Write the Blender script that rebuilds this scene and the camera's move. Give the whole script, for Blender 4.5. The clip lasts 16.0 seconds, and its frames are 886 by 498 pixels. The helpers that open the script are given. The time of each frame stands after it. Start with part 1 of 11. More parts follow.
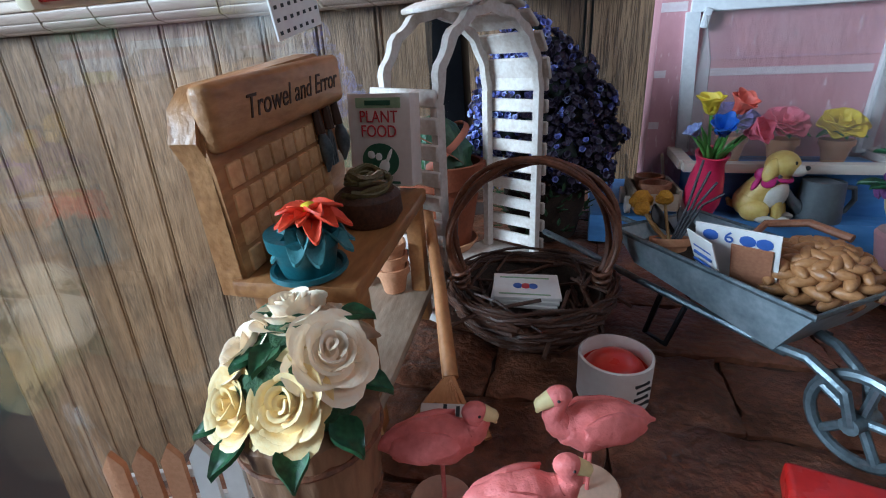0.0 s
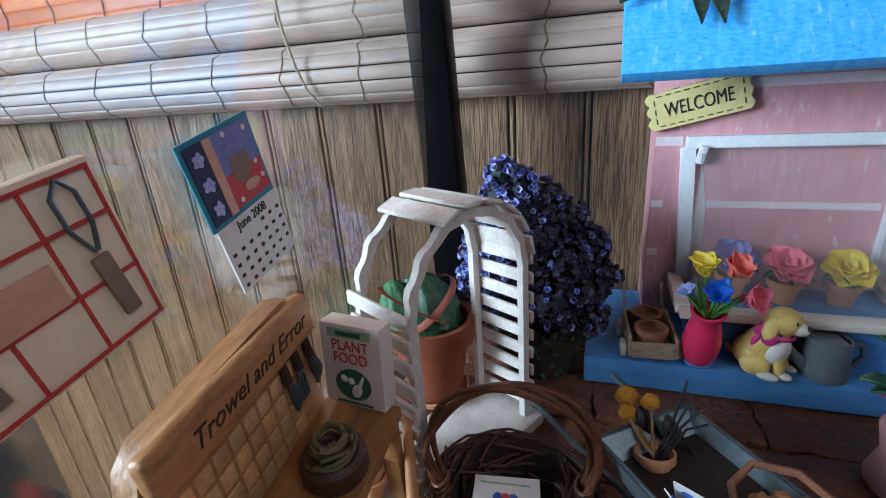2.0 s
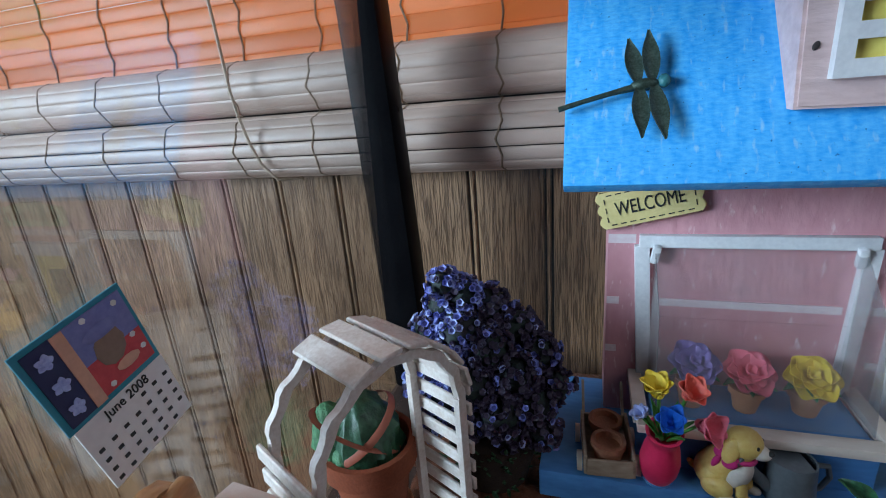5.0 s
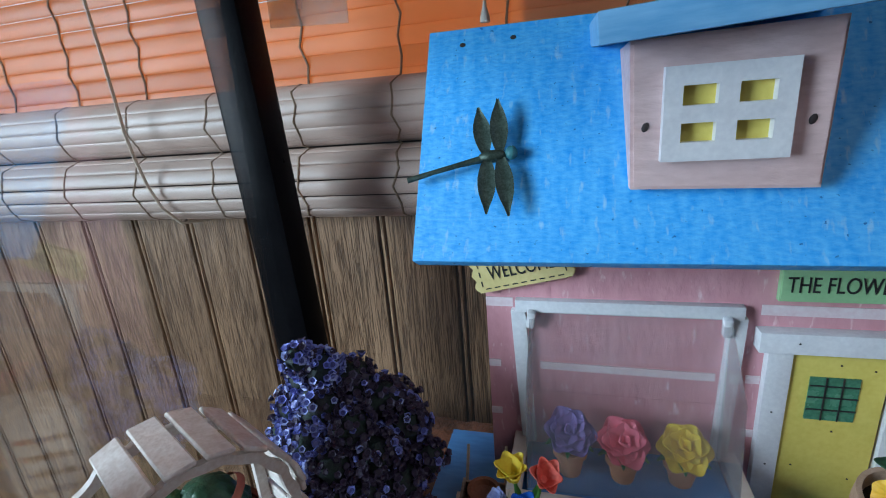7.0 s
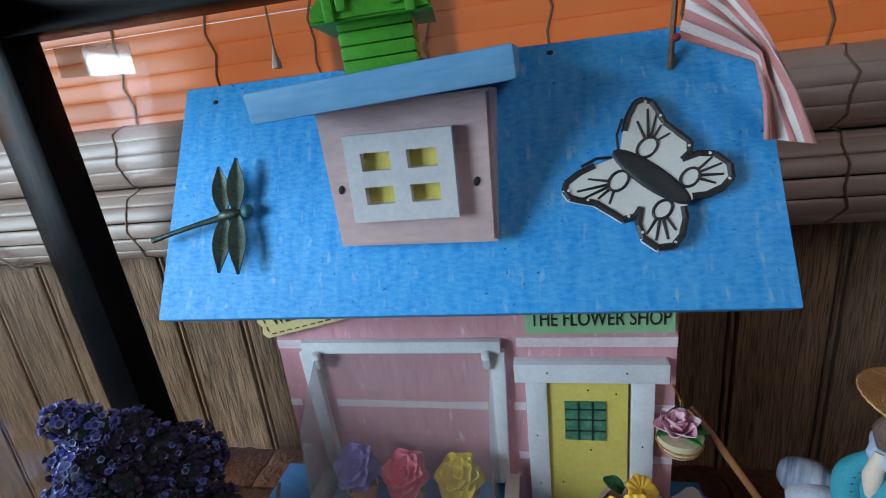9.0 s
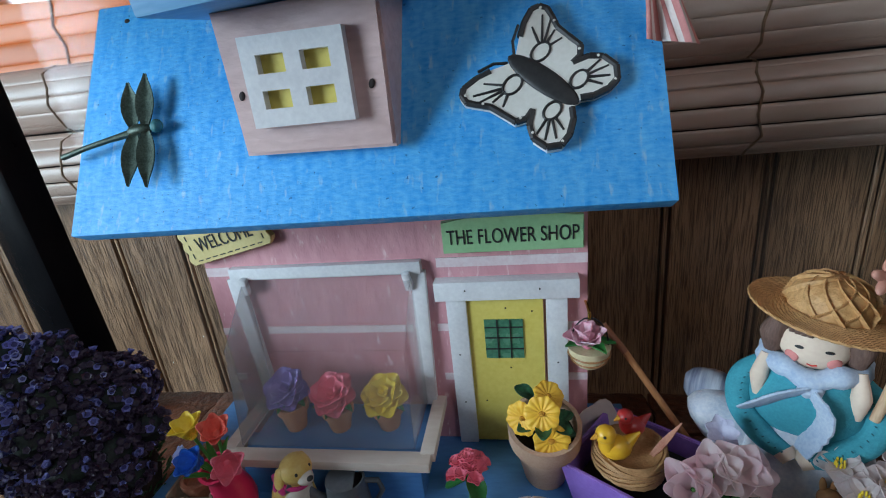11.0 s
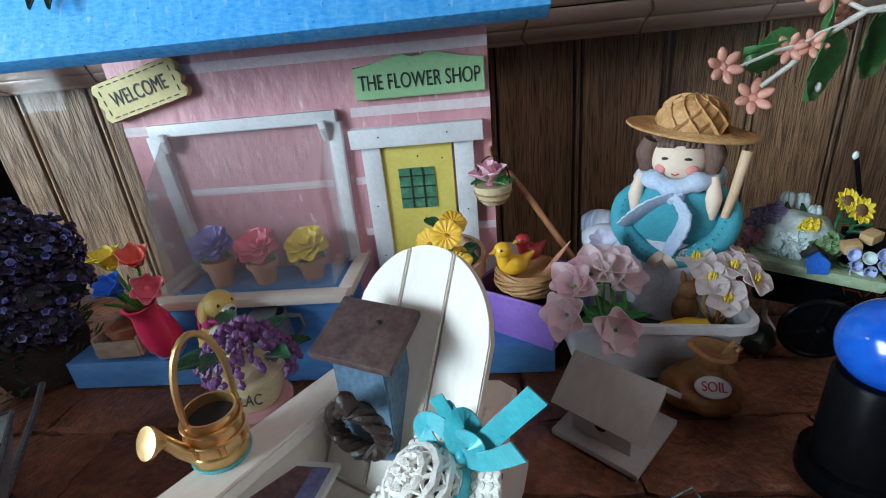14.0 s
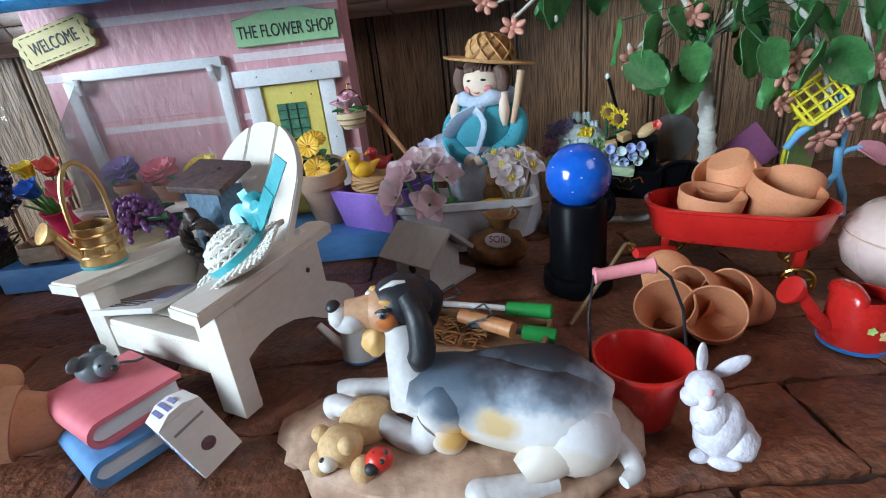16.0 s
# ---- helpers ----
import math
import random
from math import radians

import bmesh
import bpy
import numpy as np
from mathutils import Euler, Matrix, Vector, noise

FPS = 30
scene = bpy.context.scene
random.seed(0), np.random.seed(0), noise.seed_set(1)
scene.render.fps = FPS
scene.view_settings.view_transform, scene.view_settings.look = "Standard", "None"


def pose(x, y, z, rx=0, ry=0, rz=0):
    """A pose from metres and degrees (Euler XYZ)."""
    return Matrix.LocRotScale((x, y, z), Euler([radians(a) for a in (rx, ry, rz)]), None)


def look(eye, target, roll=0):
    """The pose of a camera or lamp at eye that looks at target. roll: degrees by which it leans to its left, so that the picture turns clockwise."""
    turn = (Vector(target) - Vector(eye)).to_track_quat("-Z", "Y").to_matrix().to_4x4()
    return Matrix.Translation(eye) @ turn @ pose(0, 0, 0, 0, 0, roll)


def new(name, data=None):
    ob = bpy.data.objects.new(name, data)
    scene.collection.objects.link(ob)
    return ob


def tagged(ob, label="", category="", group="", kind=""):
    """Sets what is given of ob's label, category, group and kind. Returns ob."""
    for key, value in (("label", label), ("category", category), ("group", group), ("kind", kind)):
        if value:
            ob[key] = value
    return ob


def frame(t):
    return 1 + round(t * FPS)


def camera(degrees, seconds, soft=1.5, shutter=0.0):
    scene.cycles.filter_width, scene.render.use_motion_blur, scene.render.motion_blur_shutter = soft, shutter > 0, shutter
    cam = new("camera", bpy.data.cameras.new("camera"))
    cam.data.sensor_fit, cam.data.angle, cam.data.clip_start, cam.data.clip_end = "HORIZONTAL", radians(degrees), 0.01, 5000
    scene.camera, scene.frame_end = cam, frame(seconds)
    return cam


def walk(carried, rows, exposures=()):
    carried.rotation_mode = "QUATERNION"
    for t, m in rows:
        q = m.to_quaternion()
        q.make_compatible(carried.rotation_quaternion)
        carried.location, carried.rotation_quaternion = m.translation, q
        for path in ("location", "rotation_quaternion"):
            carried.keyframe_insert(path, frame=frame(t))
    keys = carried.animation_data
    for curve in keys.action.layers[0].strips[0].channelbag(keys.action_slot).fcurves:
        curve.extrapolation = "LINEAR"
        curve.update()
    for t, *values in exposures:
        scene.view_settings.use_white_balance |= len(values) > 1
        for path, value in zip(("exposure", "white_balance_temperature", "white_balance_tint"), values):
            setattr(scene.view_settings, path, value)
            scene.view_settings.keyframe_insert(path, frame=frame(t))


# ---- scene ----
cam = camera(86.4, 16.0, soft=1.05)
METRES, EYE, TILT, LEAN, TURN = 0.6, 0.103, 0.0, 0.0, 17.0
ROWS = [
    (0.0, 0.0, 0.0, 0.0, -1.04, -21.81, 2.6),
    (0.5, 0.0092, 0.0098, 0.0289, -0.87, -21.45, 2.54),
    (1.0, 0.0186, 0.0263, 0.0662, 0.16, -21.18, 3.64),
    (1.5, 0.0263, 0.0397, 0.1076, 0.86, -20.35, 4.38),
    (2.0, 0.0346, 0.0504, 0.1151, 0.99, -20.75, 4.14),
    (2.5, 0.0345, 0.059, 0.1262, -0.17, -19.42, 2.73),
    (3.0, 0.0276, 0.0689, 0.1393, 0.59, -18.69, 3.48),
    (5.5, 0.1097, 0.1004, 0.1746, -0.91, -18.04, 4.97),
    (6.0, 0.141, 0.0972, 0.1711, -1.97, -18.29, 5.05),
    (6.5, 0.164, 0.0987, 0.1815, -2.47, -17.93, 4.97),
    (7.0, 0.1836, 0.1282, 0.208, -2.29, -17.51, 4.49),
    (7.5, 0.1992, 0.1324, 0.2218, -2.5, -17.42, 4.64),
    (8.0, 0.2351, 0.1287, 0.23, -3.31, -17.53, 5.23),
    (8.5, 0.2942, 0.1196, 0.2354, -5.15, -17.75, 5.8),
    (9.0, 0.3458, 0.1127, 0.231, -6.97, -17.72, 6.06),
    (9.5, 0.3424, 0.1114, 0.2092, -7.26, -18.84, 5.63),
    (12.0, 0.4311, 0.0584, 0.1684, -10.85, -20.85, 6.16),
    (12.5, 0.4355, 0.0467, 0.1453, -12.21, -21.8, 5.67),
    (13.0, 0.4266, 0.0333, 0.1113, -13.08, -23.08, 4.74),
    (13.5, 0.4131, 0.0315, 0.1018, -12.89, -23.27, 4.72),
    (14.0, 0.4086, 0.0114, 0.0834, -13.57, -23.2, 5.24),
    (14.5, 0.4158, -0.054, 0.0534, -14.61, -23.01, 5.75),
    (15.0, 0.4158, -0.0801, 0.0246, -15.2, -22.7, 6.09),
    (15.5, 0.4514, -0.1358, 0.0311, -16.77, -21.58, 6.35),
    (16.0, 0.4686, -0.1506, 0.0152, -18.12, -22.05, 5.89),
]
walk(cam, [(t, pose(0, 0, EYE, TILT, LEAN, TURN) @ pose(METRES * x, METRES * y, METRES * z, 90 + pitch, roll, yaw)) for t, x, y, z, yaw, pitch, roll in ROWS],
     exposures=[(0.0, -0.1, 5850, 10), (1.5, 0.05, 5950, 10), (3.0, -0.1, 6000, 10), (5.5, -0.4, 5950, 10), (7.5, -0.42, 6050, 10), (9.5, -0.52, 6200, 10), (12.0, -0.15, 6400, 10), (13.5, 0.0, 6450, 10), (15.0, 0.05, 6400, 11), (16.0, 0.22, 6350, 12)])
# ---------------------------------------------------------------- world and lights
world = bpy.data.worlds.new("world")
scene.world = world
world.use_nodes = True
wn = world.node_tree.nodes
sky = wn.new("ShaderNodeTexSky")
sky.sky_type, sky.sun_disc = "NISHITA", False
sky.sun_elevation, sky.sun_rotation = radians(38), radians(-60)
world.node_tree.links.new(sky.outputs[0], wn["Background"].inputs[0])
wn["Background"].inputs[1].default_value = 0.14

sun = new("sun", bpy.data.lights.new("sun", "SUN"))
sun.data.energy, sun.data.angle, sun.data.color = 4.2, radians(2), (1.0, 0.93, 0.82)
sun.matrix_world = look((0, 0, 0), (0.45, -0.75, -0.62))

# daylight through the room's large window
window_light = new("window_light", bpy.data.lights.new("window_light", "AREA"))
window_light.data.shape, window_light.data.size, window_light.data.size_y = "RECTANGLE", 1.1, 0.9
window_light.data.energy, window_light.data.color = 108.0, (0.70, 0.88, 1.0)
window_light.matrix_world = look((-1.54, -0.66, 0.50), (0.2, 0.05, 0.12))

# fill lamp added high at the right front; no window is built there
fill_light = new("fill_lamp", bpy.data.lights.new("fill_lamp", "AREA"))
fill_light.data.shape, fill_light.data.size, fill_light.data.size_y = "RECTANGLE", 0.9, 0.9
fill_light.data.energy, fill_light.data.color = 8.0, (0.96, 0.94, 0.98)
fill_light.matrix_world = look((1.30, -0.80, 1.30), (0.42, 0.12, 0.0))

# ---------------------------------------------------------------- helpers
rnd = random.Random(7)


def mat(name, col, rough=0.55, col2=None, scale=120.0, bump=0.0, bscale=600.0, metal=0.0, stretch=(1, 1, 1), vary=0.0,
        coat=0.0, grain=0.5, spec=0.5, sheen=0.0):
    """A procedural surface: two colours mixed at two scales, a fine bump, gloss that varies a little."""
    m = bpy.data.materials.new(name)
    m.use_nodes = True
    nt = m.node_tree
    nd, ln = nt.nodes, nt.links
    b = nd["Principled BSDF"]
    b.inputs["Roughness"].default_value, b.inputs["Metallic"].default_value = rough, metal
    b.inputs["Coat Weight"].default_value, b.inputs["Specular IOR Level"].default_value = coat, spec
    b.inputs["Sheen Weight"].default_value = sheen
    tc = nd.new("ShaderNodeTexCoord")
    mp = nd.new("ShaderNodeMapping")
    mp.inputs["Scale"].default_value = stretch
    ln.new(tc.outputs["Object"], mp.inputs["Vector"])
    if vary:
        info = nd.new("ShaderNodeObjectInfo")
        ln.new(info.outputs["Random"], mp.inputs["Location"])
    big = nd.new("ShaderNodeTexNoise")
    big.inputs["Scale"].default_value, big.inputs["Detail"].default_value = scale, 4.0
    fine = nd.new("ShaderNodeTexNoise")
    fine.inputs["Scale"].default_value, fine.inputs["Detail"].default_value = bscale, 5.0
    for n in (big, fine):
        ln.new(mp.outputs["Vector"], n.inputs["Vector"])
    mixf = nd.new("ShaderNodeMix")
    mixf.inputs["Factor"].default_value = grain
    ln.new(big.outputs["Fac"], mixf.inputs["A"])
    ln.new(fine.outputs["Fac"], mixf.inputs["B"])
    ramp = nd.new("ShaderNodeValToRGB")
    ramp.color_ramp.elements[0].position, ramp.color_ramp.elements[1].position = 0.36, 0.66
    c2 = col2 or tuple(max(0.0, c * 0.82) for c in col)
    ramp.color_ramp.elements[0].color, ramp.color_ramp.elements[1].color = (*c2, 1), (*col, 1)
    ln.new(mixf.outputs["Result"], ramp.inputs["Fac"])
    out = ramp.outputs["Color"]
    if vary:
        hsv = nd.new("ShaderNodeHueSaturation")
        rng = nd.new("ShaderNodeMapRange")
        rng.inputs["To Min"].default_value, rng.inputs["To Max"].default_value = 1 - vary, 1 + vary
        ln.new(info.outputs["Random"], rng.inputs["Value"])
        ln.new(rng.outputs["Result"], hsv.inputs["Value"])
        ln.new(out, hsv.inputs["Color"])
        out = hsv.outputs["Color"]
    ln.new(out, b.inputs["Base Color"])
    rr = nd.new("ShaderNodeMapRange")
    rr.inputs["To Min"].default_value, rr.inputs["To Max"].default_value = max(0.03, rough - 0.08), min(1.0, rough + 0.1)
    ln.new(big.outputs["Fac"], rr.inputs["Value"])
    ln.new(rr.outputs["Result"], b.inputs["Roughness"])
    if bump:
        bp = nd.new("ShaderNodeBump")
        bp.inputs["Strength"].default_value, bp.inputs["Distance"].default_value = 1.0, bump
        ln.new(mixf.outputs["Result"], bp.inputs["Height"])
        ln.new(bp.outputs["Normal"], b.inputs["Normal"])
    return m


def glass(name, tint=(1, 1, 1), rough=0.0, haze=0.0, base=0.085):
    """Thin pane: mostly clear, mirrored more at a slant, a film of dust as haze."""
    m = bpy.data.materials.new(name)
    m.use_nodes = True
    nd, ln = m.node_tree.nodes, m.node_tree.links
    nd.remove(nd["Principled BSDF"])
    clear, shine, mix, fres = nd.new("ShaderNodeBsdfTransparent"), nd.new("ShaderNodeBsdfGlossy"), nd.new("ShaderNodeMixShader"), nd.new("ShaderNodeLayerWeight")
    clear.inputs["Color"].default_value = (*tint, 1)
    shine.inputs["Roughness"].default_value = rough
    fres.inputs["Blend"].default_value = 0.5
    power = nd.new("ShaderNodeMath")
    power.operation = "POWER"
    power.inputs[1].default_value = 4.0
    ln.new(fres.outputs["Facing"], power.inputs[0])
    gloss = nd.new("ShaderNodeMath")
    gloss.operation = "MULTIPLY_ADD"
    gloss.inputs[1].default_value, gloss.inputs[2].default_value = 0.85, base
    ln.new(power.outputs[0], gloss.inputs[0])
    ln.new(gloss.outputs[0], mix.inputs[0])
    ln.new(clear.outputs[0], mix.inputs[1])
    ln.new(shine.outputs[0], mix.inputs[2])
    out = mix.outputs[0]
    if haze:
        dust, mix2, noi, rng = nd.new("ShaderNodeBsdfDiffuse"), nd.new("ShaderNodeMixShader"), nd.new("ShaderNodeTexNoise"), nd.new("ShaderNodeMapRange")
        dust.inputs["Color"].default_value = (0.75, 0.75, 0.75, 1)
        noi.inputs["Scale"].default_value, noi.inputs["Detail"].default_value = 35, 6
        tc = nd.new("ShaderNodeTexCoord")
        ln.new(tc.outputs["Object"], noi.inputs["Vector"])
        rng.inputs["From Min"].default_value, rng.inputs["From Max"].default_value = 0.3, 0.75
        rng.inputs["To Min"].default_value, rng.inputs["To Max"].default_value = haze * 0.4, haze * 1.5
        ln.new(noi.outputs["Fac"], rng.inputs["Value"])
        ln.new(rng.outputs["Result"], mix2.inputs[0])
        ln.new(out, mix2.inputs[1])
        ln.new(dust.outputs[0], mix2.inputs[2])
        out = mix2.outputs[0]
    ln.new(out, nd["Material Output"].inputs["Surface"])
    return m


def bm_new():
    return bmesh.new()


def add_box(bm, c, s, rot=(0, 0, 0), bev=0.0, seg=2):
    m = pose(*c, *rot) @ Matrix.Diagonal((*s, 1))
    vs = bmesh.ops.create_cube(bm, size=1.0, matrix=m)["verts"]
    if bev:
        bmesh.ops.bevel(bm, geom=list({e for v in vs for e in v.link_edges}), offset=bev, segments=seg, profile=0.6, affect="EDGES")
    return bm


def add_ball(bm, c, r, sub=2, rot=(0, 0, 0), bumpy=0.0, freq=60.0):
    r = r if isinstance(r, (tuple, list)) else (r, r, r)
    vs = bmesh.ops.create_icosphere(bm, subdivisions=sub, radius=1.0)["verts"]
    m = pose(*c, *rot) @ Matrix.Diagonal((*r, 1))
    for v in vs:
        k = 1 + bumpy * noise.noise(Vector(v.co) * 2.0 + Vector(c) * freq) if bumpy else 1
        v.co = m @ (v.co * k)
    return bm


def add_lathe(bm, profile, n=24, m=Matrix.Identity(4), wob=0.0):
    """Turned shape from (radius, height) pairs, closed where the radius is nought."""
    rings = []
    for r, z in profile:
        if r < 1e-7:
            rings.append([bm.verts.new(m @ Vector((0, 0, z)))])
        else:
            rings.append([bm.verts.new(m @ Vector((r * math.cos(a) * (1 + wob * math.sin(3 * a)), r * math.sin(a), z)))
                          for a in (2 * math.pi * i / n for i in range(n))])
    for p, q in zip(rings, rings[1:]):
        for i in range(n):
            j = (i + 1) % n
            vs = [p[i % len(p)], p[j % len(p)], q[j % len(q)], q[i % len(q)]]
            vs = list(dict.fromkeys(vs))
            if len(vs) > 2:
                try:
                    bm.faces.new(vs)
                except ValueError:
                    pass
    return bm


def add_tube(bm, pts, r, n=8, closed=False, flat=1.0):
    """A round rod along points; r is one radius or one for each point."""
    pts = [Vector(p) for p in pts]
    rs = r if isinstance(r, (list, tuple)) else [r] * len(pts)
    rings, up = [], None
    k = len(pts)
    for i, p in enumerate(pts):
        a, b = (pts[i - 1], pts[(i + 1) % k]) if closed else (pts[max(i - 1, 0)], pts[min(i + 1, k - 1)])
        d = (b - a).normalized()
        if up is None:
            up = d.orthogonal().normalized()
        up = (up - d * up.dot(d))
        up = up.normalized() if up.length > 1e-6 else d.orthogonal().normalized()
        side = d.cross(up)
        rings.append([bm.verts.new(p + (up * math.cos(t) * flat + side * math.sin(t)) * rs[i]) for t in (2 * math.pi * j / n for j in range(n))])
    pairs = list(zip(rings, rings[1:])) + ([(rings[-1], rings[0])] if closed else [])
    for p, q in pairs:
        for j in range(n):
            bm.faces.new((p[j], p[(j + 1) % n], q[(j + 1) % n], q[j]))
    if not closed:
        bm.faces.new(rings[0][::-1])
        bm.faces.new(rings[-1])
    return bm


def arc(c, r, a0, a1, n, plane="xz", ry=None):
    """Points on an arc in one plane."""
    out = []
    for i in range(n):
        a = radians(a0 + (a1 - a0) * i / (n - 1))
        u, v = r * math.cos(a), (ry or r) * math.sin(a)
        out.append({"xz": (c[0] + u, c[1], c[2] + v), "xy": (c[0] + u, c[1] + v, c[2]), "yz": (c[0], c[1] + u, c[2] + v)}[plane])
    return out


def add_prism(bm, outline, depth, m=Matrix.Identity(4), bev=0.0):
    """A flat outline in local x, y with thickness along local z."""
    a = [bm.verts.new(m @ Vector((x, y, 0))) for x, y in outline]
    b = [bm.verts.new(m @ Vector((x, y, depth))) for x, y in outline]
    top, bot = bm.faces.new(b), bm.faces.new(a[::-1])
    n = len(a)
    for i in range(n):
        bm.faces.new((a[i], a[(i + 1) % n], b[(i + 1) % n], b[i]))
    if bev:
        bmesh.ops.bevel(bm, geom=list(top.edges), offset=bev, segments=2, affect="EDGES")
    return bm


def add_petal(bm, m, length, width, cup=0.25, curl=0.2, thick=0.0004, tip=0.0, nu=6, nv=4):
    """A leaf or petal along local +x: cupped across, curled along, with thickness. tip 1 is pointed."""
    g = []
    for side in (1, -1):
        rows = []
        for i in range(nu + 1):
            u = i / nu
            w = (width * 0.5 * math.sin(math.pi * min(1.0, 0.12 + u * 0.88)) if i < nu else width * 0.06) if tip else width * 0.5 * math.sin(math.pi * (0.10 + 0.79 * u ** 1.15)) ** 0.6
            rows.append([bm.verts.new(m @ Vector((length * (u - (0.0 if tip else 0.13 * (2 * j / nv - 1) ** 2 * u ** 3)), w * (2 * j / nv - 1),
                         cup * width * (2 * j / nv - 1) ** 2 * math.sin(math.pi * (0.15 + 0.7 * u)) + curl * length * u * u + side * thick * 0.5))) for j in range(nv + 1)])
        g.append(rows)
    for k, rows in enumerate(g):
        for i in range(nu):
            for j in range(nv):
                f = (rows[i][j], rows[i][j + 1], rows[i + 1][j + 1], rows[i + 1][j])
                bm.faces.new(f[::-1] if k == 0 else f)
    t, u = g
    edge = [(i, 0) for i in range(nu + 1)] + [(nu, j) for j in range(1, nv + 1)] + [(i, nv) for i in range(nu - 1, -1, -1)] + [(0, j) for j in range(nv - 1, 0, -1)]
    for (a, b), (c, d) in zip(edge, edge[1:] + edge[:1]):
        bm.faces.new((t[a][b], t[c][d], u[c][d], u[a][b]))
    return bm


def mesh_of(name, bm, material, smooth=38):
    bmesh.ops.recalc_face_normals(bm, faces=bm.faces)
    me = bpy.data.meshes.new(name)
    bm.to_mesh(me)
    bm.free()
    if material:
        me.materials.append(material)
    if smooth:
        me.shade_smooth()
        me.set_sharp_from_angle(angle=radians(smooth))
    return me


def part(name, bm, material, parent, label="", smooth=38):
    ob = new(name, mesh_of(name, bm, material, smooth))
    ob.parent = parent
    if label:
        tagged(ob, label)
    return ob


def thing(name, m, label, category, group="", kind=""):
    """An empty at the base of a thing, to which its parts belong."""
    ob = new(name)
    ob.empty_display_size = 0.01
    ob.matrix_world = m
    return tagged(ob, label, category, group, kind)


def solid(name, bm, material, m, label, category, group="", kind="", smooth=38):
    """A thing of one mesh."""
    ob = new(name, mesh_of(name, bm, material, smooth))
    ob.matrix_world = m
    return tagged(ob, label, category, group, kind)


def lettering(name, body, size, material, parent, m, wide=1.0, depth=0.00015, slant=0.0):
    """Words in the built-in font, turned into a mesh; local x along the line, centred."""
    cu = bpy.data.curves.new(name, "FONT")
    cu.body, cu.size, cu.extrude, cu.align_x, cu.align_y, cu.shear = body, size, depth, "CENTER", "CENTER", slant
    tmp = new("tmp", cu)
    me = bpy.data.meshes.new_from_object(tmp)
    bpy.data.objects.remove(tmp)
    me.materials.clear()
    me.materials.append(material)
    ob = new(name, me)
    ob.parent = parent
    ob.matrix_local = m @ Matrix.Diagonal((wide, 1, 1, 1))
    return ob


FRONT = pose(0, 0, 0, 90, 0, 0)          # local x, y to world x, z; local z towards -y

# ---------------------------------------------------------------- materials
M = {}
def oak_material(name):
    """Open-pored oak: slow bands along the grain, dark pore dashes, a tone of its own for each board."""
    m = bpy.data.materials.new(name)
    m.use_nodes = True
    nd, ln = m.node_tree.nodes, m.node_tree.links
    b = nd["Principled BSDF"]
    tc, info = nd.new("ShaderNodeTexCoord"), nd.new("ShaderNodeObjectInfo")

    def noise_at(sx, sy, sz, detail, dist=0.0):
        mp, no = nd.new("ShaderNodeMapping"), nd.new("ShaderNodeTexNoise")
        mp.inputs["Scale"].default_value = (sx, sy, sz)
        ln.new(tc.outputs["Object"], mp.inputs["Vector"])
        off = nd.new("ShaderNodeVectorMath")
        off.operation = "SCALE"
        off.inputs[0].default_value = (17.0, 5.0, 29.0)
        ln.new(info.outputs["Random"], off.inputs["Scale"])
        ln.new(off.outputs[0], mp.inputs["Location"])
        no.inputs["Scale"].default_value, no.inputs["Detail"].default_value, no.inputs["Distortion"].default_value = 1.0, detail, dist
        ln.new(mp.outputs["Vector"], no.inputs["Vector"])
        return no.outputs["Fac"]

    def ramp(fac, p0, c0, p1, c1):
        r = nd.new("ShaderNodeValToRGB")
        r.color_ramp.elements[0].position, r.color_ramp.elements[0].color = p0, (*c0, 1)
        r.color_ramp.elements[1].position, r.color_ramp.elements[1].color = p1, (*c1, 1)
        ln.new(fac, r.inputs["Fac"])
        return r.outputs["Color"]

    bands = ramp(noise_at(95, 60, 4.5, 3, 1.2), 0.34, (0.27, 0.150, 0.080), 0.68, (0.43, 0.255, 0.145))
    pores = ramp(noise_at(1400, 700, 42, 2, 0.2), 0.38, (0.36, 0.32, 0.28), 0.52, (1, 1, 1))
    dirt = ramp(noise_at(14, 14, 7, 4), 0.35, (0.72, 0.70, 0.68), 0.65, (1.08, 1.05, 1.0))
    out = bands
    for other in (pores, dirt):
        mx = nd.new("ShaderNodeMix")
        mx.data_type, mx.blend_type = "RGBA", "MULTIPLY"
        mx.inputs["Factor"].default_value = 1.0
        ln.new(out, mx.inputs["A"])
        ln.new(other, mx.inputs["B"])
        out = mx.outputs["Result"]
    hsv, rng = nd.new("ShaderNodeHueSaturation"), nd.new("ShaderNodeMapRange")
    rng.inputs["To Min"].default_value, rng.inputs["To Max"].default_value = 0.92, 1.12
    ln.new(info.outputs["Random"], rng.inputs["Value"])
    ln.new(rng.outputs["Result"], hsv.inputs["Value"])
    ln.new(out, hsv.inputs["Color"])
    ln.new(hsv.outputs["Color"], b.inputs["Base Color"])
    bp = nd.new("ShaderNodeBump")
    bp.inputs["Strength"].default_value, bp.inputs["Distance"].default_value = 1.0, 0.0008
    ln.new(pores, bp.inputs["Height"])
    ln.new(bp.outputs["Normal"], b.inputs["Normal"])
    b.inputs["Roughness"].default_value = 0.48
    return m


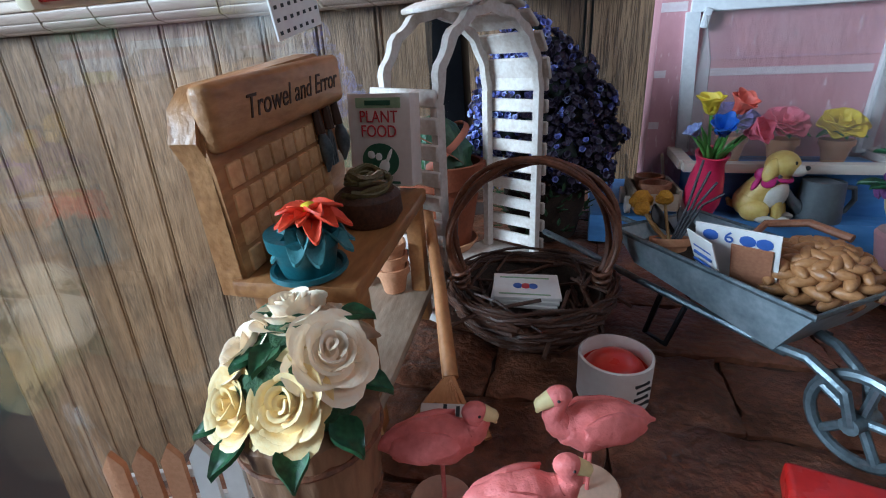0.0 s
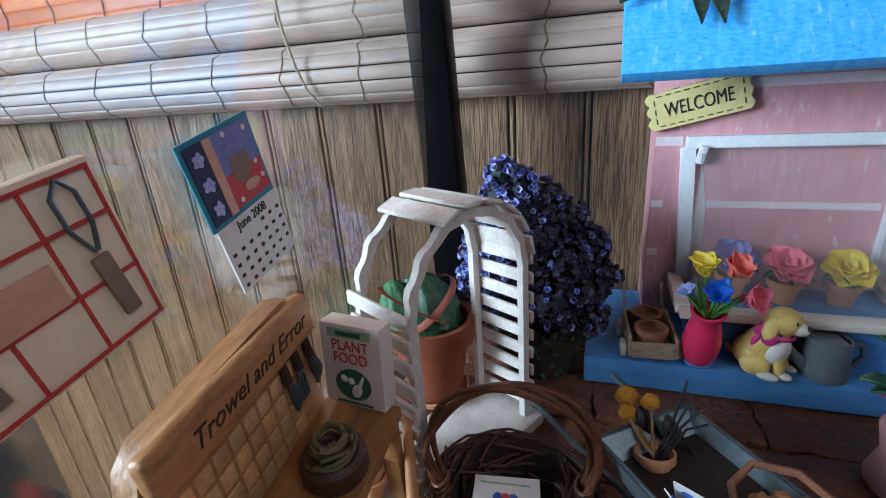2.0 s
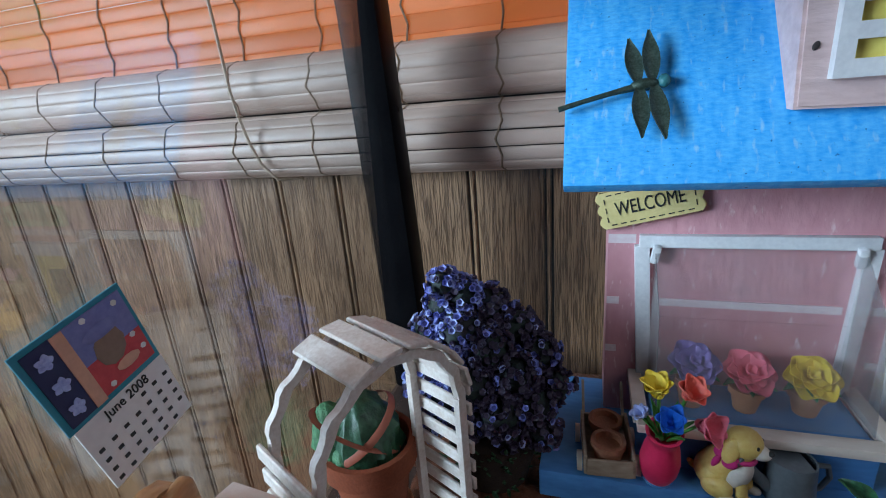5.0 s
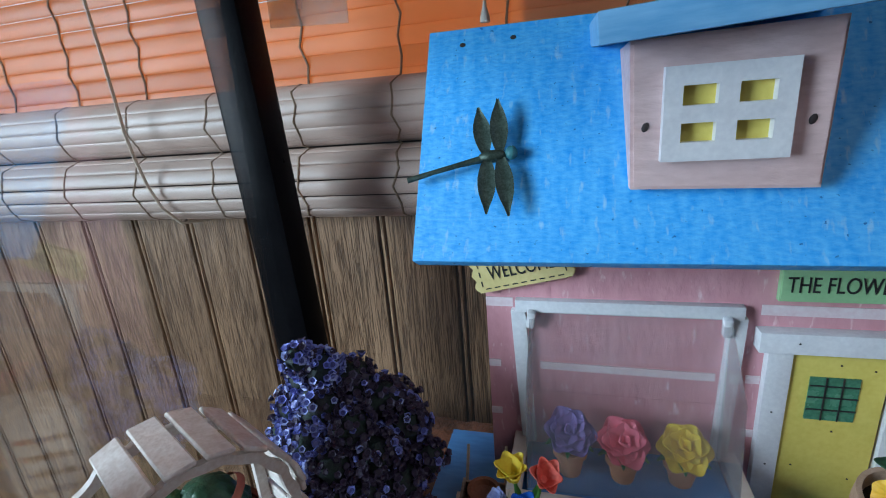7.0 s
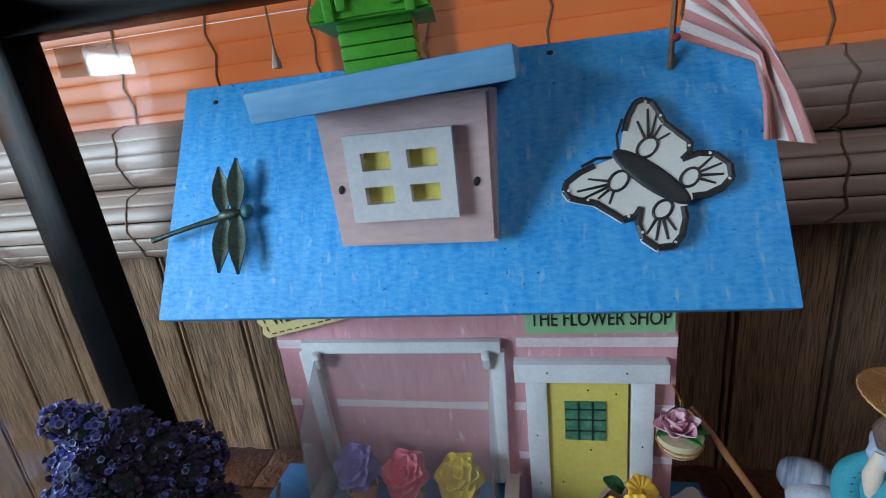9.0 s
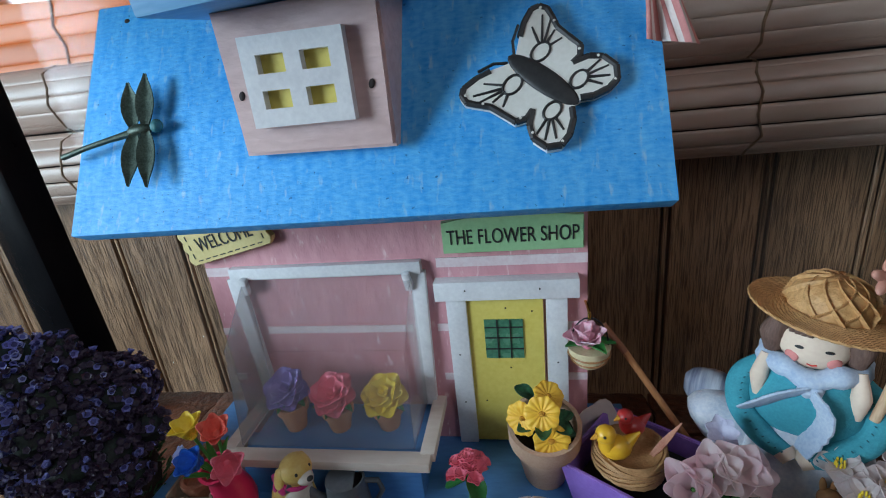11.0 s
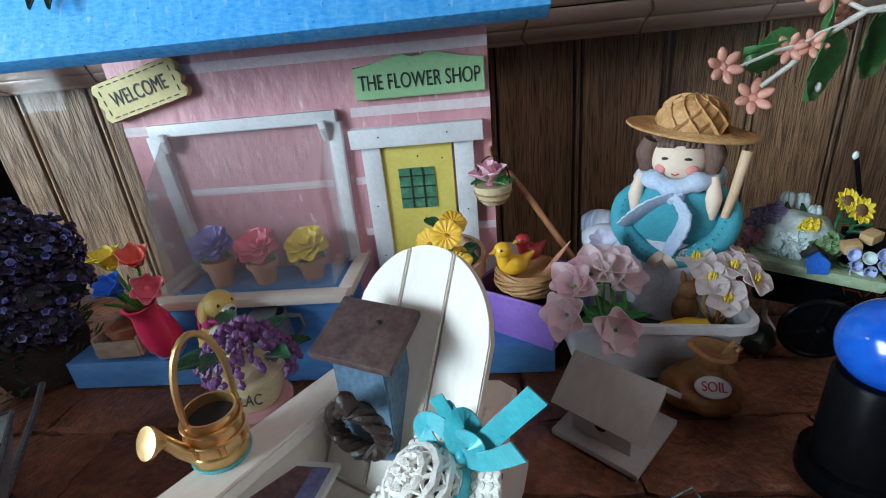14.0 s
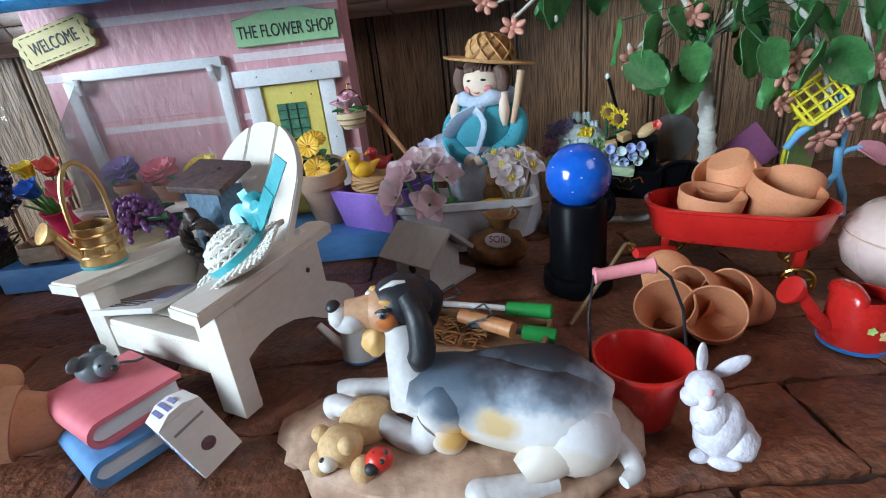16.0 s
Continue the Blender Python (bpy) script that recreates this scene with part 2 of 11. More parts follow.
M["panel"] = oak_material("oak_panel")
M["bead"] = mat("dark_groove", (0.018, 0.011, 0.008), 0.8, (0.010, 0.006, 0.005), 80, 0.0002, 300, stretch=(1, 1, 0.1))
M["trimwood"] = mat("window_wood", (0.25, 0.12, 0.06), 0.45, (0.14, 0.06, 0.03), 40, 0.0002, 200, stretch=(0.1, 1, 1))
M["plaster"] = mat("room_plaster", (0.085, 0.078, 0.070), 0.9, (0.065, 0.060, 0.053), 6, 0.0006, 60)
M["roomfloor"] = mat("room_floor", (0.18, 0.11, 0.07), 0.5, (0.11, 0.06, 0.04), 8, 0.0004, 60, stretch=(0.2, 1, 1))
M["paver"] = mat("slate_paver", (0.255, 0.095, 0.050), 0.36, (0.085, 0.031, 0.017), 55, 0.0034, 300, vary=0.18, grain=0.5)
M["joint"] = mat("paver_joint", (0.075, 0.038, 0.026), 0.9, (0.04, 0.02, 0.014), 90, 0.0006, 500)
M["black"] = mat("black_metal", (0.006, 0.006, 0.007), 0.30, (0.003, 0.003, 0.004), 40, 0.0001, 400, spec=0.05)
M["bluewood"] = mat("blue_paint", (0.020, 0.31, 0.82), 0.55, (0.12, 0.50, 0.92), 120, 0.0004, 520, stretch=(2.0, 0.45, 1.0), grain=0.55, spec=0.35)
M["bluewood"].node_tree.nodes["Bump"].inputs["Distance"].default_value = 0.0007
weave = M["bluewood"].node_tree.nodes.new("ShaderNodeMapping")   # cross-strokes of the brush
weave.inputs["Scale"].default_value = (0.55, 1.1, 1.0)
M["bluewood"].node_tree.links.new(M["bluewood"].node_tree.nodes["Texture Coordinate"].outputs["Object"], weave.inputs["Vector"])
M["bluewood"].node_tree.links.new(weave.outputs["Vector"], M["bluewood"].node_tree.nodes["Noise Texture.001"].inputs["Vector"])
def worn(m, col, scale, lo, hi, stretch=(1, 1, 1)):
    """Lay small worn or dirty patches of another colour over a paint."""
    nd, ln = m.node_tree.nodes, m.node_tree.links
    b = nd["Principled BSDF"]
    tc, mp, no, rg, mx = nd.new("ShaderNodeTexCoord"), nd.new("ShaderNodeMapping"), nd.new("ShaderNodeTexNoise"), nd.new("ShaderNodeMapRange"), nd.new("ShaderNodeMix")
    mp.inputs["Scale"].default_value = stretch
    no.inputs["Scale"].default_value, no.inputs["Detail"].default_value = scale, 3.0
    rg.inputs["From Min"].default_value, rg.inputs["From Max"].default_value = lo, hi
    mx.data_type = "RGBA"
    mx.inputs["B"].default_value = (*col, 1)
    ln.new(tc.outputs["Object"], mp.inputs["Vector"])
    ln.new(mp.outputs["Vector"], no.inputs["Vector"])
    ln.new(no.outputs["Fac"], rg.inputs["Value"])
    ln.new(rg.outputs["Result"], mx.inputs["Factor"])
    ln.new(b.inputs["Base Color"].links[0].from_socket, mx.inputs["A"])
    ln.new(mx.outputs["Result"], b.inputs["Base Color"])
    return m


worn(M["bluewood"], (0.26, 0.54, 0.84), 260, 0.60, 0.74, (1.2, 0.40, 1.0))
worn(M["bluewood"], (0.010, 0.13, 0.42), 420, 0.68, 0.74)
M["bluebase"] = mat("blue_base_paint", (0.065, 0.20, 0.48), 0.5, (0.10, 0.29, 0.60), 60, 0.0004, 400, stretch=(0.3, 1, 1))
M["bluedorm"] = mat("pale_blue_stain", (0.22, 0.50, 0.78), 0.6, (0.13, 0.38, 0.68), 70, 0.0004, 300, stretch=(0.35, 1, 2.2))
M["pink"] = worn(mat("pink_paint", (0.70, 0.36, 0.39), 0.45, (0.60, 0.28, 0.31), 50, 0.0018, 150, stretch=(1.3, 1, 0.6), grain=0.40), (0.80, 0.56, 0.58), 190, 0.62, 0.72, (1.6, 1, 0.5))
M["palepink"] = mat("pale_pink_paint", (0.73, 0.54, 0.52), 0.6, (0.60, 0.42, 0.40), 80, 0.0016, 240, stretch=(0.5, 1, 1.6))
M["white"] = mat("white_paint", (0.78, 0.78, 0.79), 0.45, (0.66, 0.66, 0.68), 90, 0.0003, 500)
M["mortar"] = mat("painted_line", (0.80, 0.70, 0.71), 0.6, (0.72, 0.56, 0.58), 160, 0.0004, 500)
M["yellow"] = mat("yellow_paint", (0.76, 0.64, 0.16), 0.5, (0.68, 0.55, 0.11), 90, 0.0003, 420)
M["sill"] = mat("cream_wood", (0.76, 0.68, 0.61), 0.55, (0.66, 0.56, 0.48), 80, 0.0004, 300, stretch=(0.3, 1, 1))
M["signgreen"] = mat("green_sign", (0.36, 0.60, 0.32), 0.5, (0.30, 0.53, 0.27), 80, 0.0002, 500)
M["signyellow"] = mat("yellow_sign", (0.80, 0.66, 0.30), 0.5, (0.72, 0.58, 0.24), 80, 0.0002, 500)
M["ink"] = mat("black_ink", (0.015, 0.015, 0.017), 0.5, (0.03, 0.03, 0.03), 200)
M["pane_green"] = mat("green_pane", (0.10, 0.28, 0.17), 0.25, (0.05, 0.16, 0.10), 100)
M["clear"] = glass("case_glass", (0.97, 0.98, 0.98), 0.0, 0.006)
M["backglass"] = glass("back_glass", (0.97, 0.98, 0.98), 0.02, 0.006, 0.0015)
M["plastic"] = glass("acetate", (0.88, 0.87, 0.87), 0.10, 0.055, 0.03)
M["dragon"] = mat("green_bronze", (0.085, 0.125, 0.10), 0.42, (0.035, 0.055, 0.042), 300, 0.0003, 1200, metal=0.5)
M["plastgreen"] = mat("green_plastic", (0.10, 0.42, 0.03), 0.4, (0.06, 0.30, 0.02), 120, 0.0002, 600)

# ---------------------------------------------------------------- room
WALL_Y = 0.43
SILL_Z = 0.19


def shell(name, c, s, material, label):
    return solid(name, add_box(bm_new(), (0, 0, 0), s), material, pose(*c), label, "wall" if "wall" in name else name.split("_")[0], kind="structure", smooth=0)


wall_back = solid("wall_back", add_box(add_box(bm_new(), (0, WALL_Y + 0.071, (SILL_Z - 0.85) / 2), (3.2, 0.10, SILL_Z + 0.85)), (0, WALL_Y + 0.071, 1.5), (3.2, 0.10, 0.6)),
                  M["bead"], pose(0, 0, 0), "brown oak panelled wall below a window", "wall", kind="structure", smooth=0)
shell("wall_left", (-1.66, -1.0, 0.475), (0.1, 2.9, 2.65), M["plaster"], "plain beige plaster wall with a window")
shell("wall_right", (1.66, -1.0, 0.475), (0.1, 2.9, 2.65), M["plaster"], "plain beige plaster wall of the room")
shell("wall_front", (0, -2.5, 0.475), (3.3, 0.1, 2.65), M["plaster"], "plain beige plaster wall behind the walk")
shell("ceiling", (0, -1.0, 1.85), (3.4, 3.1, 0.1), M["plaster"], "plain beige plaster ceiling of the room")
shell("floor_of_room", (0, -1.0, -0.90), (3.4, 3.1, 0.1), M["roomfloor"], "dark brown wooden floor of the room")

# oak boards of the back wall, each with a bead in the double groove
GROOVE = 0.0615
bead_mesh = mesh_of("bead", add_box(bm_new(), (0, 0, 0), (0.0034, 0.0070, SILL_Z + 0.85), bev=0.0009, seg=1), M["panel"], 0)
plank_mesh = mesh_of("plank", add_box(bm_new(), (0, 0, 0), (GROOVE - 0.0074, 0.008, SILL_Z + 0.85), bev=0.0006, seg=1), M["panel"], 0)
for i in range(32):
    x0 = -0.002 + (i - 15) * GROOVE
    plank = new("plank", plank_mesh)
    plank.parent, plank.location = wall_back, (x0 + GROOVE / 2, WALL_Y + 0.016, (SILL_Z - 0.85) / 2)
    bead = new("bead", bead_mesh)
    bead.parent, bead.location = wall_back, (x0, WALL_Y + 0.016, (SILL_Z - 0.85) / 2)

# window behind the blind
window_1 = thing("window_1", pose(0, WALL_Y + 0.075, SILL_Z), "wooden window with a brown frame behind a rolled blind", "window", kind="structure")
part("window_sill", add_box(bm_new(), (0, -0.022, 0.012), (3.0, 0.10, 0.022), bev=0.003), M["trimwood"], window_1, smooth=0)
for x in (-0.75, 0.05, 0.9):
    part("window_frame", add_box(bm_new(), (x, 0.01, 0.52), (0.05, 0.06, 0.99), bev=0.003), M["trimwood"], window_1, smooth=0)
part("pane", add_box(bm_new(), (0, 0.02, 0.52), (3.0, 0.003, 0.99)), M["clear"], window_1, smooth=0).visible_shadow = False


# rolled bamboo blind: slats, cords and pull cord
def slat_material():
    m = mat("bamboo_slat", (0.62, 0.36, 0.20), 0.35, (0.48, 0.26, 0.14), 14, 0.0002, 160, stretch=(0.25, 1, 1), vary=0.3)
    nd, ln = m.node_tree.nodes, m.node_tree.links
    tr, mix = nd.new("ShaderNodeBsdfTranslucent"), nd.new("ShaderNodeMixShader")
    tr.inputs["Color"].default_value = (0.98, 0.50, 0.21, 1)
    mix.inputs[0].default_value = 0.62
    ln.new(nd["Principled BSDF"].outputs[0], mix.inputs[1])
    ln.new(tr.outputs[0], mix.inputs[2])
    ln.new(mix.outputs[0], nd["Material Output"].inputs["Surface"])
    return m


M["slat"] = slat_material()
M["rollslat"] = mat("bamboo_slat_rolled", (0.58, 0.44, 0.37), 0.42, (0.45, 0.32, 0.26), 14, 0.0002, 160, stretch=(0.25, 1, 1), vary=0.12)
M["cord"] = mat("blind_cord", (0.30, 0.20, 0.13), 0.8, (0.20, 0.13, 0.08), 300, 0.0003, 1500)
M["pullcord"] = mat("pull_cord", (0.62, 0.50, 0.38), 0.8, (0.48, 0.37, 0.27), 400, 0.0003, 1500)
blind = thing("window_blind", pose(0, WALL_Y, 0.152), "half rolled-up bamboo slat blind hanging over the window", "blind")
SL = 0.0133


def slat_of(height, thick, material):
    """A split cane: flat behind, rounded in front."""
    out = [(thick * 0.35, -height / 2)] + [(-thick * math.cos(radians(a)), height / 2 * math.sin(radians(a))) for a in range(-80, 81, 20)] + [(thick * 0.35, height / 2)]
    return mesh_of("slat", add_prism(bm_new(), out, 2.6, Matrix(((0, 0, 1, -1.3), (1, 0, 0, 0), (0, 1, 0, 0), (0, 0, 0, 1)))), material, 50)


slat_meshes = [slat_of(SL * k, 0.0011, M["slat"]) for k in (1.06, 0.985, 1.10, 1.03, 0.965)]
roll_mesh = slat_of(0.0106, 0.0017, M["rollslat"])
track = []                                # (y, z, tilt) of each slat up the blind's face


def roll(zc, yc, r, rz, a0, a1, n):
    for i in range(n):
        a = radians(a0 + (a1 - a0) * i / (n - 1))
        track.append((yc - r * math.cos(a), zc + rz * math.sin(a), math.degrees(math.atan2(r * math.sin(a), rz * math.cos(a))), roll_mesh))


roll(0.0235, -0.004, 0.020, 0.0245, -84, 80, 7)
roll(0.0725, 0.000, 0.016, 0.0205, -66, 78, 6)
for i in range(40):
    track.append((0.012, 0.094 + i * SL, 6.0 + 2.0 * math.sin(i * 2.3), slat_meshes[(i * 7 + i // 3) % 5]))
for y, z, tilt, me in track:
    s = new("slat", me)
    s.parent, s.matrix_local = blind, pose(0, y, z, -tilt, 0, 0)
# inner layers in near black: shade of the slat gaps put into their colour
for z, r in ((0.024, 0.0215), (0.066, 0.0175)):
    part("inner_roll", add_tube(bm_new(), [(-1.3, 0.007, z), (1.3, 0.007, z)], r, 16), M["bead"], blind)
for i in range(34):
    x = -1.15 + i * 0.0745
    bm = bm_new()
    pts = []
    for k, (y, z, tilt, me) in enumerate(track[:37]):
        t = radians(tilt)
        dy, dz = -0.0016 * math.cos(t), -0.0016 * math.sin(t) * -1
        pts.append((x + 0.0016 * (-1) ** k + 0.0012 * math.sin(1.7 * k + 2.1 * i), y - 0.0018 * math.cos(t), z + 0.0018 * math.sin(t)))
    part("cord", add_tube(bm, pts, 0.0009, 5), M["cord"], blind)
pull = [(-0.262, -0.026, 0.62), (-0.259, -0.0275, 0.3), (-0.248, -0.029, 0.12), (-0.244, -0.0315, 0.07), (-0.241, -0.0312, 0.05), (-0.236, -0.0312, 0.03), (-0.230, -0.029, 0.012), (-0.222, -0.022, -0.002), (-0.21, -0.004, -0.004)]
part("pull_cord", add_tube(bm_new(), pull, 0.0013, 6), M["pullcord"], blind)
M["tassel"] = mat("cord_tassel", (0.74, 0.70, 0.64), 0.7, (0.60, 0.55, 0.48), 300, 0.0003, 1500)
part("tassel", add_lathe(bm_new(), [(0, 0.0), (0.0030, 0.0004), (0.0026, 0.004), (0.0012, 0.0085), (0.0008, 0.0125), (0, 0.013)], 16, pose(0.034, -0.030, 0.116)), M["tassel"], blind, "white bell-shaped cord end")
part("tassel_cord", add_tube(bm_new(), [(0.034, -0.030, 0.128), (0.033, -0.029, 0.30), (0.032, -0.026, 0.62)], 0.0006, 6), M["pullcord"], blind)

# ---------------------------------------------------------------- glass case and its floor
display_case = thing("display_case", pose(0, 0, 0), "black-framed glass display case with dusty panes", "display case")
part("post", add_box(bm_new(), (-0.1012, 0.362, 0.161), (0.027, 0.024, 0.322), rot=(0, -2, 0), bev=0.004), M["black"], display_case)
part("top_rail", add_box(bm_new(), (0.285, 0.362, 0.309), (0.76, 0.022, 0.028), bev=0.004), M["black"], display_case)
part("side_rail", add_box(bm_new(), (-0.105, 0.155, 0.309), (0.022, 0.40, 0.028), bev=0.004), M["black"], display_case)
part("side_pane", add_box(bm_new(), (-0.0985, 0.175, 0.160), (0.002, 0.35, 0.318)), M["clear"], display_case, smooth=0).visible_shadow = False
part("back_pane", add_box(bm_new(), (0.28, 0.378, 0.160), (0.76, 0.002, 0.318)), M["backglass"], display_case, smooth=0).visible_shadow = False
# hazy pale strip set against the back pane, right of the post
M["tape"] = glass("hazy_strip", (0.96, 0.94, 0.88), 0.12, 0.30, 0.10)
part("tape_strip", add_box(bm_new(), (-0.064, 0.3755, 0.2830), (0.050, 0.0006, 0.0165), (0, 3, 0)), M["tape"], display_case, "pale yellowish hazy strip on the back pane", smooth=0)
part("post", add_box(bm_new(), (0.67, 0.362, 0.161), (0.027, 0.024, 0.322), bev=0.004), M["black"], display_case)

table = thing("table", pose(0, 0, 0), "dark wooden table under the paved display floor", "table")
part("tabletop", add_box(bm_new(), (0.28, 0.14, -0.028), (0.80, 0.50, 0.03), bev=0.004), M["roomfloor"], table)
for x in (-0.08, 0.64):
    for y in (-0.07, 0.35):
        part("leg", add_box(bm_new(), (x, y, -0.445), (0.04, 0.04, 0.81), bev=0.004), M["roomfloor"], table)

floor = solid("floor", add_box(bm_new(), (0.28, 0.14, -0.0085), (0.78, 0.50, 0.009)), M["joint"], pose(0, 0, 0), "brown slate-look paved floor of the display", "floor", kind="structure", smooth=0)


def paver_mesh(w, d, seed):
    r = random.Random(seed)
    bm = bm_new()

    def relief(x, y):
        """Split stone: flat flakes with small steps and pits."""
        n = noise.noise(Vector((x * 38, y * 38, seed * 3.1)))
        return 0.0007 * round(n * 2.2) / 1.1 + 0.0005 * noise.noise(Vector((x * 150, y * 150, seed))) - 0.0009

    nx, ny = 14, 7
    top = [[bm.verts.new(((i / nx - 0.5) * w + (r.uniform(-1, 1) * 0.0011 if i in (0, nx) else 0), (j / ny - 0.5) * d + (r.uniform(-1, 1) * 0.0011 if j in (0, ny) else 0),
            relief(i / nx * w, j / ny * d) - (0.0012 if i in (0, nx) or j in (0, ny) else 0))) for j in range(ny + 1)] for i in range(nx + 1)]
    for i in range(nx):
        for j in range(ny):
            bm.faces.new((top[i][j], top[i + 1][j], top[i + 1][j + 1], top[i][j + 1]))
    ring = [top[i][0] for i in range(nx + 1)] + [top[nx][j] for j in range(1, ny + 1)] + [top[i][ny] for i in range(nx - 1, -1, -1)] + [top[0][j] for j in range(ny - 1, 0, -1)]
    low = [bm.verts.new((v.co.x * 1.005, v.co.y * 1.005, -0.005)) for v in ring]
    for i in range(len(ring)):
        k = (i + 1) % len(ring)
        bm.faces.new((ring[i], low[i], low[k], ring[k]))
    return mesh_of("paver", bm, M["paver"], 60)


PW, PD = 0.078, 0.0385
paver_meshes = [paver_mesh(PW - 0.0016, PD - 0.0016, 40 + k) for k in range(9)]
for r in range(13):
    for c in range(10):
        x, y = -0.105 + PW * (c + 0.5 + (0.5 if r % 2 else 0.0)), -0.105 + PD * (r + 0.5)
        if x > 0.66:
            continue
        pv = new("paver", paver_meshes[rnd.randrange(9)])
        pv.parent, pv.matrix_local = floor, pose(x, y, rnd.uniform(-0.0004, 0.0002), rnd.uniform(-.3, .3), rnd.uniform(-.3, .3), rnd.choice((0, 180)) + rnd.uniform(-.4, .4))

# ---------------------------------------------------------------- the little shop
HX0, HX1, HY = 0.039, 0.239, 0.331       # front wall
BASE_Z = 0.0165
shop = thing("toy_flower_shop", pose(0, 0, 0), "painted wooden toy flower shop, pink walls under a bright blue roof", "toy shop")
part("platform", add_box(bm_new(), (0.1345, 0.3165, BASE_Z / 2 + 0.0003), (0.257, 0.09, BASE_Z), bev=0.001), M["bluebase"], shop, "blue painted wooden base board")
wall = part("wall", add_box(bm_new(), ((HX0 + HX1) / 2, HY + 0.018, (BASE_Z + 0.20) / 2), (HX1 - HX0, 0.036, 0.20 - BASE_Z)), M["pink"], shop, "rough pink painted front", smooth=0)
for z, xa, xb in ((0.1535, 0.066, 0.239), (0.1245, HX0, 0.053), (0.1245, 0.166, HX1), (0.088, HX0, 0.0455), (0.088, 0.0665, 0.150), (0.088, 0.163, 0.169), (0.0575, HX0, 0.045), (0.0575, 0.164, 0.1695), (0.088, 0.2285, HX1), (0.0575, 0.2285, HX1)):
    part("painted_line", add_box(bm_new(), ((xa + xb) / 2, HY - 0.0001, z + 0.001), (xb - xa, 0.0008, 0.0042 if z < 0.12 else 0.005), rot=(0, rnd.uniform(-.4, .4), 0)), M["mortar"], wall, smooth=0)

# roof board
RY0, RZ0, RY1, RZ1 = 0.2832, 0.1642, 0.3390, 0.2585
ang = math.degrees(math.atan2(RZ1 - RZ0, RY1 - RY0))
RL = math.hypot(RZ1 - RZ0, RY1 - RY0)
ROOF = pose(0.139, RY0, RZ0, ang, 0, 0)   # local x along the eave, y up the slope, z out of the roof
RW = 0.2455
bm = add_box(bm_new(), (0.0012, RL / 2, -0.0045), (RW, RL, 0.009), bev=0.0009)
roof = part("roof", bm, M["bluewood"], shop, "bright blue painted roof board with brush marks")
roof.matrix_local = ROOF
part("roof_back", add_box(bm_new(), (0.139, 0.3575, 0.220), (0.2, 0.018, 0.066)), M["pink"], shop, smooth=0)


def on_roof(x, s):
    """Roof place for a world x and a distance up the slope."""
    return x - 0.139, s


def slope(z):
    return (z - RZ0) / (RZ1 - RZ0) * RL


M["nail"] = mat("nail_hole", (0.03, 0.02, 0.02), 0.7)
for x, z in ((0.034, 0.251), (0.057, 0.252), (0.045, 0.214), (0.232, 0.248), (0.187, 0.2545), (0.121, 0.2570)):
    part("nail", add_ball(bm_new(), (*on_roof(x, slope(z)), 0.0), (0.0014, 0.0011, 0.0006), 2), M["nail"], roof)

# dormer
dorm = part("dormer", add_prism(bm_new(), [(0.1035, 0.1905), (0.1643, 0.1895), (0.1650, 0.2435), (0.1015, 0.2420)], 0.055, pose(0, 0.346, 0, 90, 0, 0), bev=0.0012), M["palepink"], shop, "pale pink dormer block")
bm = bm_new()
wx0, wx1, wz0, wz1 = 0.1125, 0.1518, 0.2010, 0.2325
cxm, czm, bar = (wx0 + wx1) / 2, (wz0 + wz1) / 2, 0.0058
for x, w in ((wx0 + bar / 2, bar), (cxm, 0.0062), (wx1 - bar / 2, bar)):
    add_box(bm, (x, 0.2887, czm), (w, 0.0044, wz1 - wz0))
for z, h in ((wz0 + 0.0032, 0.0064), (czm, 0.0058), (wz1 - 0.0032, 0.0064)):
    for xa, xb in ((wx0 + bar, cxm - 0.0031), (cxm + 0.0031, wx1 - bar)):
        add_box(bm, ((xa + xb) / 2, 0.2887, z), (xb - xa, 0.0044, h))
win = part("window", bm, M["white"], dorm, "white four-light window frame")
for x in (cxm - 0.0085, cxm + 0.0085):
    for z in (czm - 0.0062, czm + 0.0062):
        part("pane", add_box(bm_new(), (x, 0.2908, z), (0.012, 0.0008, 0.011)), M["yellow"], dorm, smooth=0)
for x, z in ((0.1075, 0.213), (0.1585, 0.2125)):
    part("nail", add_ball(bm_new(), (x, 0.2908, z), (0.0012, 0.0006, 0.0018), 2, rot=(0, 20, 0)), M["nail"], dorm)
dr = part("dormer_roof", add_box(bm_new(), (0, 0.032, 0.0045), (0.0850, 0.074, 0.0098), bev=0.0011), M["bluedorm"], shop, "pale blue stained dormer roof board")
dr.matrix_local = pose(0.1325, 0.2735, 0.2428, 4, -3.2, 0)

# shop window with its acetate cover
bm = bm_new()
for c, s in (((0.1066, HY - 0.002, 0.1250), (0.1040, 0.005, 0.0066)),):
    add_box(bm, c, s, bev=0.0006)
for x, tilt in ((0.0580, 3.0), (0.1545, -1.5)):
    add_box(bm, (x - (0.0 if tilt > 0 else -0.001), HY - 0.0018, 0.0825), (0.0075, 0.0045, 0.080), rot=(0, -tilt, 0), bev=0.0006)
part("window_frame", bm, M["white"], shop, "white painted frame of the show window")
for x, tilt in ((0.0625, 8), (0.1515, -4)):
    part("clip", add_box(bm_new(), (x, HY - 0.0050, 0.1185), (0.0042, 0.0040, 0.0105), rot=(14, tilt, 0), bev=0.0014), M["white"], shop, "white blob of hardened glue")
bm = bm_new()
add_box(bm, (0.1075, 0.2855, 0.0425), (0.108, 0.0085, 0.005), bev=0.0006)
add_box(bm, (0.0555, 0.310, 0.0428), (0.0072, 0.044, 0.0052), bev=0.0006)
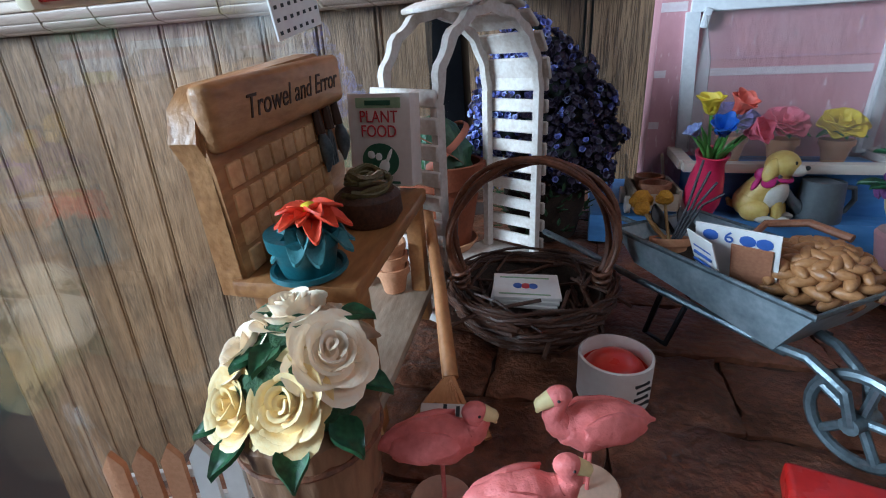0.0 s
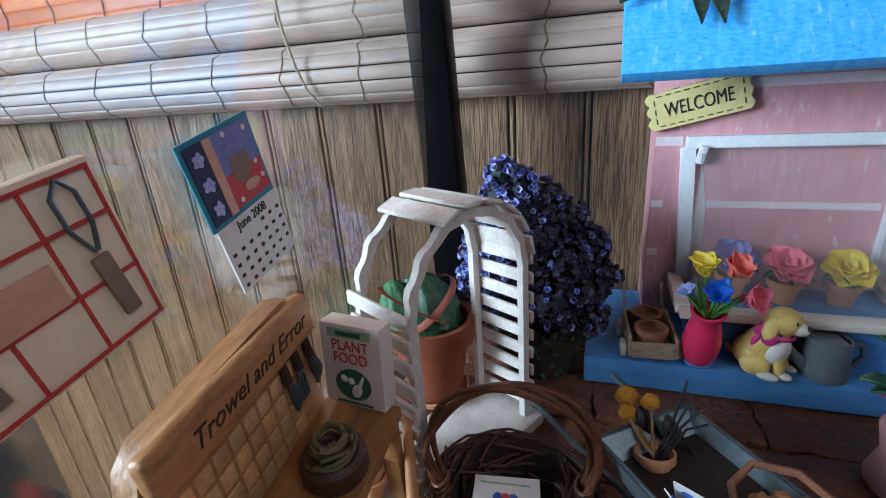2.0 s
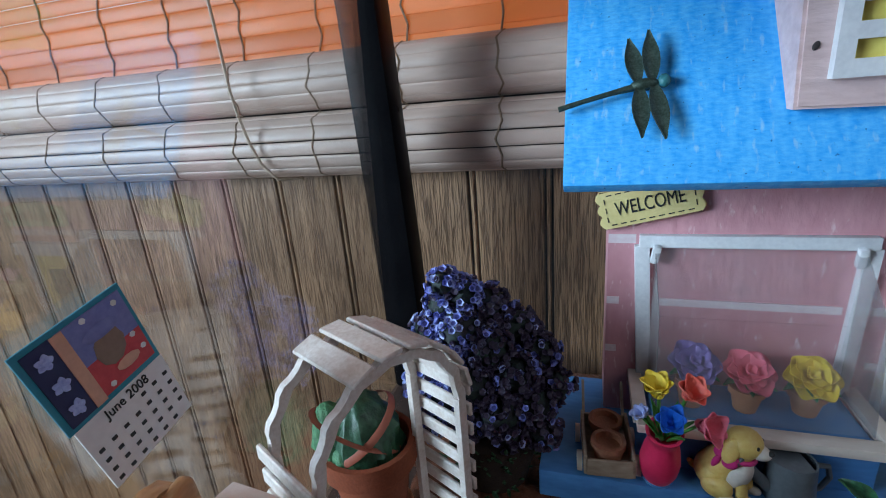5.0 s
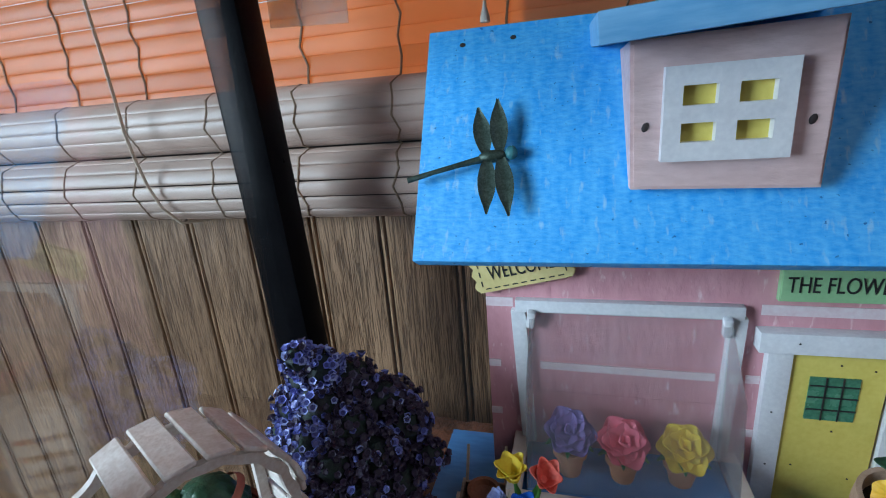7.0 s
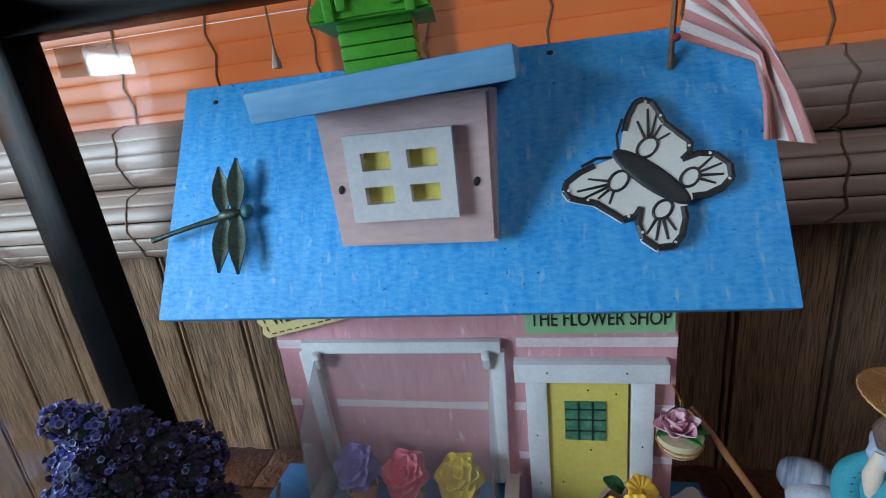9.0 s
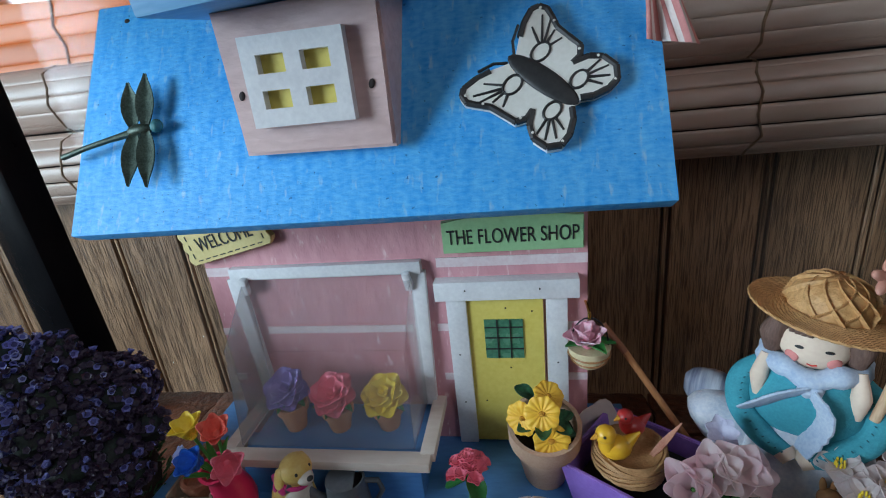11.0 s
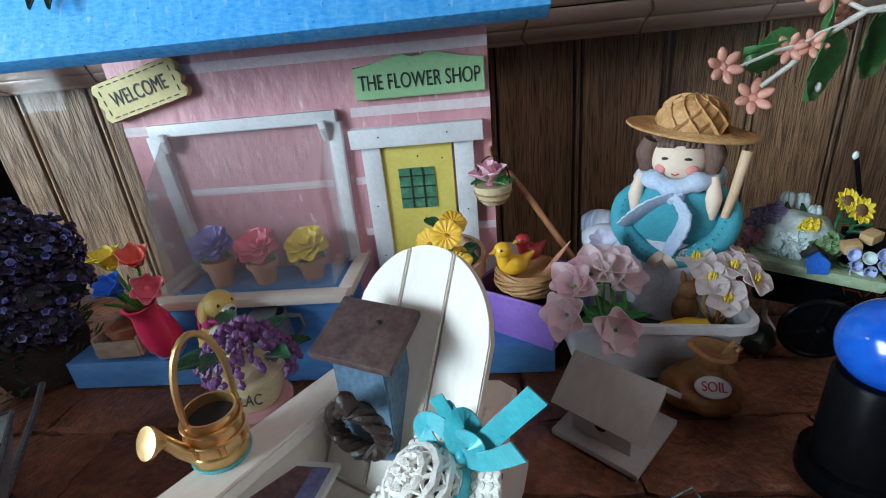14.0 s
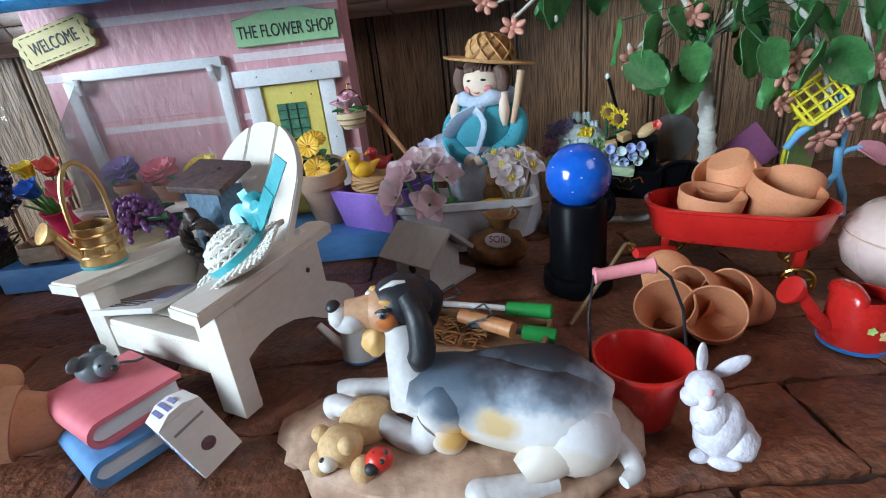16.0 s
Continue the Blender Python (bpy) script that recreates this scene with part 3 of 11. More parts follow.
add_box(bm, (0.1595, 0.310, 0.0428), (0.0072, 0.044, 0.0052), bev=0.0006)
part("window_sill", bm, M["sill"], shop, "cream painted wooden sill tray")
part("sill_block", add_box(bm_new(), (0.1085, 0.309, 0.0283), (0.094, 0.043, 0.0235), bev=0.0008), M["bluebase"], shop, "blue painted block under the sill")
gx0, gx1 = 0.0620, 0.1530
gp = [(HY - 0.003, 0.1235), (0.2975, 0.0965), (0.2905, 0.0455)]
bm = bm_new()
for (y0, z0), (y1, z1) in zip(gp, gp[1:]):
    L = math.hypot(y1 - y0, z1 - z0)
    add_box(bm, ((gx0 + gx1) / 2, (y0 + y1) / 2, (z0 + z1) / 2), (gx1 - gx0, 0.0004, L), rot=(-math.degrees(math.atan2(y0 - y1, z0 - z1)), 0, 0))
for x in (gx0, gx1):
    add_prism(bm, [(HY - 0.003, 0.0455), (HY - 0.003, 0.1235), (0.2975, 0.0965), (0.2905, 0.0455)], 0.0004, Matrix(((0, 0, 1, x), (1, 0, 0, 0), (0, 1, 0, 0), (0, 0, 0, 1))))
part("acetate_cover", bm, M["plastic"], shop, "cloudy clear plastic cover", smooth=0).visible_shadow = False

# door
DR = part("door", add_box(bm_new(), (0.1985, HY - 0.0012, 0.0625), (0.038, 0.004, 0.089), bev=0.0004), M["yellow"], shop, "yellow painted door", smooth=0)
bm = bm_new()
part("door_window", add_box(bm, (0.1975, HY - 0.0033, 0.0835), (0.0195, 0.001, 0.0225)), M["pane_green"], DR, "dark green leaded door light", smooth=0)
bm = bm_new()
for x in (0.1942, 0.2008):
    add_box(bm, (x, HY - 0.0040, 0.0835), (0.0005, 0.0006, 0.0225))
for z in (0.0780, 0.0845, 0.0905):
    add_box(bm, (0.1975, HY - 0.0042, z), (0.0195, 0.0006, 0.0005))
part("lead_grid", bm, M["ink"], DR, smooth=0)
for x, z in ((0.199, 0.101), (0.212, 0.099), (0.200, 0.066), (0.186, 0.045), (0.21, 0.04)):
    part("nail", add_ball(bm_new(), (x, HY - 0.0033, z), 0.0005, 1), M["nail"], DR)
bm = bm_new()
add_box(bm, (0.1745, HY - 0.002, 0.0625), (0.0102, 0.0055, 0.0905), bev=0.0005)
add_box(bm, (0.2240, HY - 0.002, 0.0625), (0.0102, 0.0055, 0.0905), bev=0.0005)
add_box(bm, (0.1995, HY - 0.0032, 0.1125), (0.0700, 0.0085, 0.0100), bev=0.0005)
trim = part("door_trim", bm, M["white"], shop, "white painted door surround")
for x, z in ((0.180, 0.113), (0.216, 0.113), (0.174, 0.075), (0.224, 0.07), (0.1745, 0.045)):
    part("nail", add_ball(bm_new(), (x, HY - (0.0075 if z > 0.1 else 0.0048), z), 0.0005, 1), M["nail"], trim)

# signs
sg = part("shop_sign", add_prism(bm_new(), [(-0.033, -0.0085), (0.033, -0.0085), (0.033, 0.0075), (0.021, 0.0088), (0.012, 0.0112), (0.005, 0.0118), (0.0015, 0.0095), (0, 0.0115), (-0.0015, 0.0095), (-0.007, 0.0118), (-0.014, 0.0105), (-0.022, 0.0082), (-0.033, 0.0072)], 0.0035, bev=0.0004), M["signgreen"], shop, "pale green shop sign with black lettering")
sg.matrix_local = pose(0.2040, HY - 0.0002, 0.1400) @ FRONT
lettering("sign_lettering", "THE FLOWER SHOP", 0.0105, M["ink"], sg, pose(0, -0.0008, 0.0037), 0.665)
wl = []
for i in range(9):
    wl.append((-0.0228 + 0.0456 * i / 8, -0.0102 + (0.0007 if i % 2 else 0)))
for i in range(13):
    y_ = -0.0098 + 0.0196 * i / 12
    wl.append((0.0232 + 0.0024 * abs(math.sin(1.5 * math.pi * (y_ / 0.0098 + 1))), y_))
for i in range(9):
    wl.append((0.0228 - 0.0456 * i / 8, 0.0102 - (0.0007 if i % 2 else 0)))
for i in range(13):
    y_ = 0.0098 - 0.0196 * i / 12
    wl.append((-0.0232 - 0.0024 * abs(math.sin(1.5 * math.pi * (y_ / 0.0098 + 1))), y_))
ws = part("welcome_sign", add_prism(bm_new(), wl, 0.004, bev=0.0004), M["signyellow"], shop, "yellow wooden welcome sign, tilted")
ws.matrix_local = pose(0.0580, HY - 0.0010, 0.1465) @ FRONT @ pose(0, 0, 0, 0, 0, 13)
lettering("welcome_lettering", "WELCOME", 0.0105, M["ink"], ws, pose(0.0, -0.0003, 0.0042), 0.66)
bm = bm_new()
for i in range(9):
    for y in (0.0080, -0.0080):
        add_box(bm, (-0.0185 + i * 0.0046, y, 0.0041), (0.0028, 0.0005, 0.0003))
for j in range(3):
    for x in (-0.0212, 0.0212):
        add_box(bm, (x, -0.005 + j * 0.005, 0.0041), (0.0005, 0.0028, 0.0003))
part("stitch_border", bm, M["ink"], ws, smooth=0)

# ---------------------------------------------------------------- materials of the things
M["terra"] = mat("terracotta", (0.62, 0.30, 0.16), 0.75, (0.50, 0.22, 0.11), 90, 0.0003, 900, vary=0.1)
M["terradark"] = mat("dark_terracotta", (0.40, 0.17, 0.09), 0.7, (0.28, 0.11, 0.06), 90, 0.0003, 900)
M["soil"] = mat("soil", (0.05, 0.03, 0.02), 0.95, (0.02, 0.013, 0.01), 400, 0.0012, 1500)
M["latt"] = mat("white_lattice", (0.76, 0.71, 0.67), 0.5, (0.58, 0.49, 0.43), 120, 0.0003, 600)
M["benchwood"] = mat("honey_wood", (0.46, 0.21, 0.072), 0.5, (0.24, 0.095, 0.030), 70, 0.0006, 420, stretch=(0.25, 1, 1))
M["benchback"] = mat("tan_wood", (0.54, 0.28, 0.12), 0.42, (0.28, 0.12, 0.042), 70, 0.0008, 420, stretch=(0.3, 1, 1))
M["greywood"] = mat("weathered_wood", (0.45, 0.35, 0.26), 0.7, (0.27, 0.19, 0.13), 80, 0.0006, 420, stretch=(0.3, 1, 1))
M["brownwood"] = mat("brown_wood", (0.30, 0.16, 0.08), 0.55, (0.17, 0.08, 0.04), 80, 0.0004, 500, stretch=(0.3, 1, 1))
M["tanwood"] = mat("rake_wood", (0.60, 0.27, 0.11), 0.45, (0.42, 0.17, 0.06), 60, 0.0003, 500, stretch=(1, 1, 0.2))
M["tilewood"] = mat("pale_tile_wood", (0.66, 0.40, 0.20), 0.5, (0.46, 0.24, 0.10), 90, 0.0006, 500, vary=0.25)
M["twig"] = mat("twig", (0.27, 0.105, 0.050), 0.6, (0.10, 0.038, 0.020), 150, 0.0006, 900, vary=0.25)
M["hoopvine"] = mat("bent_vine", (0.20, 0.070, 0.032), 0.42, (0.085, 0.028, 0.014), 140, 0.0006, 700, vary=0.15)
M["bark"] = mat("vine_handle", (0.30, 0.12, 0.060), 0.5, (0.17, 0.062, 0.032), 150, 0.0005, 900)
M["zinc"] = mat("galvanised_metal", (0.42, 0.50, 0.55), 0.40, (0.22, 0.29, 0.33), 95, 0.0003, 500, metal=0.55, grain=0.35)
M["iron"] = mat("grey_iron", (0.20, 0.25, 0.28), 0.38, (0.10, 0.13, 0.15), 120, 0.0003, 700, metal=0.7)
M["darkiron"] = mat("dark_iron", (0.03, 0.03, 0.035), 0.4, (0.015, 0.015, 0.018), 200, 0.0002, 700, metal=0.4)
M["paper"] = mat("white_paper", (0.80, 0.79, 0.77), 0.6, (0.72, 0.70, 0.68), 60, 0.0001, 400)
M["cardpaper"] = mat("box_card", (0.76, 0.68, 0.63), 0.55, (0.68, 0.58, 0.53), 80, 0.0001, 400)
M["redink"] = mat("red_ink", (0.62, 0.05, 0.06), 0.5)
M["greenink"] = mat("green_ink", (0.03, 0.12, 0.07), 0.5)
M["palegreen"] = mat("pale_green_ink", (0.33, 0.48, 0.30), 0.5)
M["blueink"] = mat("blue_ink", (0.05, 0.13, 0.45), 0.5)
M["carved"] = mat("burnt_lettering", (0.05, 0.02, 0.01), 0.6)
M["redpetal"] = mat("scarlet_petal", (0.86, 0.10, 0.035), 0.5, (0.72, 0.05, 0.02), 200, 0.0003, 900)
M["tealleaf"] = mat("teal_leaf", (0.05, 0.22, 0.24), 0.5, (0.025, 0.13, 0.15), 200, 0.0003, 800)
M["tealpot"] = mat("teal_glaze", (0.02, 0.14, 0.17), 0.35, (0.012, 0.09, 0.11), 150, 0.0002, 700)
M["roseivory"] = mat("ivory_rose", (0.97, 0.86, 0.70), 0.5, (0.96, 0.75, 0.52), 110, 0.0003, 700)
M["roseyellow"] = mat("yellow_rose", (0.96, 0.80, 0.46), 0.5, (0.94, 0.66, 0.28), 110, 0.0003, 700)
M["leafdark"] = mat("dark_leaf", (0.035, 0.15, 0.06), 0.42, (0.008, 0.040, 0.018), 330, 0.0004, 700)
M["leafgreen"] = mat("green_leaf", (0.05, 0.26, 0.06), 0.35, (0.025, 0.16, 0.035), 130, 0.0003, 500, vary=0.2)
M["moss"] = mat("moss_green", (0.05, 0.13, 0.05), 0.8, (0.02, 0.06, 0.025), 300, 0.0012, 1200)
M["barrel"] = mat("half_barrel", (0.36, 0.20, 0.11), 0.55, (0.13, 0.062, 0.034), 90, 0.0008, 420, stretch=(1, 1, 0.25))
M["flampink"] = mat("flamingo_pink", (0.84, 0.23, 0.22), 0.55, (0.66, 0.15, 0.13), 95, 0.0009, 420)
M["beak"] = mat("pale_beak", (0.85, 0.68, 0.34), 0.5)
M["plinth"] = mat("tan_disc", (0.72, 0.52, 0.38), 0.6)
M["wax"] = mat("red_wax", (0.72, 0.05, 0.03), 0.3, (0.60, 0.03, 0.02), 90, 0.0002, 400)
M["caneplait"] = mat("plaited_cane", (0.42, 0.20, 0.080), 0.45, (0.26, 0.11, 0.038), 150, 0.0004, 800)
M["drygold"] = mat("dry_flower", (0.72, 0.36, 0.03), 0.8, (0.52, 0.22, 0.02), 500, 0.0012, 1800)
M["stem"] = mat("dry_stem", (0.50, 0.30, 0.12), 0.7)
M["stemgreen"] = mat("green_stem", (0.10, 0.32, 0.06), 0.5)
M["hydblue"] = mat("blue_floret", (0.27, 0.32, 0.74), 0.5, (0.11, 0.12, 0.42), 160, 0.0002, 900)
# purple floret darkened: the bush's shade is put into this colour
M["hydpurple"] = mat("shaded_purple_floret", (0.040, 0.024, 0.062), 0.5, (0.014, 0.008, 0.024), 160, 0.0002, 900)
M["hydpale"] = mat("pale_blue_floret", (0.50, 0.58, 0.86), 0.5, (0.28, 0.32, 0.66), 200, 0.0002, 900)
M["cactus"] = mat("cactus_green", (0.038, 0.115, 0.055), 0.42, (0.010, 0.040, 0.020), 160, 0.0008, 500)
M["ribbonred"] = mat("brown_red_ribbon", (0.33, 0.09, 0.05), 0.6)
M["hotpink"] = mat("hot_pink_glaze", (0.85, 0.04, 0.14), 0.35, (0.78, 0.03, 0.11), 90, 0.0001, 500)
M["tyellow"] = mat("yellow_petal", (0.88, 0.70, 0.06), 0.5, (0.80, 0.56, 0.03), 200, 0.0002, 700)
M["tred"] = mat("coral_petal", (0.88, 0.20, 0.14), 0.5, (0.80, 0.12, 0.09), 200, 0.0002, 700)
M["tblue"] = mat("blue_petal", (0.03, 0.18, 0.72), 0.5, (0.02, 0.12, 0.55), 200, 0.0002, 700)
M["tpink"] = mat("pink_petal", (0.88, 0.22, 0.30), 0.5, (0.80, 0.15, 0.22), 200, 0.0002, 700)
M["tpurple"] = mat("lavender_petal", (0.30, 0.22, 0.55), 0.5, (0.20, 0.14, 0.42), 200, 0.0002, 700)
M["puppy"] = mat("yellow_pup", (0.78, 0.60, 0.20), 0.4, (0.70, 0.46, 0.12), 90, 0.0002, 600)
M["pupwhite"] = mat("pup_white", (0.80, 0.74, 0.66), 0.4)
M["magenta"] = mat("magenta_bow", (0.72, 0.04, 0.26), 0.4)
M["greyplastic"] = mat("grey_plastic", (0.15, 0.17, 0.19), 0.38, (0.11, 0.13, 0.145), 90, 0.0002, 500)
M["hole"] = mat("dark_hollow", (0.012, 0.010, 0.010), 0.8)


def petals(bm, c, n, length, width, lift=25, cup=0.3, curl=0.15, spin=0, tilt=(0, 0, 0), tip=0.0, thick=0.0004, jit=6, seed=1):
    """A ring of petals round a centre."""
    r = random.Random(seed)
    base = pose(*c, *tilt)
    for i in range(n):
        add_petal(bm, base @ pose(0, 0, 0, 0, 0, spin + 360 * i / n + r.uniform(-jit, jit)) @ pose(0, 0, 0, 0, -lift + r.uniform(-jit, jit), 0), length * r.uniform(.9, 1.08), width, cup, curl, thick, tip)
    return bm


def petal_parts(parent, material, c, n, length, width, lift=25, cup=0.3, curl=0.15, spin=0, tilt=(0, 0, 0), tip=0.0, thick=0.0004, jit=6, seed=1):
    """A ring of petals, each a part of its own."""
    r = random.Random(seed)
    base = pose(*c, *tilt)
    for i in range(n):
        part("petal", add_petal(bm_new(), base @ pose(0, 0, 0, 0, 0, spin + 360 * i / n + r.uniform(-jit, jit)) @ pose(0, 0, 0, 0, -lift + r.uniform(-jit, jit), 0), length * r.uniform(.9, 1.08), width, cup, curl, thick, tip), material, parent)


def figure(name, pieces, m, label, category, group="", kind=""):
    """One moulded mesh with several painted colours."""
    out = bmesh.new()
    mats = []
    for bm, material in pieces:
        if material not in mats:
            mats.append(material)
        k = mats.index(material)
        bmesh.ops.recalc_face_normals(bm, faces=bm.faces)
        for f in bm.faces:
            f.material_index = k
        tmp = bpy.data.meshes.new("tmp")
        bm.to_mesh(tmp)
        bm.free()
        out.from_mesh(tmp)
        bpy.data.meshes.remove(tmp)
    me = bpy.data.meshes.new(name)
    out.to_mesh(me)
    out.free()
    for material in mats:
        me.materials.append(material)
    me.shade_smooth()
    me.set_sharp_from_angle(angle=radians(45))
    ob = new(name, me)
    ob.matrix_world = m
    return tagged(ob, label, category, group, kind)


POT = [(0, 0), (0.62, 0), (0.86, 1.2), (0.86, 1.22), (1.0, 1.22), (1.0, 1.62), (0.88, 1.62), (0.80, 1.2), (0.55, 0.1), (0, 0.1)]


def pot_bm(r, m=Matrix.Identity(4), h=1.0, n=28):
    return add_lathe(bm_new(), [(a * r, b * r * h) for a, b in POT], n, m)


def pot(m, r, label, h=1.0, material="terra", group="", earth=True):
    t = thing("flowerpot", m, label, "flowerpot", group)
    part("body", pot_bm(r, h=h), M[material], t)
    if earth:
        part("earth", add_lathe(bm_new(), [(0, 1.36 * r * h), (0.5 * r, 1.38 * r * h), (0.84 * r, 1.3 * r * h)], 20), M["soil"], t)
    return t


# ---------------------------------------------------------------- potting bench
# local x along the bench, y to its back board, z up
BX, BY = 0.069, 0.034
bench = thing("potting_bench", pose(-0.0500, 0.0960, 0.0, 0, 0, 94) @ pose(0, 0, 0, 0, -5, 0), "carved wooden potting bench with a tool rack back board", "bench")
part("shelf", add_box(bm_new(), (BX / 2, BY / 2, 0.0515), (BX + 0.002, BY, 0.005), bev=0.0012), M["benchwood"], bench, "honey brown bench top")
part("lower_shelf", add_box(bm_new(), (BX / 2 + 0.004, BY / 2, 0.012), (BX + 0.008, BY, 0.004), bev=0.001), M["greywood"], bench, "weathered lower shelf")
for x in (0.006, BX - 0.004):
    for y in (0.004, BY - 0.005):
        part("leg", add_box(bm_new(), (x, y, 0.026), (0.006, 0.006, 0.052), bev=0.001), M["benchwood"], bench)
bb = [(0.0, 0.0), (BX, 0.0), (BX, 0.036), (BX + 0.001, 0.042), (BX - 0.002, 0.0505), (BX - 0.008, 0.053), (0.006, 0.051), (0.0005, 0.047), (-0.002, 0.040), (0.001, 0.033)]
part("back_board", add_prism(bm_new(), bb, 0.008, pose(0, BY + 0.004, 0.049, 90, 0, 0), bev=0.001), M["benchback"], bench, "tan back board carved with words")
part("top_moulding", add_box(bm_new(), (BX / 2, BY - 0.0048, 0.0935), (BX + 0.001, 0.0060, 0.0150), bev=0.0028, seg=4), M["benchback"], bench, "raised name board")
lettering("carved_motto", "Trowel and Error", 0.0078, M["carved"], bench, pose(BX / 2 + 0.003, BY - 0.0079, 0.0938, 90, 0, 0), 0.94, slant=0.32)
for i in range(8):
    for j in range(4):
        part("tile", add_box(bm_new(), (0.0065 + i * 0.0066, BY - 0.0040, 0.0575 + j * 0.0074), (0.0055, 0.0014, 0.0060), bev=0.0005), M["tilewood"], bench)
for i, (x, kind) in enumerate(((0.050, "trowel"), (0.057, "fork"), (0.064, "trowel"))):
    bm = add_tube(bm_new(), [(x, BY - 0.0055, 0.088), (x, BY - 0.0062, 0.079)], [0.0012, 0.0017], 8)
    tool = part("hand_tool", bm, M["carved"], bench, "small hand tool hanging on the board")
    bm = bm_new()
    if kind == "trowel":
        add_petal(bm, pose(x, BY - 0.0062, 0.079, 0, 90, 0), 0.013, 0.0052, 0.3, 0.05, 0.0007, 1.0)
    else:
        for dx in (-0.0017, 0, 0.0017):
            add_tube(bm, [(x, BY - 0.006, 0.079), (x + dx, BY - 0.006, 0.075), (x + dx, BY - 0.0062, 0.067)], 0.0006, 6)
    part("blade", bm, M["iron"], tool, "grey metal blade")


def on_bench(x, y):
    return bench.matrix_world @ Matrix.Translation((x, y, 0.0542))


# plant food box
pf = thing("plant_food_box", pose(-0.0690, 0.1545, 0.0620, -4, 0, -6), "white and pink plant food carton with red lettering", "box")
part("carton", add_box(bm_new(), (0, 0.004, 0.0158), (0.0245, 0.008, 0.0316), bev=0.0004), M["cardpaper"], pf)
lettering("word", "PLANT", 0.0058, M["redink"], pf, pose(0, -0.0002, 0.0237, 90, 0, 0), 0.86)
lettering("word", "FOOD", 0.0058, M["redink"], pf, pose(-0.0002, -0.0002, 0.0188, 90, 0, 0), 0.86)
part("label_band", add_box(bm_new(), (0, -0.0001, 0.0285), (0.0175, 0.0004, 0.0034)), M["palegreen"], pf)
part("print_bar", add_box(bm_new(), (0, -0.0004, 0.0285), (0.010, 0.0003, 0.0016)), M["greenink"], pf)
part("picture", add_lathe(bm_new(), [(0, 0), (0.0070, 0), (0.0070, 0.0004), (0, 0.0004)], 24, pose(0, 0.0001, 0.0087, 90, 0, 0) @ Matrix.Diagonal((1.05, 0.88, 1, 1))), M["greenink"], pf)
for (x, z, rx, rz) in ((-0.0035, 0.0108, 0.0016, 0.0014), (-0.0005, 0.0102, 0.0014, 0.0014), (0.0015, 0.0066, 0.0021, 0.0030), (0.0036, 0.0105, 0.0007, 0.0030)):
    part("printed_shape", add_ball(bm_new(), (x, -0.0004, z), (rx, 0.0003, rz), 2, rot=(0, 25, 0)), M["paper"], pf)
part("print_bar", add_box(bm_new(), (0, -0.0001, 0.0012), (0.015, 0.0003, 0.0009)), M["greenink"], pf)

# poinsettia in a teal pot
ps = thing("potted_poinsettia", on_bench(0.0050, 0.0145), "red poinsettia in a teal pot with a saucer", "potted plant")
part("saucer", add_lathe(bm_new(), [(0, 0), (0.0075, 0), (0.0098, 0.0014), (0.0095, 0.0026), (0.0086, 0.0025), (0.0080, 0.0012), (0, 0.0012)], 28), M["tealpot"], ps)
part("pot", add_lathe(bm_new(), [(0, 0.001), (0.0065, 0.001), (0.0082, 0.0085), (0.0090, 0.0088), (0.0092, 0.0122), (0.0080, 0.0122), (0, 0.0105)], 28), M["tealpot"], ps)
bm = petals(bm_new(), (0, -0.0015, 0.0125), 8, 0.0112, 0.0062, 4, 0.45, -0.45, thick=0.0008, jit=14, seed=3)
part("leaf_ring", bm, M["tealleaf"], ps, "teal green leaves")
fl = part("bloom", add_ball(bm_new(), (0, -0.0030, 0.0178), (0.0019, 0.0019, 0.0014), 2, bumpy=0.3), M["tyellow"], ps, "scarlet rounded petals round a yellow heart")
petal_parts(fl, M["redpetal"], (0, -0.0030, 0.0150), 9, 0.0092, 0.0044, 6, 0.5, -0.25, thick=0.0008, jit=12, seed=4)
petal_parts(fl, M["redpetal"], (0, -0.0030, 0.0160), 7, 0.0072, 0.0038, 24, 0.5, -0.25, spin=25, thick=0.0008, jit=12, seed=5)

# coiled brown plant pot
M["darkvine"] = mat("dark_twisted_twig", (0.105, 0.040, 0.020), 0.5, (0.035, 0.013, 0.008), 170, 0.0007, 900, vary=0.3)
cp = thing("coiled_pot", on_bench(0.039, 0.0105), "dark brown pot with a coiled vine on top", "plant pot")
part("pot", add_lathe(bm_new(), [(0, 0), (0.0085, 0), (0.0105, 0.003), (0.0102, 0.0085), (0.0085, 0.0100), (0, 0.0095)], 26), M["darkvine"], cp)
M["olivevine"] = mat("olive_vine", (0.16, 0.13, 0.045), 0.5, (0.07, 0.045, 0.018), 170, 0.0006, 900, vary=0.3)
vr = random.Random(17)
for k in range(9):
    a0, r0, t0 = vr.uniform(0, 6.28), vr.uniform(0.0040, 0.0082), vr.uniform(-0.3, 0.3)
    pts = [(math.cos(a0 + 0.42 * i) * (r0 - 0.00012 * i), math.sin(a0 + 0.42 * i) * (r0 - 0.00012 * i), 0.0112 + 0.0055 * (1 - (r0 / 0.0088) ** 2) + t0 * 0.004 * math.cos(0.42 * i) + 0.0006 * math.sin(1.3 * i + k)) for i in range(12)]
    part("vine", add_tube(bm_new(), pts, vr.uniform(0.0007, 0.0011), 6), M["olivevine"], cp, "curled olive vine")

# stacked pots on the lower shelf
for k in range(3):
    pot(bench.matrix_world @ pose(0.062, 0.014, 0.0142 + 0.0055 * k), 0.0068 - 0.0003 * k, "small terracotta flowerpot in a stack under the bench", group="stacked pots", earth=False)


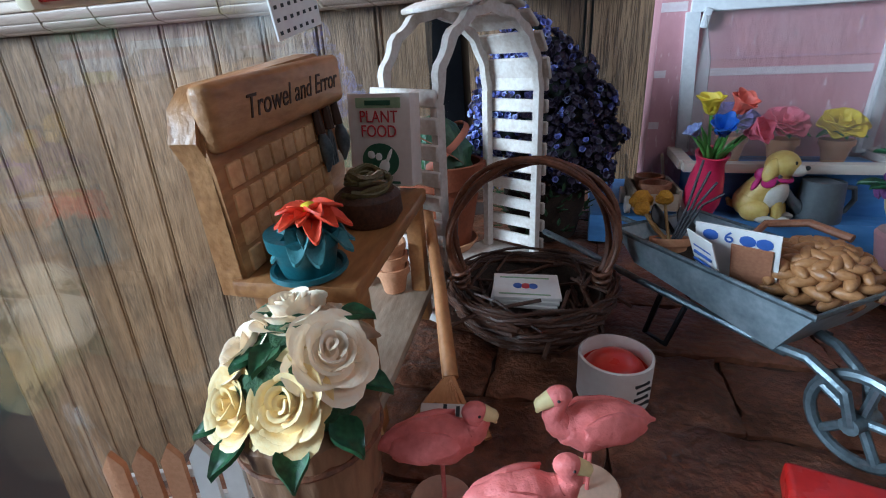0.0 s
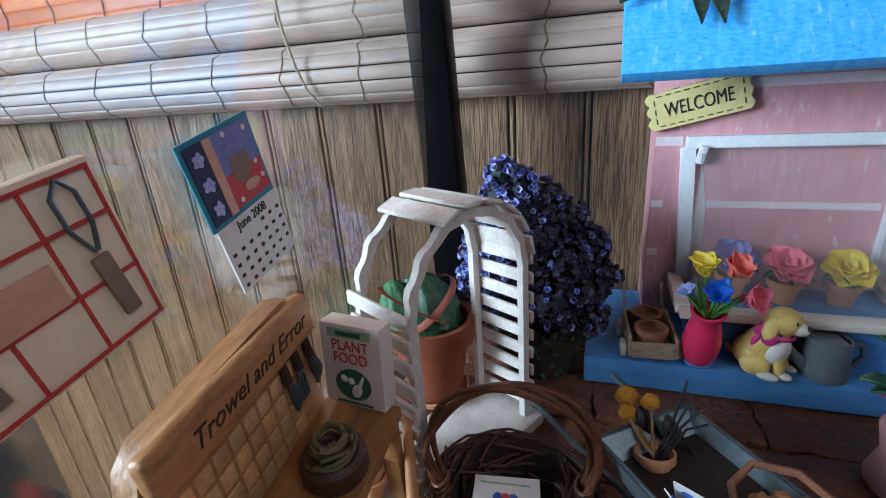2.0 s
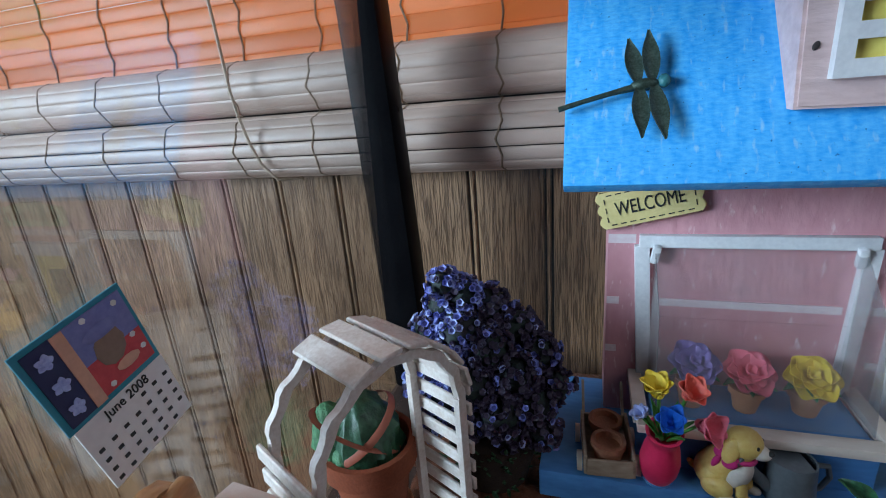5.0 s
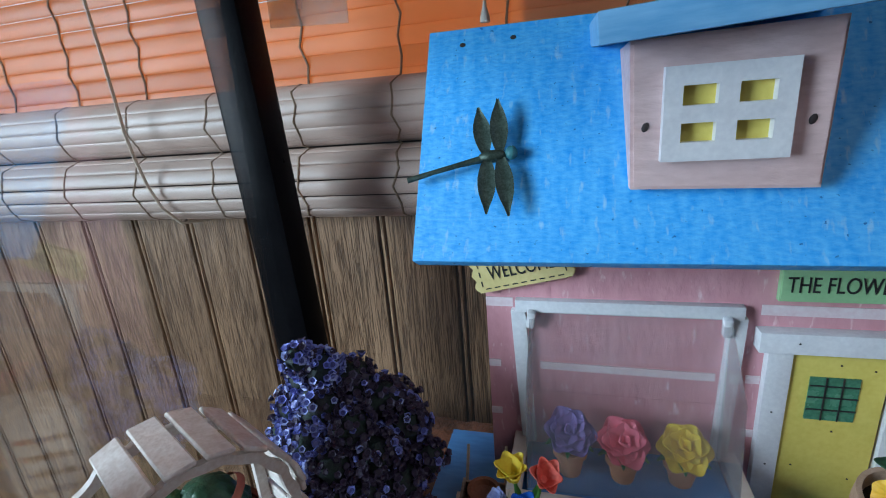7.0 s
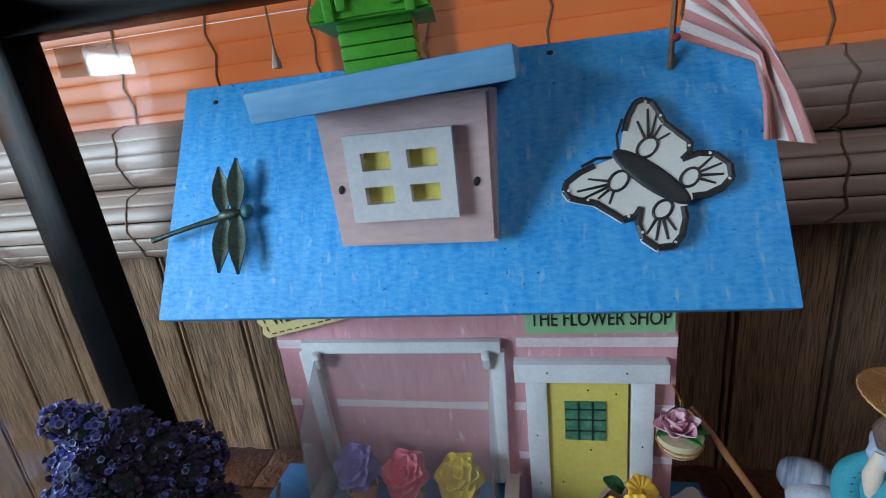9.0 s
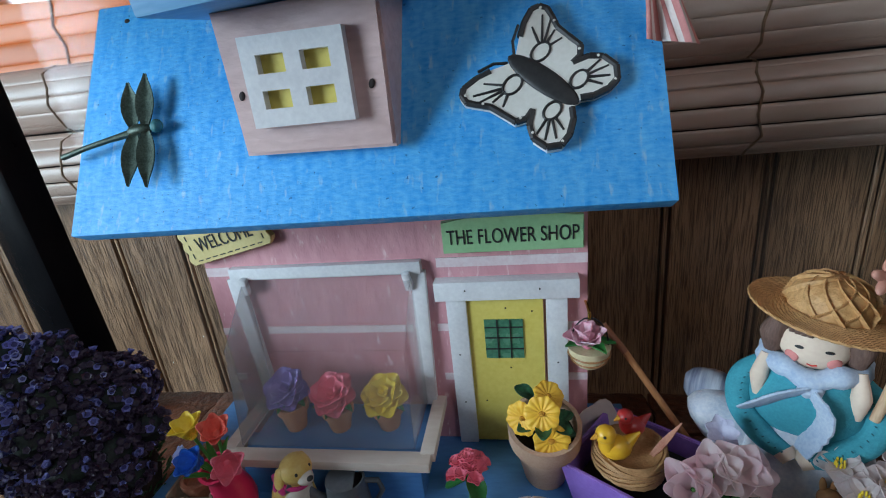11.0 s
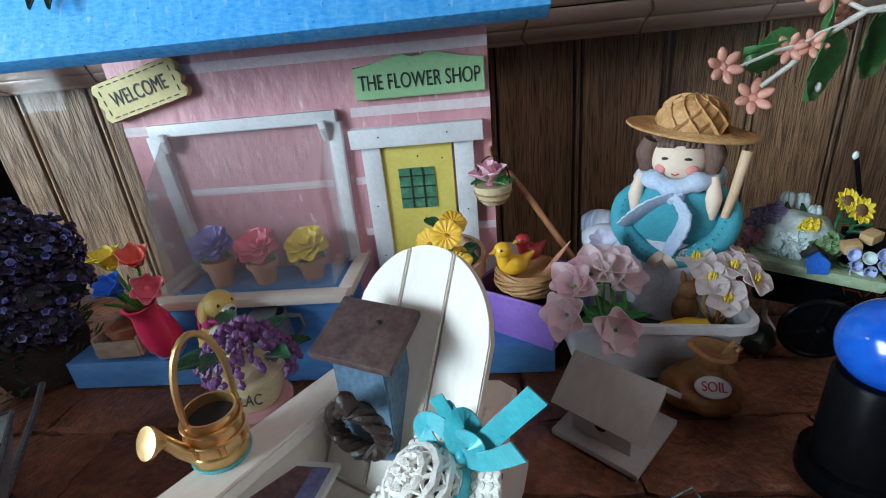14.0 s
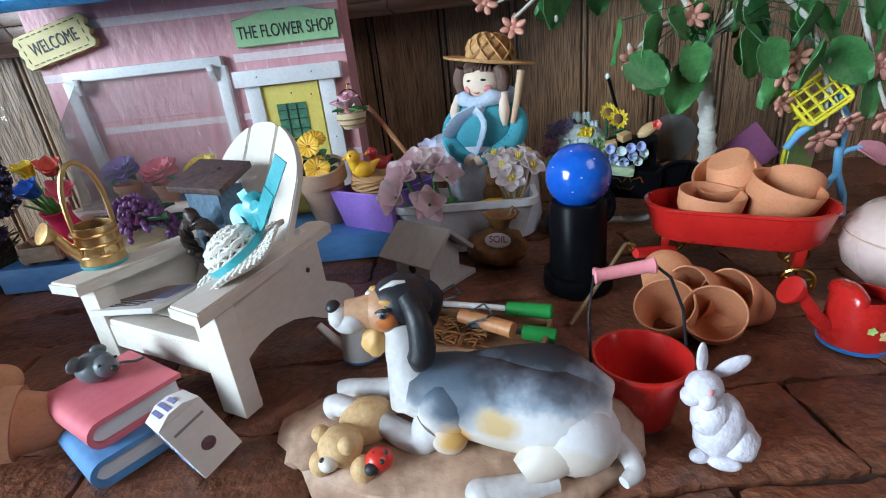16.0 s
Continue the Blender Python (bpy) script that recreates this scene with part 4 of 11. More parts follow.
# rake
rk = thing("rake", pose(0, 0, 0), "small wooden rake leaning on the potting bench", "rake")
h0, h1 = Vector((-0.0360, 0.1190, 0.0090)), Vector((-0.0585, 0.1725, 0.0485))
part("handle", add_tube(bm_new(), [h1, h1.lerp(h0, 0.5) + Vector((0.0006, 0, 0)), h0], [0.0020, 0.0024, 0.0027], 12), M["tanwood"], rk)
bm = bm_new()
for i in range(9):
    u = i / 8 - 0.5
    add_tube(bm, [h0 + Vector((0, 0, 0.001)), (h0.x + u * 0.011, 0.113, 0.0045), (h0.x + 0.003 + u * 0.021, 0.1065, 0.0022), (h0.x + 0.0035 + u * 0.023, 0.1045, 0.0009)], 0.0013, 6)
part("tine_fan", bm, M["tanwood"], rk, "fanned wooden tines")
tg = part("cross_band", add_box(bm_new(), (h0.x + 0.0030, 0.1085, 0.0046), (0.019, 0.0052, 0.0012), rot=(32, 0, 10), bev=0.0004), M["cardpaper"], rk, "printed paper band")
for u in (-0.005, -0.002, 0.002, 0.005):
    part("print_bar", add_box(bm_new(), (h0.x + 0.003 + u, 0.1085, 0.0055), (0.0011, 0.0030, 0.0004), rot=(32, 0, 10)), M["ink"], tg)

# ---------------------------------------------------------------- roses in a half barrel
rb = thing("rose_barrel", pose(-0.0570, 0.0745, 0.0, 0, 0, 0) @ Matrix.Diagonal((0.96, 0.96, 1.10, 1)), "ivory and yellow roses in a carved half barrel", "potted flowers")
bm = add_lathe(bm_new(), [(0, 0), (0.0130, 0), (0.0152, 0.010), (0.0164, 0.026), (0.0168, 0.0285), (0.0152, 0.0292), (0, 0.028)], 96)
for v in bm.verts:
    a = math.atan2(v.co.y, v.co.x)
    k = 1 + 0.045 * abs(math.sin(a * 8))
    v.co.x *= k
    v.co.y *= k
part("barrel", bm, M["barrel"], rb, "tan carved half barrel")
for z, r in ((0.007, 0.0150), (0.023, 0.0168)):
    part("hoop", add_tube(bm_new(), [(r * math.cos(a), r * math.sin(a), z) for a in (2 * math.pi * i / 36 for i in range(36))], 0.0008, 6, closed=True), M["twig"], rb)


def add_shell(bm, m, R, H, half, flare, thick=0.0007, nu=8, nv=7):
    """A cupped petal wrapped round local z: radius R, height H, half its width in degrees, the lip rolled outward."""
    faces = []
    for side in (0, 1):
        rows = []
        for i in range(nu + 1):
            t = i / nu
            row = []
            for j in range(nv + 1):
                a = 2 * j / nv - 1
                tt = t * (1 - 0.30 * abs(a) ** 2.5)
                rad = R * (0.30 + 0.70 * math.sin(0.5 * math.pi * min(1.0, tt * 1.25))) + flare * R * max(0.0, tt - 0.60) ** 2 * 2.2 - side * thick
                z = H * (tt - 0.9 * flare * max(0.0, tt - 0.78) ** 2 * 4) - side * thick * 0.4
                f = radians(half) * a
                row.append(bm.verts.new(m @ Vector((rad * math.cos(f), rad * math.sin(f), z))))
            rows.append(row)
        for i in range(nu):
            for j in range(nv):
                q = (rows[i][j], rows[i][j + 1], rows[i + 1][j + 1], rows[i + 1][j])
                bm.faces.new(q if side else q[::-1])
        faces.append(rows)
    t, u = faces
    edge = [(i, 0) for i in range(nu + 1)] + [(nu, j) for j in range(1, nv + 1)] + [(i, nv) for i in range(nu - 1, -1, -1)] + [(0, j) for j in range(nv - 1, 0, -1)]
    for (a, b), (c, d) in zip(edge, edge[1:] + edge[:1]):
        bm.faces.new((t[a][b], t[c][d], u[c][d], u[a][b]))
    return bm


def rose(parent, c, r, material, tilt, seed):
    """A moulded rose in full bloom: a wrapped bud inside three rings of cupped petals."""
    rr = random.Random(seed)
    b = pose(*c, *tilt) @ Matrix.Translation((0, 0, -r * 0.45))
    head = part("rose", add_lathe(bm_new(), [(0, 0), (r * 0.5, r * 0.05), (r * 0.75, r * 0.35), (r * 0.45, r * 0.62), (0, r * 0.55)], 20, b), M[material], parent)
    for ring, (n, R, H, half, flare, z) in enumerate(((2, 0.20, 0.72, 100, 0.1, 0.32), (3, 0.38, 0.80, 78, 0.25, 0.24), (4, 0.62, 0.86, 60, 0.5, 0.12), (5, 0.88, 0.80, 48, 0.8, 0.0), (5, 1.02, 0.52, 44, 1.0, -0.04))):
        for i in range(n):
            part("petal", add_shell(bm_new(), b @ pose(0, 0, r * z + rr.uniform(-.03, .03) * r, rr.uniform(-5, 5), rr.uniform(-5, 5), 360 * i / n + ring * 41 + rr.uniform(-10, 10)), r * R * rr.uniform(.96, 1.04), r * H, half, flare), M[material], head, smooth=70)
    return head


ROSES = ((-0.0030, 0.0045, 0.0475, "roseivory", (-2, -6, 0)), (-0.0115, -0.0030, 0.0410, "roseivory", (24, -32, 0)), (0.0105, -0.0036, 0.0440, "roseivory", (26, 28, 10)),
         (0.0042, -0.0115, 0.0375, "roseyellow", (54, 8, 0)), (-0.0095, -0.0110, 0.0345, "roseyellow", (52, -24, 0)), (0.0040, 0.0120, 0.0410, "roseivory", (-45, 0, 0)))
for i, (x, y, z, mm, tl) in enumerate(ROSES):
    rose(rb, (x, y, z), 0.0078, mm, tl, 20 + i)
part("earth", add_ball(bm_new(), (0, 0, 0.035), (0.0135, 0.0135, 0.0120), 3, bumpy=0.25, freq=300), M["moss"], rb)
for x, y, z, rz, ry, l in ((-0.016, -0.013, 0.0310, 205, 10, 0.016), (-0.009, -0.018, 0.0300, 245, 22, 0.015), (0.006, -0.017, 0.0310, 300, 16, 0.016), (0.015, -0.010, 0.0330, 335, 16, 0.016), (0.017, 0.002, 0.0370, 5, 8, 0.014), (-0.002, -0.006, 0.0460, 262, -2, 0.014),
                           (-0.010, 0.006, 0.0480, 165, 0, 0.013), (0.000, -0.003, 0.0490, 40, -18, 0.012), (0.010, 0.008, 0.0480, 30, -12, 0.014), (-0.019, 0.002, 0.0350, 175, 8, 0.014), (-0.006, -0.008, 0.0450, 215, 10, 0.012)):
    part("leaf", add_petal(bm_new(), pose(x * 0.80, y * 0.80, z - 0.0015, 0, ry * 0.5, rz), l * 0.58, l * 0.46, 0.20, -0.25, 0.0010, 1.0), M["leafdark"], rb)


# ---------------------------------------------------------------- flamingos
def flamingo(m, label, turn=0.0, neck=1.0):
    """A moulded flamingo on two thin legs and a disc. Local +x is its tail."""
    def bend(pts, rs, material, flat=1.0):
        n = len(pts)
        fine = []
        for i in range(n - 1):
            for j in range(5):
                k = j / 5
                a, b_ = Vector(pts[i]), Vector(pts[i + 1])
                fine.append((a.lerp(b_, k), rs[i] + (rs[i + 1] - rs[i]) * (3 * k * k - 2 * k ** 3)))
        fine.append((Vector(pts[-1]), rs[-1]))
        return (add_tube(bm_new(), [p for p, r in fine], [r for p, r in fine], 16, flat=flat), material)
    pink = M["flampink"]
    b = [bend([(-0.0112, 0, 0.0275), (-0.0092, 0, 0.0270), (-0.0030, 0, 0.0262), (0.0060, 0, 0.0268), (0.0130, 0, 0.0268), (0.0195, 0, 0.0250)], [0.0020, 0.0052, 0.0076, 0.0068, 0.0040, 0.0006], pink)]
    for v in b[0][0].verts:
        v.co.y *= 0.92
    nk = [(-0.0060, 0, 0.0270), (-0.0108, 0.0005 * turn, 0.0285), (-0.0130, 0.001 * turn, 0.0320), (-0.0120, 0.002 * turn, 0.0355 * neck), (-0.0108, 0.003 * turn, 0.0378 * neck)]
    b.append(bend(nk, [0.0052, 0.0042, 0.0031, 0.0028, 0.0028], pink))
    hx, hy, hz = -0.0114, 0.003 * turn, 0.0386 * neck
    b.append((add_ball(bm_new(), (hx, hy, hz), (0.0040, 0.0031, 0.0032), 3), pink))
    b.append(bend([(hx - 0.0022, hy, hz - 0.0004), (hx - 0.0052, hy, hz - 0.0020), (hx - 0.0062, hy, hz - 0.0046)], [0.0025, 0.0021, 0.0006], M["beak"]))
    for s in (-1, 1):
        b.append((add_ball(bm_new(), (hx - 0.0010, hy + s * 0.0029, hz + 0.0005), 0.0005, 1), M["ink"]))
        wing = add_ball(bm_new(), (0.0045, s * 0.0052, 0.0285), (0.0105, 0.0022, 0.0046), 3, rot=(s * 24, 8, -s * 10), bumpy=0.18, freq=320)
        b.append((wing, pink))
        b.append((add_tube(bm_new(), [(-0.001, s * 0.0012, 0.022), (-0.001, s * 0.0012, 0.001)], 0.0007, 8), pink))
    b.append((add_lathe(bm_new(), [(0, 0), (0.0098, 0), (0.0100, 0.0012), (0.0092, 0.0022), (0, 0.0022)], 26), M["plinth"]))
    return figure("flamingo_figure", b, m, label, "figurine", "flamingos")


flamingo(pose(0.0065, 0.0940, 0, 0, 0, 24) @ Matrix.Scale(0.8, 4), "pink flamingo figurine standing on a tan disc")
flamingo(pose(-0.0285, 0.0815, 0, 0, 0, 200) @ Matrix.Scale(0.78, 4), "pink flamingo figurine turned away beside a rose barrel", neck=0.92)
flamingo(pose(-0.0070, 0.0715, 0, 0, 0, 200) @ Matrix.Scale(0.74, 4), "pink flamingo figurine in front of two others", neck=0.95)

# tin can with red candle wax
can = thing("tin_can", pose(0.0140, 0.1345, 0), "small white labelled can filled with red wax", "can")
part("wall", add_lathe(bm_new(), [(0.0105, 0), (0.0112, 0.0002), (0.0114, 0.0150), (0.0106, 0.0152), (0.0103, 0.0010), (0, 0.0010), (0, 0)], 36), M["cardpaper"], can)
part("wax", add_lathe(bm_new(), [(0, 0.0152), (0.0030, 0.0149), (0.0062, 0.0136), (0.0085, 0.0112), (0.0097, 0.0090), (0.0105, 0.0100)], 30, wob=0.02), M["wax"], can, "glossy red wax")
for k in range(4):
    part("print_bar", add_box(bm_new(), (0.0112 * math.cos(radians(-48 + 4 * (k % 2))), 0.0112 * math.sin(radians(-48 + 4 * (k % 2))), 0.0105 - 0.0024 * k), (0.0004, 0.0055, 0.0009), rot=(0, 0, -48)), M["ink"], can)

# ---------------------------------------------------------------- twig basket with its box
tb = thing("twig_basket", pose(-0.0165, 0.1680, 0, 0, 0, 10), "dark woven twig basket with a tall hoop handle", "basket")
rr = random.Random(11)
for k in range(58):
    u = (k / 57) ** 0.9
    rad = 0.0190 + 0.0130 * math.sin(u * 1.45)
    z = 0.002 + 0.0205 * u
    n = 26
    a0, j, w = rr.uniform(0, 6.28), rr.uniform(0, 6), rr.uniform(0.0008, 0.0022)
    pts = []
    for i in range(n):
        a = a0 + 2 * math.pi * i / n
        wv = 0.0013 * math.sin(5 * a + j) + rr.uniform(-0.0008, 0.0008) - 0.0010 * (k % 3 == 0)
        pts.append(((rad + wv) * math.cos(a), (rad + wv) * math.sin(a) * 0.95, z + w * math.sin(2 * a + j) + rr.uniform(-0.0004, 0.0004)))
    part("twig", add_tube(bm_new(), pts, rr.uniform(0.0005, 0.0010), 5, closed=True), M["darkvine"], tb)
for k in range(60):
    a, b_, l = rr.uniform(0, 6.28), rr.uniform(-0.9, 0.9), rr.uniform(0.008, 0.017)
    d = Vector((-math.sin(a + b_), math.cos(a + b_), rr.uniform(-0.25, 0.35))) * l
    q = rr.uniform(0.018, 0.0285)
    c = Vector((q * math.cos(a), q * math.sin(a) * 0.95, 0.0115 + 0.0100 * (q - 0.018) / 0.0105 + rr.uniform(-0.001, 0.0022)))
    part("twig", add_tube(bm_new(), [c - d, c - d * 0.3 + Vector((0, 0, rr.uniform(0, 0.002))), c + d * 0.4, c + d + Vector((0, 0, rr.uniform(-.002, .001)))], rr.uniform(0.0005, 0.0009), 5), M["darkvine"], tb)
part("basket_bottom", add_lathe(bm_new(), [(0, 0.001), (0.0180, 0.001), (0.0275, 0.0190), (0.0265, 0.0190), (0.0175, 0.0045), (0, 0.0095)], 30), M["soil"], tb)
for q, (dr, dy, ph) in enumerate(((0.0, -0.0022, 0.0), (0.0013, 0.0002, 2.0), (-0.0010, 0.0024, 4.1), (0.0002, -0.0002, 5.3))):
    pts = []
    for i in range(31):
        a = radians(208 - 236 * i / 30)
        w = 0.0009 * math.sin(i * 0.55 + ph)
        pts.append(((0.0302 + dr + w) * math.cos(a), dy + 0.0012 * math.cos(i * 0.55 + ph), 0.0385 + (0.0300 + dr + w) * math.sin(a)))
    part("handle", add_tube(bm_new(), pts, [0.0012 + 0.0002 * math.sin(i * 0.8 + ph) for i in range(31)], 8), M["hoopvine"], tb, "hoop of twisted bent vines")
for x in (-0.0268, 0.0268):
    for k in range(3):
        c = Vector((x, 0, 0.0215 + 0.0022 * k))
        part("binding", add_tube(bm_new(), [c + Vector((0.0030 * math.cos(a), 0.0044 * math.sin(a), 0.0008 * math.sin(a + k))) for a in (2 * math.pi * i / 14 for i in range(14))], 0.0008, 6, closed=True), M["hoopvine"], tb)
sb = thing("seed_box", pose(-0.0185, 0.1650, 0.0158, 6, 2, 8), "small stack of white printed booklets in a twig basket", "booklets")
for k in range(3):
    part("booklet", add_box(bm_new(), (0.0004 * k, 0.0003 * k, 0.0014 + 0.0016 * k), (0.0250, 0.0170, 0.0014), rot=(0, 0, 2.5 * k - 3), bev=0.0003), M["paper"], sb)
for x, mm in ((-0.0026, "blueink"), (0.0004, "redink"), (0.0032, "blueink")):
    part("printed_shape", add_ball(bm_new(), (x, 0, 0.0054), (0.0018, 0.0020, 0.0002), 2), M[mm], sb)
for s in (-1, 1):
    part("print_bar", add_box(bm_new(), (0, s * 0.0058, 0.0054), (0.019, 0.0006, 0.0003)), M["palegreen"], sb)

# ---------------------------------------------------------------- wheelbarrow
wb = thing("wheelbarrow", pose(0.0533, 0.1673, 0, 0, 0, -51.7), "galvanised toy wheelbarrow loaded with plants and baskets", "wheelbarrow")
L2, W2, l2, w2, ZT, ZB = 0.0368, 0.0215, 0.0272, 0.0190, 0.0398, 0.0225


def tray_bm(off):
    bm = bm_new()
    top = [bm.verts.new(p) for p in ((-L2 + off, -W2 + off, ZT), (L2 - off, -W2 + off, ZT - 0.0015), (L2 - off, W2 - off, ZT - 0.0015), (-L2 + off, W2 - off, ZT))]
    bot = [bm.verts.new(p) for p in ((-l2 + off, -w2 + off, ZB + off + 0.006), (l2 - off, -w2 + off, ZB + off), (l2 - off, w2 - off, ZB + off), (-l2 + off, w2 - off, ZB + off + 0.006))]
    return bm, top, bot


bm, t1, b1 = tray_bm(0)
t2 = [bm.verts.new((v.co.x * 0.97, v.co.y * 0.955, v.co.z)) for v in t1]
b2 = [bm.verts.new((v.co.x * 0.97, v.co.y * 0.955, v.co.z + 0.0010)) for v in b1]
for i in range(4):
    j = (i + 1) % 4
    bm.faces.new((t1[i], b1[i], b1[j], t1[j]))
    bm.faces.new((t2[i], t2[j], b2[j], b2[i]))
    bm.faces.new((t1[i], t1[j], t2[j], t2[i]))
bm.faces.new(b1)
bm.faces.new(b2[::-1])
part("tray", bm, M["zinc"], wb, "mottled galvanised metal tray", smooth=20)
# soil-coloured block added to darken the tray's inside
part("earth", add_box(bm_new(), (0, 0, ZB + 0.0088), (0.0585, 0.0380, 0.0036), bev=0.0008), M["soil"], wb, "dark block added in the tray")
rim = [(-L2, -W2, ZT), (L2, -W2, ZT - 0.0015), (L2, W2, ZT - 0.0015), (-L2, W2, ZT)]
part("rim", add_tube(bm_new(), rim, 0.0010, 6, closed=True), M["iron"], wb)
for s in (-1, 1):
    part("handle", add_tube(bm_new(), [(0.026, s * 0.010, 0.0180), (-0.028, s * 0.0165, 0.0210), (-0.058, s * 0.0215, 0.0245), (-0.082, s * 0.0225, 0.0245)], 0.0014, 8), M["iron"], wb)
    part("leg", add_tube(bm_new(), [(-0.016, s * 0.015, 0.0215), (-0.021, s * 0.016, 0.001), (-0.011, s * 0.016, 0.001), (-0.006, s * 0.014, 0.0205)], 0.0011, 6), M["darkiron"], wb)
    part("fork", add_tube(bm_new(), [(0.020, s * 0.010 - 0.006, 0.0215), (0.036, s * 0.0065 - 0.012, 0.0250), (0.046, s * 0.0048 - 0.014, 0.0210), (0.0488, s * 0.0042 - 0.014, 0.0125)], 0.0015, 8), M["iron"], wb)
wheel = part("wheel", add_tube(bm_new(), [(x, y - 0.0140, z) for x, y, z in arc((0.0488, 0, 0.0125), 0.0120, 0, 345, 28)], 0.0016, 8, closed=True), M["iron"], wb, "open spoked iron wheel")
part("hub", add_tube(bm_new(), [(0.0488, -0.0190, 0.0125), (0.0488, -0.0090, 0.0125)], 0.0024, 12), M["iron"], wheel)
for k in range(5):
    a = radians(72 * k + 12)
    part("spoke", add_tube(bm_new(), [(0.0488, -0.014, 0.0125), (0.0488 + 0.0118 * math.cos(a), -0.014, 0.0125 + 0.0118 * math.sin(a))], 0.0013, 8), M["iron"], wheel)


def in_barrow(x, y, z, *r):
    return wb.matrix_world @ pose(x, y, z, *r)


# seed packet folded over
sp = thing("seed_packet", pose(0.0478, 0.1540, 0.0405, 22, 0, -30) @ Matrix.Scale(0.88, 4), "folded blue and white seed packet with a brown back", "packet")
part("front", add_prism(bm_new(), [(-0.0130, -0.0135), (0.0130, -0.0135), (0.0130, 0.0155), (-0.0130, 0.0155)], 0.0006, FRONT), M["paper"], sp)
part("flap", add_box(bm_new(), (-0.0085, -0.0042, 0.0030), (0.0115, 0.0005, 0.0230), rot=(12, 0, -28)), M["paper"], sp)
part("brown_panel", add_box(bm_new(), (0.0050, -0.0010, -0.0010), (0.0125, 0.0006, 0.0200)), M["terradark"], sp)
for x in (-0.0080, 0.0035, 0.0085):
    part("printed_shape", add_ball(bm_new(), (x, -0.0008, 0.0112), (0.0026, 0.0003, 0.0024), 2), M["blueink"], sp)
lettering("number", "6", 0.0065, M["blueink"], sp, pose(-0.0022, -0.0008, 0.0112, 90, 0, 0))
for k in range(5):
    part("print_bar", add_box(bm_new(), (-0.0090, -0.0050 - 0.0, 0.0110 - 0.0034 * k), (0.0080, 0.0006, 0.0011), rot=(12, 0, -28)), M["blueink"], sp)

# plaited cane basket lying on its side
cb = thing("cane_basket", in_barrow(0.0200, 0.0050, 0.0350, 14, 0, 12) @ Matrix.Scale(0.88, 4), "plaited golden cane basket lying upside down", "basket")
part("body", add_ball(bm_new(), (0, 0, 0.001), (0.0165, 0.0140, 0.0120), 3), M["bark"], cb)
for r in range(6):
    for k in range(13):
        th = radians(10 + 13.5 * r)
        a = 2 * math.pi * (k + 0.5 * (r % 2)) / 13
        if r > 4 and k % 2:
            continue
        c = Vector((0.0168 * math.cos(th) * math.cos(a), 0.0148 * math.cos(th) * math.sin(a), 0.001 + 0.0124 * math.sin(th)))
        part("strand", add_ball(bm_new(), c, (0.0052, 0.0021, 0.0021), 2, rot=(0, 0, math.degrees(a) + 90 + 38 * (-1) ** r)), M["caneplait"], cb)
part("handle", add_tube(bm_new(), [(-0.017, -0.004, 0.000), (-0.024, 0.004, 0.007), (-0.022, 0.014, 0.0105), (-0.010, 0.020, 0.0110), (0.004, 0.017, 0.0100)], 0.0015, 8), M["bark"], cb, "brown twisted handle")

# pot of dried golden buttons
dp = thing("dried_flower_pot", in_barrow(-0.0230, -0.0060, 0.0255, -6, -12, 0), "terracotta pot of dried orange button flowers", "potted flowers")
part("pot", pot_bm(0.0072), M["terra"], dp)
for i, (x, y, z, r) in enumerate(((-0.0170, 0.0020, 0.0250, 0.0044), (-0.0115, -0.0030, 0.0220, 0.0031), (-0.0085, 0.0055, 0.0260, 0.0033))):
    stem = part("stem", add_tube(bm_new(), [(0, 0, 0.009), (x * 0.5, y * 0.5, 0.5 * z + 0.003), (x, y, z)], 0.0006, 6), M["stem"], dp)
    part("button_flower", add_ball(bm_new(), (x, y, z), (r, r, r * 0.9), 3, bumpy=0.25, freq=900), M["drygold"], stem, "orange dried flower head")
for i in range(4):
    part("stem", add_tube(bm_new(), [(0.001 * i, 0, 0.009), (0.004 + 0.002 * i, 0.004, 0.024), (0.007 + 0.003 * i, 0.007, 0.040 - 0.004 * i)], 0.0005, 5), M["darkiron"], dp)
# two small hand tools standing in the barrow's back
for x, y in ((-0.026, 0.007), (-0.018, 0.012)):
    sv = thing("hand_spade", in_barrow(x, y, 0.0265, 8, -34, 20) @ Matrix.Scale(0.72, 4), "dark metal spade standing in a wheelbarrow", "garden tool")
    part("shaft", add_tube(bm_new(), [(0, 0, 0), (0, 0, 0.022)], 0.0010, 8), M["darkiron"], sv)
    part("blade", add_petal(bm_new(), pose(0, 0, 0.018, 0, -90, 0), 0.016, 0.012, 0.25, 0.08, 0.0007), M["darkiron"], sv)
M["terramid"] = mat("deep_terracotta", (0.25, 0.066, 0.030), 0.8, (0.17, 0.045, 0.021), 70, 0.0004, 800, spec=0.2)

